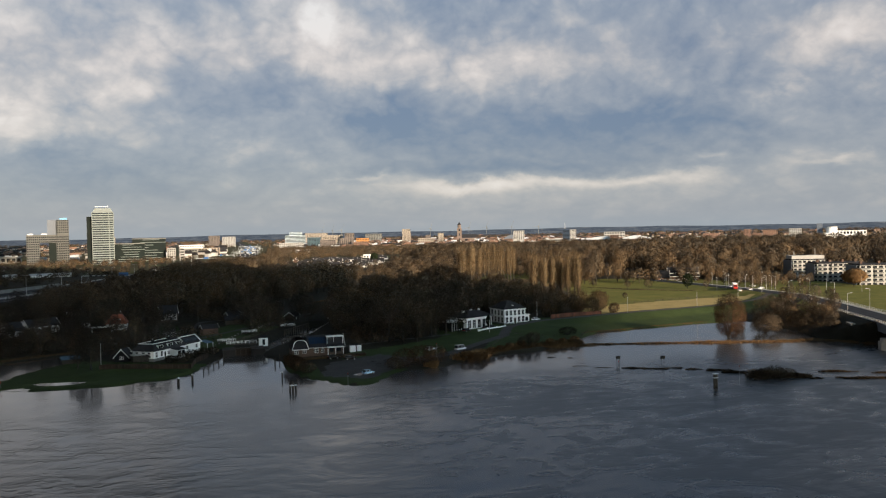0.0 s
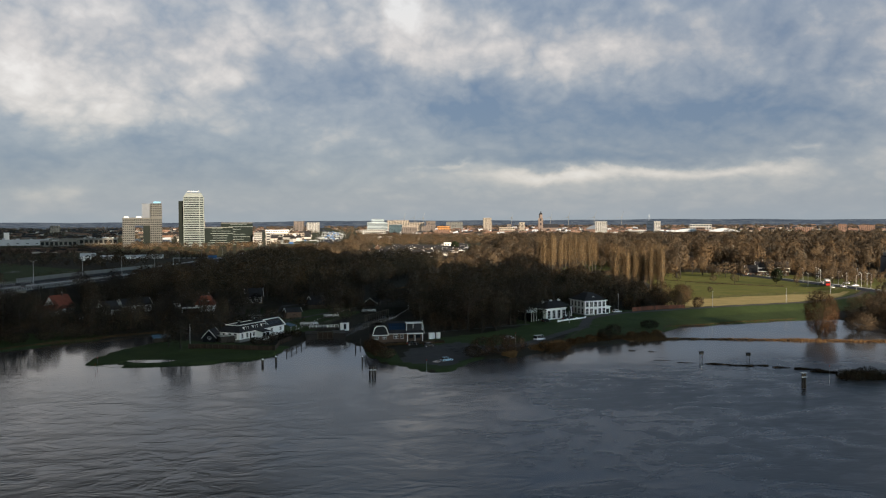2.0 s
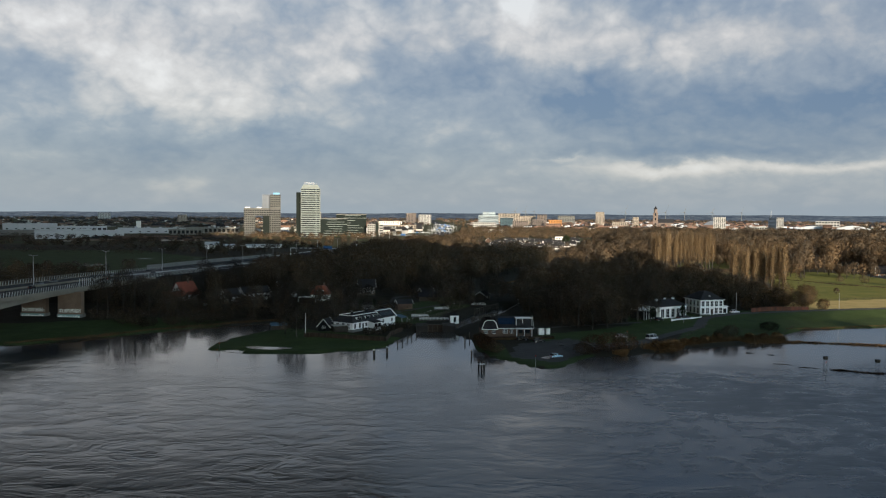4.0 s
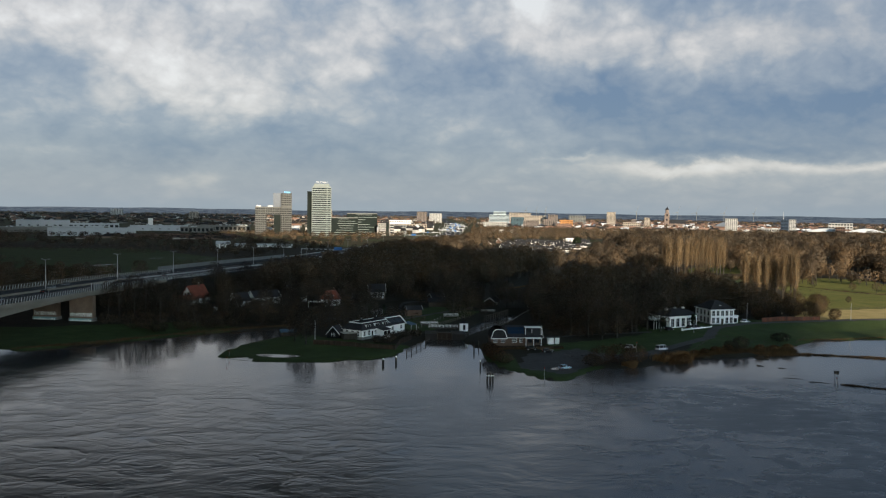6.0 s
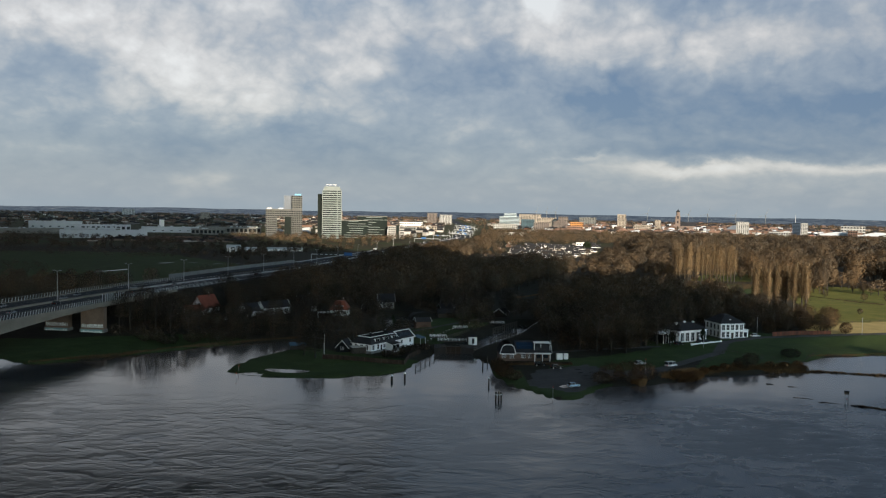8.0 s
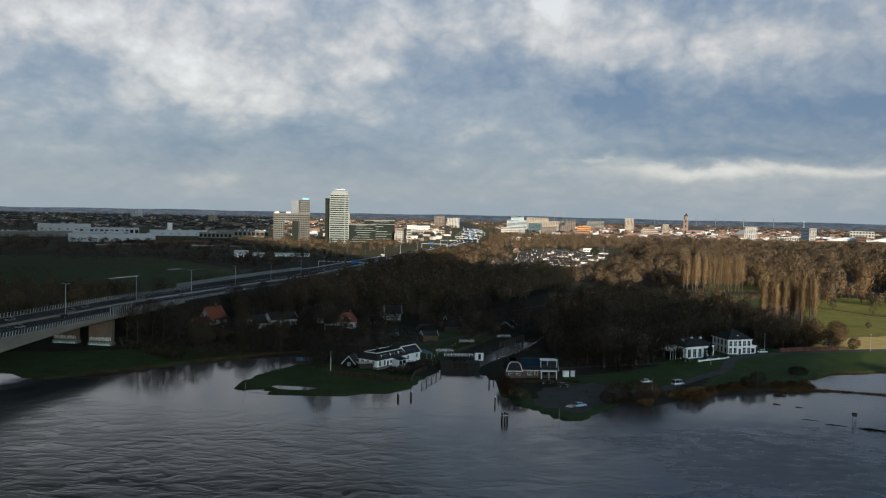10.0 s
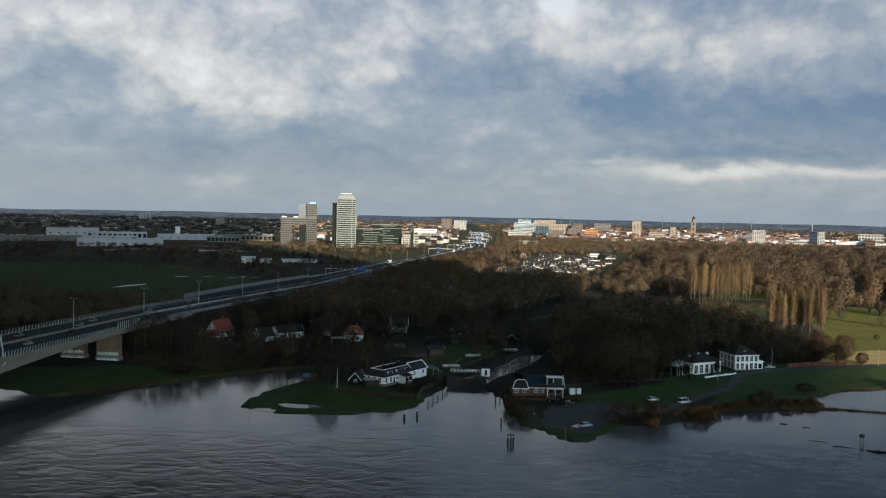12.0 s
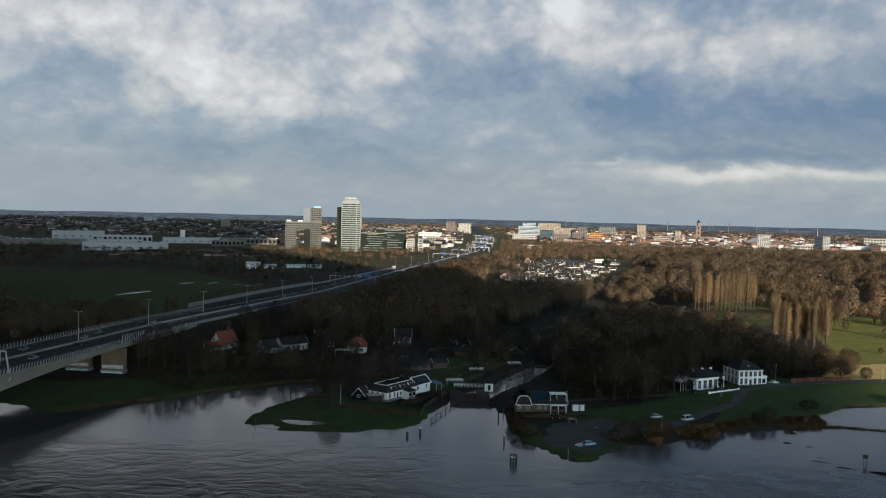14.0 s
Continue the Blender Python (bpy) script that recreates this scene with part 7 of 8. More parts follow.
# wind turbines on the horizon
def turbine():
    ob = thing("wind_turbine", pose(0, 0, -500), "pale grey wind turbine standing on the far horizon", "wind turbine", "wind turbines")
    part("mast", Shape().rod((0, 0, 0), (0, 0, 85), 1.5, 0.9, 8), GREY_PANEL, ob)
    part("nacelle", Shape().box(-2, 2, -4, 6, 84, 87), GREY_PANEL, ob)
    for i in range(3):
        a = radians(120 * i + 20)
        part("blade", Shape().rod((0, -4.5, 86), (38 * math.sin(a), -4.5, 86 + 38 * math.cos(a)), 0.8, 0.25, 4), GREY_PANEL, ob)
    return ob


strew(turbine(), [pose(d * math.sin(radians(a)), d * math.cos(radians(a)), -30, 0, 0, -a + t) for a, d, t in ((7.8, 4500, 10), (8.5, 4560, -20), (9.1, 4600, 5), (15.1, 4600, 0), (17.7, 4620, 20), (18.9, 4560, -15), (20.6, 4650, 10), (22.4, 4600, 0))])


def build_horizon():
    """A glowing backdrop ring of low wooded ridges, where the plain fades out of sight."""
    s = Shape()
    n = 360
    for i in range(n):
        a, b = 2 * math.pi * i / n, 2 * math.pi * (i + 1) / n
        h0, h1 = (40 + 2.0 * math.sin(5 * t) + 2 * math.sin(17 * t) + 1.5 * math.sin(61 * t) for t in (a, b))
        r = 4780
        s.add([(r * math.sin(a), r * math.cos(a), -5), (r * math.sin(b), r * math.cos(b), -5), (r * math.sin(b), r * math.cos(b), h1), (r * math.sin(a), r * math.cos(a), h0)], [(0, 1, 2, 3)])

    # distance haze is painted into the emission colour; the ring lights itself
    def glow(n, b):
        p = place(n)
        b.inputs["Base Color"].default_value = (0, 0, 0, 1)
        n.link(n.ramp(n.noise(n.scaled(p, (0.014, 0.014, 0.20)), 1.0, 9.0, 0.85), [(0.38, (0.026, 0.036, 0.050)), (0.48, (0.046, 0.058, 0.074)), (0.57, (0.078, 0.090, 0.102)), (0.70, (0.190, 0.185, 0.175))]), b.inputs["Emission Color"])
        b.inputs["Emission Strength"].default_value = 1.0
    single("backdrop", s, principled("painted_far_haze", glow, spec=0.0), "self-glowing backdrop of a hazy blue-grey wooded horizon", "horizon", kind="structure")


build_horizon()

# ---- the cloud whose shade lies over the near bank ----
def build_cloud():
    shade = [(-2600, 150), (-2600, 4600), (-760, 4400), (-460, 2500), (-370, 1950), (-350, 1480), (-150, 1180), (36, 870), (132, 690), (164, 528), (168, 440), (200, 402), (190, 345), (176, 306), (186, 250), (215, 100), (330, -300), (330, -900), (-2600, -900)]
    z0 = 620.0
    shift = Vector((SUN_WAY.x, SUN_WAY.y)) / SUN_WAY.z * z0
    # even the outline into short steps and make it ragged
    line = []
    for (x0, y0), (x1, y1) in zip(shade, shade[1:] + shade[:1]):
        n = max(1, int(math.hypot(x1 - x0, y1 - y0) / 35))
        line += [(x0 + (x1 - x0) * i / n, y0 + (y1 - y0) * i / n) for i in range(n)]
    line = [(x + 8 * float(wavy(x, y, 60)) + 6 * float(wavy(x, y, 17, 2)), y + 14 * float(wavy(x, y, 80, 5))) for x, y in line]
    # an unseen flat slab towards the sun, cut to the outline of the shade
    s = Shape()
    s.prism([(x + shift.x, y + shift.y) for x, y in line], z0, z0 + 10)
    single("cloud", s, mottled("cloud_vapour", (0.7, 0.7, 0.7), (0.85, 0.85, 0.85), 0.002, 0.01, 1.0, 0.0), "unseen grey cloud slab towards the sun, added to shade the near bank", "cloud", kind="structure")


build_cloud()

# ---- the old road bridge at the water's edge ----
old = thing("old_road_bridge", pose(0, 0, 0), "old steel road bridge with white railings and a blue-grey side", "bridge")
part("deck", ribbon(OLD_ROAD, 0, 118, 8, -8, 8, -0.9, 0.0), CONCRETE, old)
part("girder", ribbon(OLD_ROAD, 0, 112, 8, -8.3, -7.7, -3.2, 0.3), BLUE_GREY, old, "blue-grey steel girder")
part("girder", ribbon(OLD_ROAD, 0, 112, 8, 7.7, 8.3, -3.2, 0.3), BLUE_GREY, old, "blue-grey steel girder")
part("abutment", Shape().box(-10, 10, -4, 4, -8, -0.9), CONCRETE, old).matrix_local = pose(258, 277, 7.4, 0, 0, -28)
part("cutwater", Shape().box(-3, 3, -2, 2, -1, 3).box(-2.4, 2.4, -1.6, 1.6, 3, 4.2), PALE_CONCRETE, old, "white stone cutwater").matrix_local = pose(240.5, 252, 0, 0, 0, -28)
stanchion = Shape().box(-0.07, 0.07, -0.07, 0.07, 0, 1.15).mesh("railing_post", PALE_STEEL)
for off in (-7.8, 7.8):
    for z in (0.6, 1.1):
        part("rail", ribbon(OLD_ROAD, 0, 190, 8, off - 0.06, off + 0.06, z - 0.06, z + 0.06), PALE_STEEL, old)
    for i in range(62):
        x, y, z, a = on_line(OLD_ROAD, 4 + 3.0 * i)
        o = part("railing_post", stanchion, None, old)
        o.matrix_local = pose(x + math.sin(radians(a)) * off, y - math.cos(radians(a)) * off, z, 0, 0, a)
part("carriageway", ribbon(OLD_ROAD, 0, 118, 8, -5.2, 5.2, 0.0, 0.1), ASPHALT, old)
single("road", ribbon(OLD_ROAD, 118, 760, 10, -5.2, 5.2, -0.4, 0.12), ASPHALT, "asphalt road on a grassy embankment towards the junction", "road", kind="structure")
single("pavement", ribbon(OLD_ROAD, 118, 420, 10, 5.4, 8.2, -0.4, 0.16), PALE_CONCRETE, "pale cycle path beside the road", "pavement", kind="structure")
spots = [pose(*(lambda q, off: (q[0] + math.sin(radians(q[3])) * off, q[1] - math.cos(radians(q[3])) * off, q[2], 0, 0, q[3] + (90 if off > 0 else -90)))(on_line(OLD_ROAD, 40 + 26 * i), -8.6 if i % 2 else 8.6)) for i in range(14)]
spots += [pose(x, y, level(x, y), 0, 0, a) for x, y, a in ((318, 452, 10), (336, 462, 60), (352, 470, 100), (368, 482, 150), (330, 492, 200), (362, 506, 20), (345, 520, 80), (378, 470, 120), (392, 462, 40), (400, 440, 60), (385, 520, 10), (372, 545, 70))]
strew(lamp_post(9.0, 1, 1.5, label="grey street lamp at the road junction"), spots)


# ---- plants by the water ----
def lone_tree(name, seed, x, y, tall, wide, limbs, twigs, habit, material, label, thin=1.0, category="tree", sink=0.0):
    tv, tf, cv, cf, cn = tree_pieces(seed, tall, wide, limbs, twigs, habit, thin * 1.6, True)
    ob = thing(name, pose(x, y, max(level(x, y), -0.4) - sink), label, category)
    if len(tf):
        part("trunk", tri_mesh("trunk", tv, tf, BARK), BARK, ob)
    part("crown", tri_mesh("crown", cv, cf, material, normals=cn), material, ob)
    return ob


lone_tree("flooded_tree", 201, 209, 304, 19, 6.6, 24, 5200, "bush", RUSSET, "large russet-brown bare tree standing in flood water", 0.6)
lone_tree("willow_bush", 202, 232, 311, 9, 6.5, 20, 3000, "bush", TWIGS, "broad rounded bare willow bush in flood water", 0.8, "bush")
lone_tree("willow_bush", 203, 222, 316, 4.5, 3.2, 12, 700, "bush", TWIGS, "small dark bush in flood water", 1.6, "bush")
lone_tree("weeping_willow", 204, 428, 478, 13, 8, 14, 2600, "weeping", REED, "golden weeping willow on a lawn before flats", 2.0)
lone_tree("orange_tree", 205, 486, 848, 12, 6, 9, 900, "round", RUSSET, "rust-coloured tree in the park", 3.0)
lone_tree("orange_tree", 206, 430, 780, 14, 6, 9, 900, "round", RUSSET, "tall rust-coloured tree among bare ones", 3.0)
lone_tree("ivy_clad_tree", 207, 325, 520, 11, 3.6, 16, 700, "round", EVERGREEN, "dark green conifer beside the road", 2.2)
lone_tree("conifer", 208, 30, 905, 14, 4.5, 12, 900, "round", EVERGREEN, "dark conifer at the edge of the suburb", 3.0)
lone_tree("conifer", 209, 232, 1165, 15, 5.5, 12, 900, "round", EVERGREEN, "dark conifer beside the white villa", 4.0)
lone_tree("cypress", 210, 122.5, 358.2, 6, 1.3, 14, 500, "poplar", EVERGREEN, "dark green cypress before the villa", 1.5)
lone_tree("cypress", 211, 107.5, 352.8, 5.5, 1.4, 14, 500, "poplar", EVERGREEN, "dark green clipped cypress beside the wing", 1.5)
for i, (x, y, tall, wide) in enumerate(((252, 312, 5, 5), (258, 322, 6, 5), (262, 334, 7, 5), (256, 300, 5, 4), (268, 344, 7, 5), (274, 352, 6, 4), (264, 316, 6, 4.5), (248, 290, 4, 4), (260, 352, 6, 5), (280, 362, 7, 5), (270, 328, 8, 5),
                                      (161, 219, 3.6, 4.5), (166, 219, 4.0, 4.5), (170.5, 219.5, 3.2, 4), (66, 284, 6.5, 5), (72, 283, 7.5, 5.5), (77, 284, 6.5, 5), (62, 281, 4, 3.4), (29, 296, 4.5, 3.4), (30, 288, 4.5, 3.5), (29, 303, 4, 3), (33, 284, 3.5, 3), (120, 308, 4.5, 3), (126, 314, 5, 3.2), (150, 334, 4, 4),
                                      (-8, 325, 3.5, 3), (-5, 331, 3.5, 2.6), (-12, 322, 3, 2.6), (-1, 336, 3.5, 3), (3, 342, 3, 2.4), (-76, 364, 5, 4), (-84, 358, 5, 4), (-94, 352, 5, 4), (-102, 346, 4, 4), (-70, 371, 5, 4), (-60, 374, 5, 4), (-110, 352, 5, 4))):
    orange = 17 > i >= 14 or i in (18, 19)
    lone_tree("shore_bush", 220 + i, x, y, tall, wide, 12, 1000, "bush", RUSSET if orange else TWIGS, "reddish-brown bare bush on the flooded shore" if orange else "tangled bare brown bush on the bank", 0.8, "bush")
for i, (x, y, tall) in enumerate(((90, 289, 3.4), (93, 286.5, 3.8), (96, 290, 3.6), (99, 294, 3.2), (103, 299, 2.6), (108, 303, 2.4), (113, 306, 2.6), (119, 309, 2.8), (132, 311, 2.6), (138, 312, 2.4), (144, 314, 2.6))):
    lone_tree("alder_bush", 340 + i, x, y, tall, tall * 0.75, 14, 1100, "bush", FOX_TWIGS, "fox-brown bushy growth along the flooded shore", 0.8, "bush")
for i, (x, y, tall) in enumerate(((272, 318, 11), (264, 306, 10), (278, 336, 12), (288, 356, 11), (296, 376, 10), (262, 340, 9), (-134, 380, 17), (-128, 376, 19), (-122, 378, 20), (-116, 374, 18), (-109, 372, 16), (-100, 368, 13), (-125, 388, 19), (-117, 386, 17))):
    lone_tree("bare_tree", 260 + i, x, y, tall, tall * 0.28, 14, 900, "round", TWIGS, "slender bare tree on the bank beside the bridge", 0.9)


for i, (x, y, tall) in enumerate(((172, 402, 9), (179, 408, 11), (186, 402, 10), (192, 411, 12), (199, 404, 9), (205, 414, 11), (182, 420, 12), (196, 424, 12), (210, 426, 10), (188, 432, 11), (166, 394, 7), (204, 396, 6))):
    lone_tree("thicket_bush", 320 + i, x, y, tall, tall * 0.5, 14, 1300, "bush", BROWN_TWIGS, "dense brown bare thicket behind the screen wall", 0.9, "bush")


def reeds(name, label, count, spots, low, high, material, seed, spread=0.25):
    """Standing stalks in one mesh; spots: function that gives random places."""
    r = np.random.default_rng(seed)
    x, y = spots(r, count)
    z = np.maximum(height(x, y), -0.1) - 0.1
    h = r.uniform(low, high, count) * (0.7 + 0.3 * wavy(x, y, 3.0))
    a = r.uniform(0, 6.28, count)
    w = r.uniform(0.05, 0.16, count)
    lx, ly = r.normal(0, spread, count) * h, r.normal(0, spread, count) * h
    v = np.stack([np.stack([x - w * np.cos(a), y - w * np.sin(a), z], 1), np.stack([x + w * np.cos(a), y + w * np.sin(a), z], 1), np.stack([x + lx, y + ly, z + h], 1)], 1).reshape(-1, 3)
    me = tri_mesh(name, v, np.arange(3 * count).reshape(-1, 3), material)
    return tagged(new(name, me), label, "reeds", kind="stuff")


def band(line, half):
    def spots(r, n):
        seg = [(a, b, math.hypot(b[0] - a[0], b[1] - a[1])) for a, b in zip(line, line[1:])]
        pick = r.choice(len(seg), n, p=np.array([s[2] for s in seg]) / sum(s[2] for s in seg))
        k = r.random(n)
        a, b = np.array([seg[i][0] for i in pick]), np.array([seg[i][1] for i in pick])
        q = a + (b - a) * k[:, None]
        wide = half * (0.55 + 0.45 * wavy(q[:, 0], q[:, 1], 5.0))
        return q[:, 0] + r.normal(0, 0.5, n) * wide, q[:, 1] + r.normal(0, 0.5, n) * wide
    return spots


def patch(cx, cy, rx, ry, turn=0.0):
    ca, sa = math.cos(math.radians(turn)), math.sin(math.radians(turn))

    def spots(r, n):
        a, d = r.uniform(0, 6.28, n), np.sqrt(r.random(n))
        d = d * (0.75 + 0.25 * np.sin(3 * a + cx))
        u, v = rx * d * np.cos(a), ry * d * np.sin(a)
        return cx + u * ca - v * sa, cy + u * sa + v * ca
    return spots


BROWN_REED = mottled("wet_brown_reed", (0.045, 0.030, 0.016), (0.110, 0.072, 0.036), 0.3, 2.5, 0.9, 0.0, 0.4, 0.1)
SEDGE = mottled("dark_wet_sedge", (0.030, 0.021, 0.014), (0.085, 0.060, 0.036), 0.3, 2.5, 0.9, 0.0, 0.4, 0.1)
reeds("shore_reeds", "tall orange-brown dead reeds along the shore", 1800, band([(88, 291), (96, 296), (101, 301)], 6), 1.6, 3.2, REED, 1)
reeds("shore_brush", "brown brush and reeds between path and water", 9000, band([(103, 302), (116, 308), (132, 310), (146, 314)], 7), 0.8, 2.4, BROWN_REED, 2)
reeds("reed_belt", "belt of orange-brown reeds standing in the flood", 9500, band([(128, 307), (150, 309), (170, 303), (192, 296), (226, 284)], 4.2), 0.5, 1.5, REED, 3)
reeds("bank_reeds", "brown reeds under the road bank", 4200, band([(222, 287), (236, 282), (244, 272), (248, 264)], 4.5), 0.8, 1.8, BROWN_REED, 4)
reeds("park_reeds", "orange reeds beside the flooded car park", 2600, patch(75, 281, 3.0, 2.4), 1.2, 2.4, REED, 5)
for i, (cx, cy, rx, ry, n, hi) in enumerate(((123, 263.4, 3.4, 0.7, 350, 0.5), (128.2, 257.3, 3.8, 0.9, 700, 0.6), (137.5, 252, 4.6, 1.2, 1700, 1.0), (143.4, 248.2, 5.4, 1.5, 2300, 1.1), (149.9, 246.8, 2.2, 1.0, 800, 0.8), (153.4, 242.7, 3.0, 1.0, 800, 0.8),
                                             (158.9, 238, 4.8, 1.3, 1700, 1.2), (162, 232, 4.6, 1.8, 2200, 1.6), (166, 223, 6.6, 5.0, 9000, 2.8), (172.5, 219.5, 6.4, 3.6, 6000, 2.4), (177.5, 214.5, 2.6, 1.0, 500, 0.8), (191.7, 221.6, 6.8, 1.4, 2200, 1.1),
                                             (189.5, 209.6, 9.0, 1.7, 3200, 1.2), (203.7, 214.2, 6.0, 1.4, 1800, 1.1), (126, 268, 3, 0.8, 300, 0.5), (128, 299, 2.2, 1.0, 300, 1.6), (121, 285, 1.6, 0.7, 250, 0.7), (127, 281, 1.6, 0.7, 250, 0.7))):
    reeds("reed_island", "dark drowned reed island in the flood", n, patch(cx, cy, rx, ry, -23), 0.35, hi, SEDGE, 20 + i, 0.4)
reeds("drift_weed", "wisps of drowned grass in the flood", 900, patch(172, 282, 30, 16), 0.15, 0.45, SEDGE, 50)
reeds("drift_weed", "wisps of drowned grass near the reed belt", 700, band([(120, 296), (150, 296), (190, 284), (220, 272)], 9), 0.15, 0.5, SEDGE, 51)
reeds("bank_litter", "brown dead growth along the wooded bank", 6000, band([(-140, 306), (-118, 318), (-100, 338), (-84, 350), (-62, 366), (-52, 370)], 4), 0.4, 1.4, BROWN_REED, 52)
reeds("hedge_growth", "rusty hedge before the lock house", 3200, band([(30, 311), (44, 310), (57, 308.5)], 1.6), 0.6, 1.3, BROWN_REED, 53)
reeds("grass_tufts", "coarse winter grass on the meadow", 16000, lambda r, n: (lambda a: (a[0], a[1]))((r.uniform(-66, -4, n), r.uniform(287, 328, n))), 0.12, 0.32, mottled("meadow_blades", (0.030, 0.045, 0.012), (0.070, 0.085, 0.030), 0.3, 2.0, 0.9, 0.0, 0.4, 0.1), 54)

# ---- posts in the water ----
def pile(x, y, tall, r=0.22, label="weathered timber mooring post in the river", cap=None, name="mooring_post"):
    ob = thing(name, pose(x, y, 0), label, "post")
    part("shaft", Shape().rod((0, 0, -2), (0, 0, tall), r, r * 0.92, 8), TIMBER, ob)
    if cap:
        part("cap", Shape().rod((0, 0, tall), (0, 0, tall + 0.35), r * 1.1, r * 0.7, 8), cap, ob, "white painted cap")
    return ob


ob = thing("dolphin", pose(24.8, 255, 0), "cluster of three dark timber mooring piles", "dolphin")
for dx, dy, h in ((-0.75, 0.1, 2.7), (0.05, -0.45, 3.0), (0.8, 0.15, 2.6), (0.1, 0.6, 2.7)):
    part("pile", Shape().rod((dx * 1.2, dy * 1.2, -2), (dx, dy, h), 0.30, 0.27, 8), TIMBER, ob)
part("band", Shape().box(-1.05, 1.1, -0.75, 0.85, 1.8, 2.05), STEEL, ob)
ob = thing("dolphin", pose(141.1, 212, 0), "tall dark twin timber mooring post", "dolphin")
for dx in (-0.36, 0.36):
    part("pile", Shape().rod((dx, 0, -2), (dx, 0, 4.2), 0.34, 0.30, 8), TIMBER, ob)
part("band", Shape().box(-0.75, 0.75, -0.4, 0.4, 3.0, 3.3), STEEL, ob)
part("cap", Shape().box(-0.8, 0.8, -0.45, 0.45, 4.2, 4.35), TRIM, ob)
pile(-8.7, 282.8, 1.6, 0.42, "stout mooring post with a white cap", TRIM)
pile(-4.4, 286.1, 1.9, 0.36, "stout mooring post with a white cap", TRIM)
pile(23.7, 277.8, 2.2, 0.25, "mooring post with a white cap", TRIM)
pile(24.0, 309.4, 2.3, 0.25)
pile(26.4, 318, 2.6, 0.2)
for i in range(6):
    u = i / 5
    pile(-0.9 + 9.0 * u, 302.5 + 28 * u, 1.7 + 0.3 * (i % 2), 0.16, "timber jetty post along the lock approach")
jet = thing("jetty_beam", pose(0, 0, 0), "dark timber guide beam along the lock approach", "jetty")
part("beam", Shape().rod((-0.9, 302.5, 1.3), (8.1, 330.5, 1.3), 0.09), TIMBER, jet)
part("beam", Shape().rod((-0.9, 302.5, 0.6), (8.1, 330.5, 0.6), 0.08), TIMBER, jet)
for x, y, h in ((42.0, 258.2, 4.2), (-61, 283.5, 2.2), (127, 244, 4.6), (150.5, 214, 6.0), (81, 296, 5.5), (-62.6, 294.5, 2.0)):
    ob = thing("marker_pole", pose(x, y, max(level(x, y), -0.2)), "thin grey marker pole with a red top", "marker pole")
    part("pole", Shape().rod((0, 0, -1.5), (0, 0, h), 0.06, 0.05, 6), STEEL, ob)
    part("topmark", Shape().rod((0, 0, h - 0.5), (0, 0, h), 0.11, 0.11, 6), CAR_RED, ob)
for x, y, h in ((136.5, 262.5, 2.3), (150.2, 256.5, 2.3)):
    ob = thing("nest_platform", pose(x, y, 0), "dark nesting box on posts in the flooded marsh", "nest platform")
    for dx in (-0.5, 0.5):
        part("leg", Shape().rod((dx, 0, -1.5), (dx, 0, h - 0.7), 0.07), TIMBER, ob)
    part("box", Shape().box(-0.6, 0.6, -0.45, 0.45, h - 0.6, h + 0.3), TIMBER, ob)
    part("roof", Shape().box(-0.7, 0.7, -0.55, 0.55, h + 0.3, h + 0.42), SLATE, ob)

# ---- fences, flagpole, hedges ----
def board_fence(name, line, tall, material, label, width=0.9, category="fence"):
    """Boards on posts along a line of (x, y)."""
    ob = thing(name, pose(0, 0, 0), label, category)
    boards, posts, k = Shape(), Shape(), 0
    for a, b in zip(line, line[1:]):
        d = math.hypot(b[0] - a[0], b[1] - a[1])
        turn = math.degrees(math.atan2(b[1] - a[1], b[0] - a[0]))
        n = max(1, round(d / width))
        for i in range(n):
            u = (i + 0.5) / n
            x, y = a[0] + u * (b[0] - a[0]), a[1] + u * (b[1] - a[1])
            z = level(x, y)
            o = part("board", BOARDS.setdefault((material.name, tall, width), Shape().box(-width * 0.49, width * 0.49, -0.03, 0.03, 0.05, tall).mesh("board", material)), None, ob)
            o.matrix_local = pose(x, y, z, 0, 0, turn)
            if i % 2 == 0:
                o = part("post", BOARDS.setdefault(("post", tall), Shape().box(-0.07, 0.07, -0.1, 0.1, -0.3, tall + 0.12).mesh("post", TIMBER)), None, ob)
                o.matrix_local = pose(x - width * 0.5 * math.cos(radians(turn)), y - width * 0.5 * math.sin(radians(turn)), z, 0, 0, turn)
    return ob


BOARDS = {}
board_fence("garden_fence", [(-36, 317), (-22, 313), (-5, 309), (-3.5, 322), (1, 334)], 1.7, FENCE_WOOD, "brown wooden board fence round the ferry house garden", 1.1)
board_fence("hedge_screen", [(30.3, 311.5), (44, 310.6), (57, 309)], 1.0, FENCE_WOOD, "low rusty-brown screen before the lock house", 1.2)
board_fence("brick_wall", [(158, 371), (176, 379), (192, 386)], 2.0, mottled("stained_red_boards", (0.060, 0.026, 0.017), (0.130, 0.052, 0.032), 0.5, 5.0, 0.9, 0.01, 0.3), "long reddish-brown screen wall beside the dike road", 1.5, "wall")
ob = thing("flagpole", pose(-35.6, 318.8, level(-35.6, 318.8)), "tall white flagpole in the meadow", "flagpole")
part("pole", Shape().rod((0, 0, 0), (0, 0, 8.6), 0.11, 0.06, 8), TRIM, ob)
part("finial", Shape().rod((0, 0, 8.6), (0, 0, 8.85), 0.12, 0.05, 8), TRIM, ob)


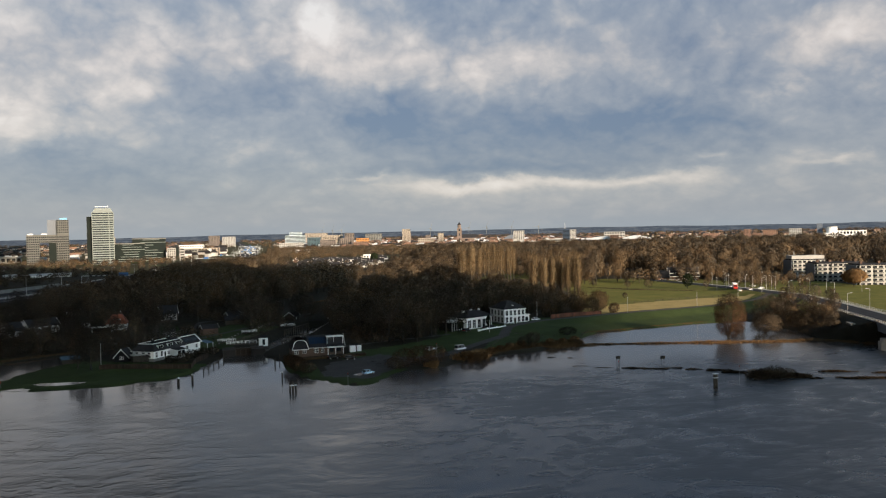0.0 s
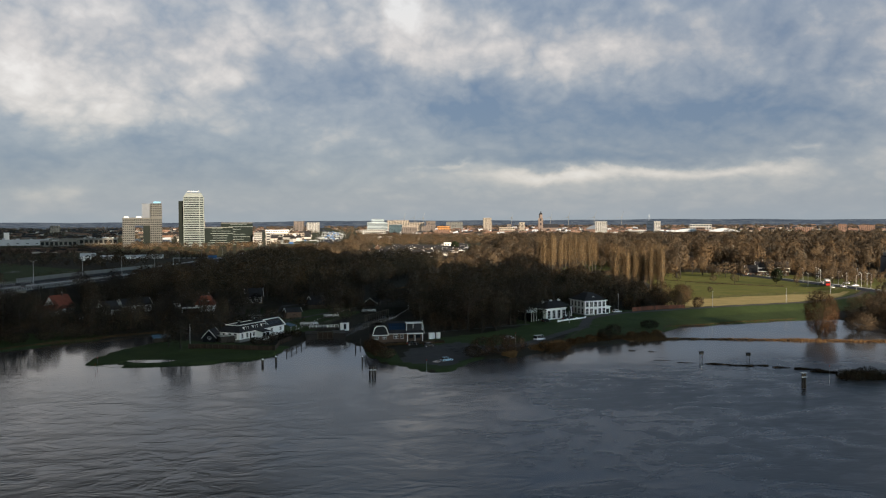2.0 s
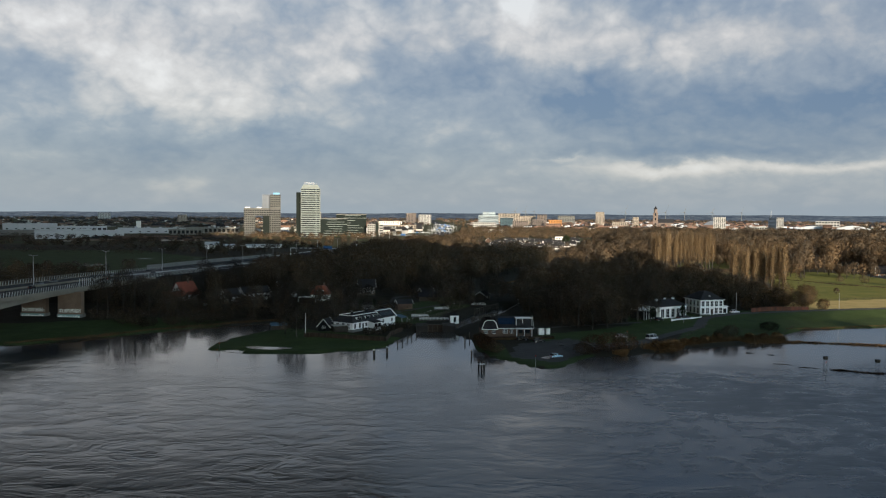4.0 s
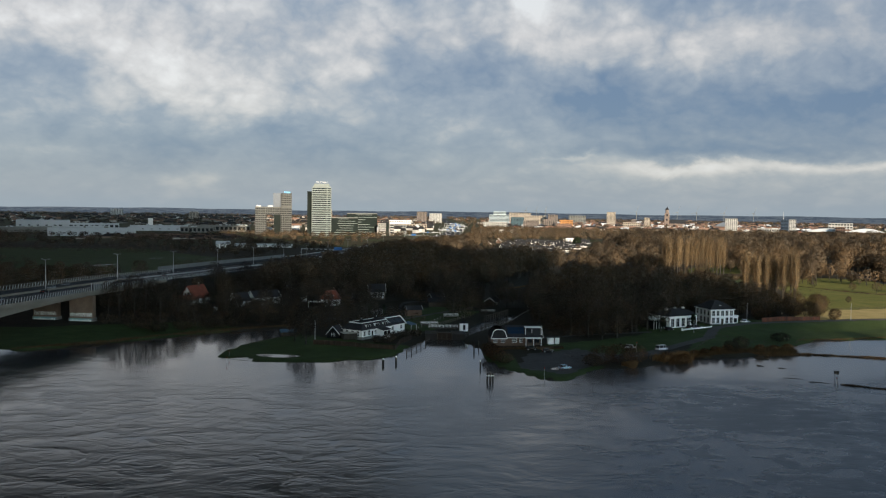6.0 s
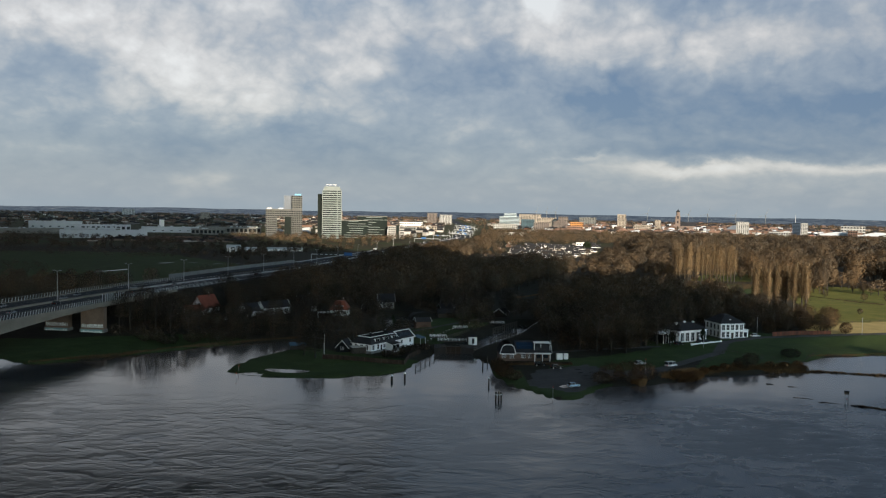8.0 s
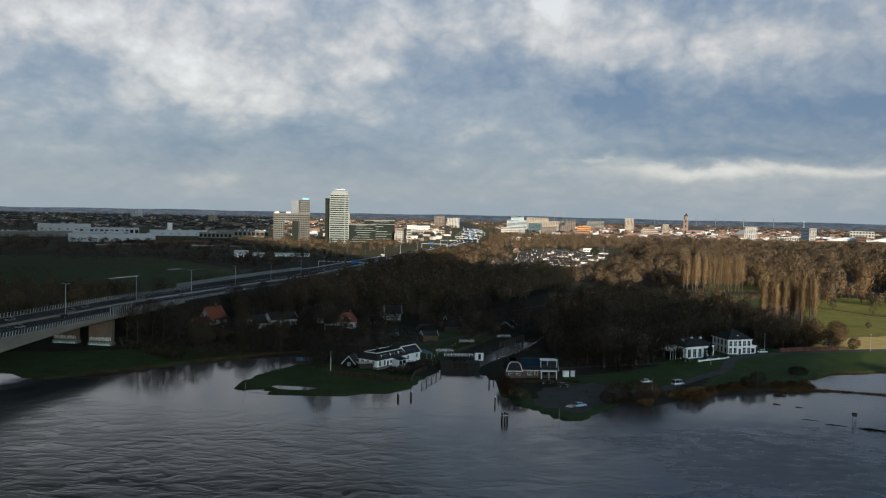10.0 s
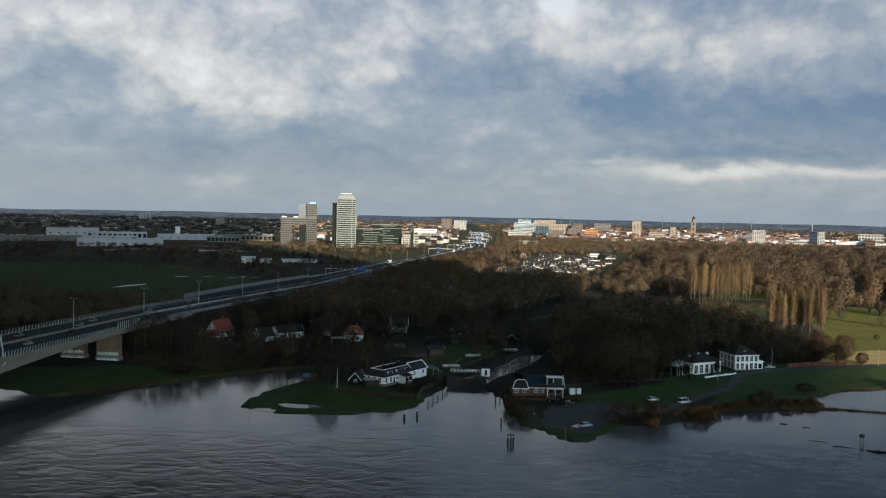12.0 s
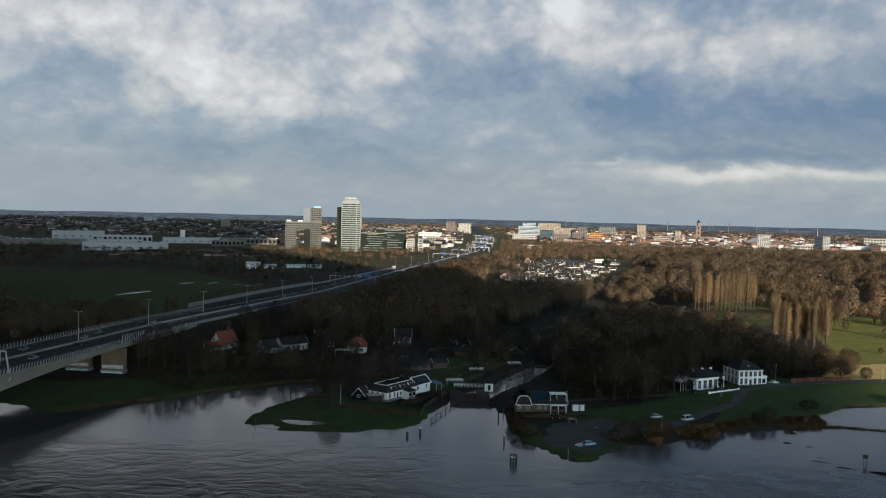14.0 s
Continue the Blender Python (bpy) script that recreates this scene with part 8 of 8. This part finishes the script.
def rail_fence(line, step, tall, label, material=TIMBER, top=None, rails=(0.55, 1.0)):
    ob = thing("rail_fence", pose(0, 0, 0), label, "fence")
    for a, b in zip(line, line[1:]):
        d = math.hypot(b[0] - a[0], b[1] - a[1])
        n = max(1, round(d / step))
        pts = [(a[0] + (b[0] - a[0]) * i / n, a[1] + (b[1] - a[1]) * i / n) for i in range(n + 1)]
        zs = [level(x, y) for x, y in pts]
        for (x, y), z in zip(pts[:-1], zs):
            o = part("post", Shape().box(x - 0.09, x + 0.09, y - 0.09, y + 0.09, z - 0.3, z + tall), material, ob)
            if top:
                part("cap", Shape().box(x - 0.11, x + 0.11, y - 0.11, y + 0.11, z + tall, z + tall + 0.22), top, o)
        for r in rails:
            s = Shape()
            for (p, z), (q, w) in zip(zip(pts, zs), zip(pts[1:], zs[1:])):
                s.rod((*p, z + r), (*q, w + r), 0.045, 0.045, 4)
            part("rail", s, material, ob)


rail_fence([(204, 428), (240, 440), (262, 446), (300, 452), (332, 462)], 6, 1.2, "post and wire fence round the pasture")
rail_fence([(258, 548), (300, 512), (330, 482)], 7, 1.2, "post and rail fence across the meadow")
rail_fence([(31, 352), (46, 376), (58, 410), (62, 440)], 4, 1.1, "dark rail with white-topped posts along the lock chamber", TIMBER, TRIM)
rail_fence([(4, 356), (14, 384), (28, 412)], 4, 1.1, "dark rail with white-topped posts beside the canal", TIMBER, TRIM)
rail_fence([(100, 300), (126, 341), (150, 325), (166, 345)], 5, 1.0, "low timber rail along the footpath")
for x, y, h in ((150.5, 369.5, 8.5), (204, 381, 7.5), (250, 391, 7.5), (119, 347, 5)):
    ob = thing("utility_pole", pose(x, y, level(x, y)), "grey pole beside the dike road", "pole")
    part("pole", Shape().rod((0, 0, -0.3), (0, 0, h), 0.10, 0.07, 8), STEEL, ob)
    part("cap", Shape().rod((0, 0, h), (0, 0, h + 0.2), 0.2, 0.12, 8), PALE_STEEL, ob)
for i in range(9):
    x, y = 66 + rng.uniform(-9, 7), 293 + rng.uniform(-6, 8)
    s = Shape()
    n, rx, ry = 14, rng.uniform(0.8, 2.2), rng.uniform(0.35, 0.8)
    s.add([(rx * math.cos(6.283 * i / n) * rng.uniform(0.75, 1.1), ry * math.sin(6.283 * i / n) * rng.uniform(0.75, 1.1), 0) for i in range(n)], [tuple(range(n))])
    single("puddle", s, WATER, "shallow puddle on the flooded car park", "puddle", pose(x, y, level(x, y) + 0.05, 0, 0, rng.uniform(0, 30)), "puddles", "structure")
for x, y, rx, ry, a in ((-252, 706, 2.2, 17, -25), (-258, 690, 0.9, 8, -25), (-240, 806, 2, 8, -40), (-217, 812, 1.4, 6, -40), (-192, 806, 1.2, 6, -50), (-172, 812, 1.2, 5, -50)):
    s = Shape().add([(rx * math.cos(6.283 * i / 16) * (1 + 0.2 * math.sin(5 * i)), ry * math.sin(6.283 * i / 16), 0) for i in range(16)], [tuple(range(16))])
    single("puddle", s, WATER, "long strip of standing water in the meadow", "puddle", pose(x, y, level(x, y) + 0.12, 0, 0, a), "puddles", "structure")


def timber_pier(a, b, tall, label):
    """Dark posts with beams and diagonal braces beside the lock water."""
    ob = thing("timber_pier", pose(0, 0, 0), label, "pier")
    d = math.hypot(b[0] - a[0], b[1] - a[1])
    n = round(d / 2.6)
    pts = [(a[0] + (b[0] - a[0]) * i / n, a[1] + (b[1] - a[1]) * i / n) for i in range(n + 1)]
    for i, (x, y) in enumerate(pts):
        part("post", Shape().box(x - 0.2, x + 0.2, y - 0.2, y + 0.2, -1.5, tall), TIMBER, ob)
        if i % 2 == 0 and i < n:
            part("brace", Shape().rod((x, y, 0.2), (*pts[i + 1], tall - 0.3), 0.13, 0.13, 4), TIMBER, ob)
    for z in (tall - 0.15, tall - 1.1):
        part("beam", Shape().rod((*a, z), (*b, z), 0.17, 0.17, 4), TIMBER, ob)


timber_pier((12.7, 366), (25.6, 391), 3.2, "dark timber pier along the lock chamber")
timber_pier((35, 392), (49, 418), 3.0, "dark timber pier beyond the inner lock gate")
timber_pier((30.6, 357), (44.4, 378), 3.2, "dark timber jetty with diagonal braces beside the lock")
reeds("canal_reeds", "pale tan reeds along the far canal bank", 2600, band([(54, 524), (84, 566), (117, 614)], 1.8), 0.6, 1.3, REED, 61)
reeds("meadow_hedge", "dark low hedge across the meadow", 3000, band([(250, 600), (270, 579), (287, 537), (318, 500)], 1.4), 0.5, 1.2, SEDGE, 62)
reeds("dike_brush", "brown weeds at the foot of the dike", 2500, band([(160, 340), (196, 350), (232, 356)], 2.0), 0.2, 0.6, BROWN_REED, 63)
for i, (x, y) in enumerate(((-7, 428), (-13, 404), (-24, 412))):
    lone_tree("conifer", 290 + i, x - 6, y, 4.5, 0.9, 12, 400, "poplar", EVERGREEN, "small dark conifer beside the old harbour", 1.2)
for i, (x, y, tall) in enumerate(((276, 566, 7), (292, 545, 6), (300, 530, 8), (250, 470, 4))):
    lone_tree("field_tree", 300 + i, x, y, tall, tall * 0.42, 9, 420, "round", TWIGS, "small bare tree in the meadow", 1.2)

# ---- vehicles ----
def car(name, paint, label, long=4.3, wide=1.8, tall=1.5, van=False):
    ob = thing(name, pose(0, 0, -500), label, "van" if van else "car", "parked cars")
    L, W, H = long / 2, wide / 2, tall
    lower = [(-L, 0.35), (-L + 0.15, 0.25), (L - 0.15, 0.25), (L, 0.45), (L - 0.05, 0.72), (L - 1.0 if not van else L - 0.5, 0.88), (-L + 0.1, 0.92), (-L, 0.75)]
    n = len(lower)
    part("body", Shape().add([(x, -W, z) for x, z in lower] + [(x, W, z) for x, z in lower], [tuple(range(n))[::-1], tuple(range(n, 2 * n))] + [(i, (i + 1) % n, n + (i + 1) % n, n + i) for i in range(n)]), paint, ob, bevel=0.06)
    front = L - 0.55 if van else L - 1.15
    top = [(-L + 0.12, 0.9), (front, 0.88), (front - 0.65, H - 0.06), (-L + (0.25 if van else 0.75), H - 0.06)]
    part("glasshouse", Shape().add([(x, -W + 0.06, z) for x, z in top[:2]] + [(x, -W + 0.2, z) for x, z in top[2:]] + [(x, W - 0.06, z) for x, z in top[:2]] + [(x, W - 0.2, z) for x, z in top[2:]],
                                   [(3, 2, 1, 0), (4, 5, 6, 7), (0, 1, 5, 4), (1, 2, 6, 5), (2, 3, 7, 6), (3, 0, 4, 7)]), GLASS, ob)
    part("roof", Shape().box(top[3][0] - 0.02, top[2][0] + 0.03, -W + 0.18, W - 0.18, H - 0.06, H), paint, ob, bevel=0.03)
    s = Shape()
    for x in (top[3][0] + 0.1, 0.0, top[2][0] - 0.05):
        for y in (-1, 1):
            s.box(x - 0.05, x + 0.05, y * (W - 0.1) - 0.05, y * (W - 0.1) + 0.05, 0.88, H - 0.05)
    part("window_frame", s, paint, ob)
    for x in (-L + 0.8, L - 0.85):
        for y in (-W + 0.02, W - 0.02):
            wheel = part("wheel", Shape().rod((x, y - 0.1, 0.32), (x, y + 0.1, 0.32), 0.32, 0.32, 12), RUBBER, ob)
            part("rim", Shape().rod((x, y - 0.115, 0.32), (x, y + 0.115, 0.32), 0.19, 0.19, 10), STEEL, wheel)
    for y in (-W + 0.3, W - 0.3):
        part("headlight", Shape().box(L - 0.12, L + 0.01, y - 0.18, y + 0.18, 0.55, 0.7), PALE_STEEL, ob)
        part("tail_light", Shape().box(-L - 0.01, -L + 0.06, y - 0.12, y + 0.12, 0.6, 0.85), CAR_RED, ob)
    return ob


def parked(pattern, rows):
    strew(pattern, [pose(x, y, level(x, y) + 0.02 if z is None else z, 0, 0, a) for x, y, z, a in rows])


parked(car("hatchback", CAR_BLUE, "pale blue hatchback parked on the flooded car park"), [(51.8, 276.6, None, 25)])
parked(car("estate_car", CAR_BLACK, "black car parked before the lock house"), [(50.3, 302.4, None, 5), (45.0, 308, None, 5), (110, 351.5, None, 30), (120.5, 355.2, None, 25), (123.4, 356.8, None, 25)])
parked(car("white_van", CAR_WHITE, "white van parked on the grass track", 4.9, 1.9, 2.0, True), [(94.3, 310, None, 30)])
parked(car("white_car", CAR_WHITE, "white car parked beside the track"), [(82.9, 311, None, 20), (151, 372.5, None, 15), (-58, 447, None, 30), (-88, 418, None, 40), (-115, 418, None, 20)])
lanes = [(100, 5.3), (126, -4.4), (140, 9), (158, -8), (175, 5.3), (196, -4.4), (214, -8), (236, 9), (262, -4.4), (290, 5.3), (310, -8), (345, 9), (372, -4.4), (410, 5.3), (452, -4.4), (500, 9), (540, -8), (575, 5.3), (590, -4.4), (610, 9)]


def in_lane(rows):
    out = []
    for s, off in rows:
        x, y, z, a = on_line(MOTORWAY, s)
        out.append((x + math.sin(radians(a)) * off, y - math.cos(radians(a)) * off, z + 0.13, a + (0 if off > 0 else 180)))
    return out


parked(car("grey_car", CAR_GREY, "dark grey car on the motorway"), in_lane(lanes[0::3]))
parked(car("black_car", CAR_BLACK, "black car on the motorway"), in_lane(lanes[1::3]))
parked(car("silver_car", car_paint("dull_silver_paint", (0.20, 0.22, 0.24)), "silver car on the motorway"), in_lane(lanes[2::3]))
parked(car("white_van", CAR_WHITE, "white van far off on the motorway", 5.4, 2.0, 2.3, True), in_lane([(1150 + 37 * i + 11 * (i % 3), (-11.6, 5.3, -4.4, 9, -8)[i % 5]) for i in range(20)]))
parked(car("red_car", CAR_RED, "red car on the motorway"), in_lane([(108, 9)]))
parked(car("silver_car", CAR_WHITE, "white car waiting at the road junction"), [(331, 468, level(331, 468) + 0.15, 60), (339, 470, level(339, 470) + 0.15, 75), (300, 366, 7.5, 65), (346, 500, level(346, 500) + 0.15, 80), (364, 492, level(364, 492) + 0.1, 170), (372, 512, level(372, 512) + 0.1, 120)])


def lorry(paint, label):
    ob = thing("lorry", pose(0, 0, -500), label, "lorry")
    part("trailer", Shape().box(-6.2, 5.0, -1.25, 1.25, 1.1, 3.9), CAR_WHITE, ob, bevel=0.05)
    part("cab", Shape().across([(-1.25, 0.6), (1.25, 0.6), (1.25, 3.2), (-1.25, 3.2)], 5.3, 7.4), paint, ob, "coloured driver's cab", 0.08)
    part("windscreen", Shape().box(7.38, 7.45, -1.1, 1.1, 1.9, 2.9), GLASS, ob)
    part("chassis", Shape().box(-6.0, 7.2, -0.9, 0.9, 0.6, 1.1), RUBBER, ob)
    for x in (-5.0, -3.7, 3.2, 6.4):
        for y in (-1.1, 1.1):
            part("wheel", Shape().rod((x, y - 0.15, 0.5), (x, y + 0.15, 0.5), 0.5, 0.5, 12), RUBBER, ob)
    return ob


strew(lorry(CAR_RED, "lorry with a red cab at the road junction"), [pose(338, 484, level(338, 484) + 0.15, 0, 0, -120)])
strew(lorry(CAR_GREY, "lorry with a grey cab on the motorway"), [pose(x, y, z, 0, 0, a) for x, y, z, a in in_lane([(790, 12.9), (850, -11.6)])])
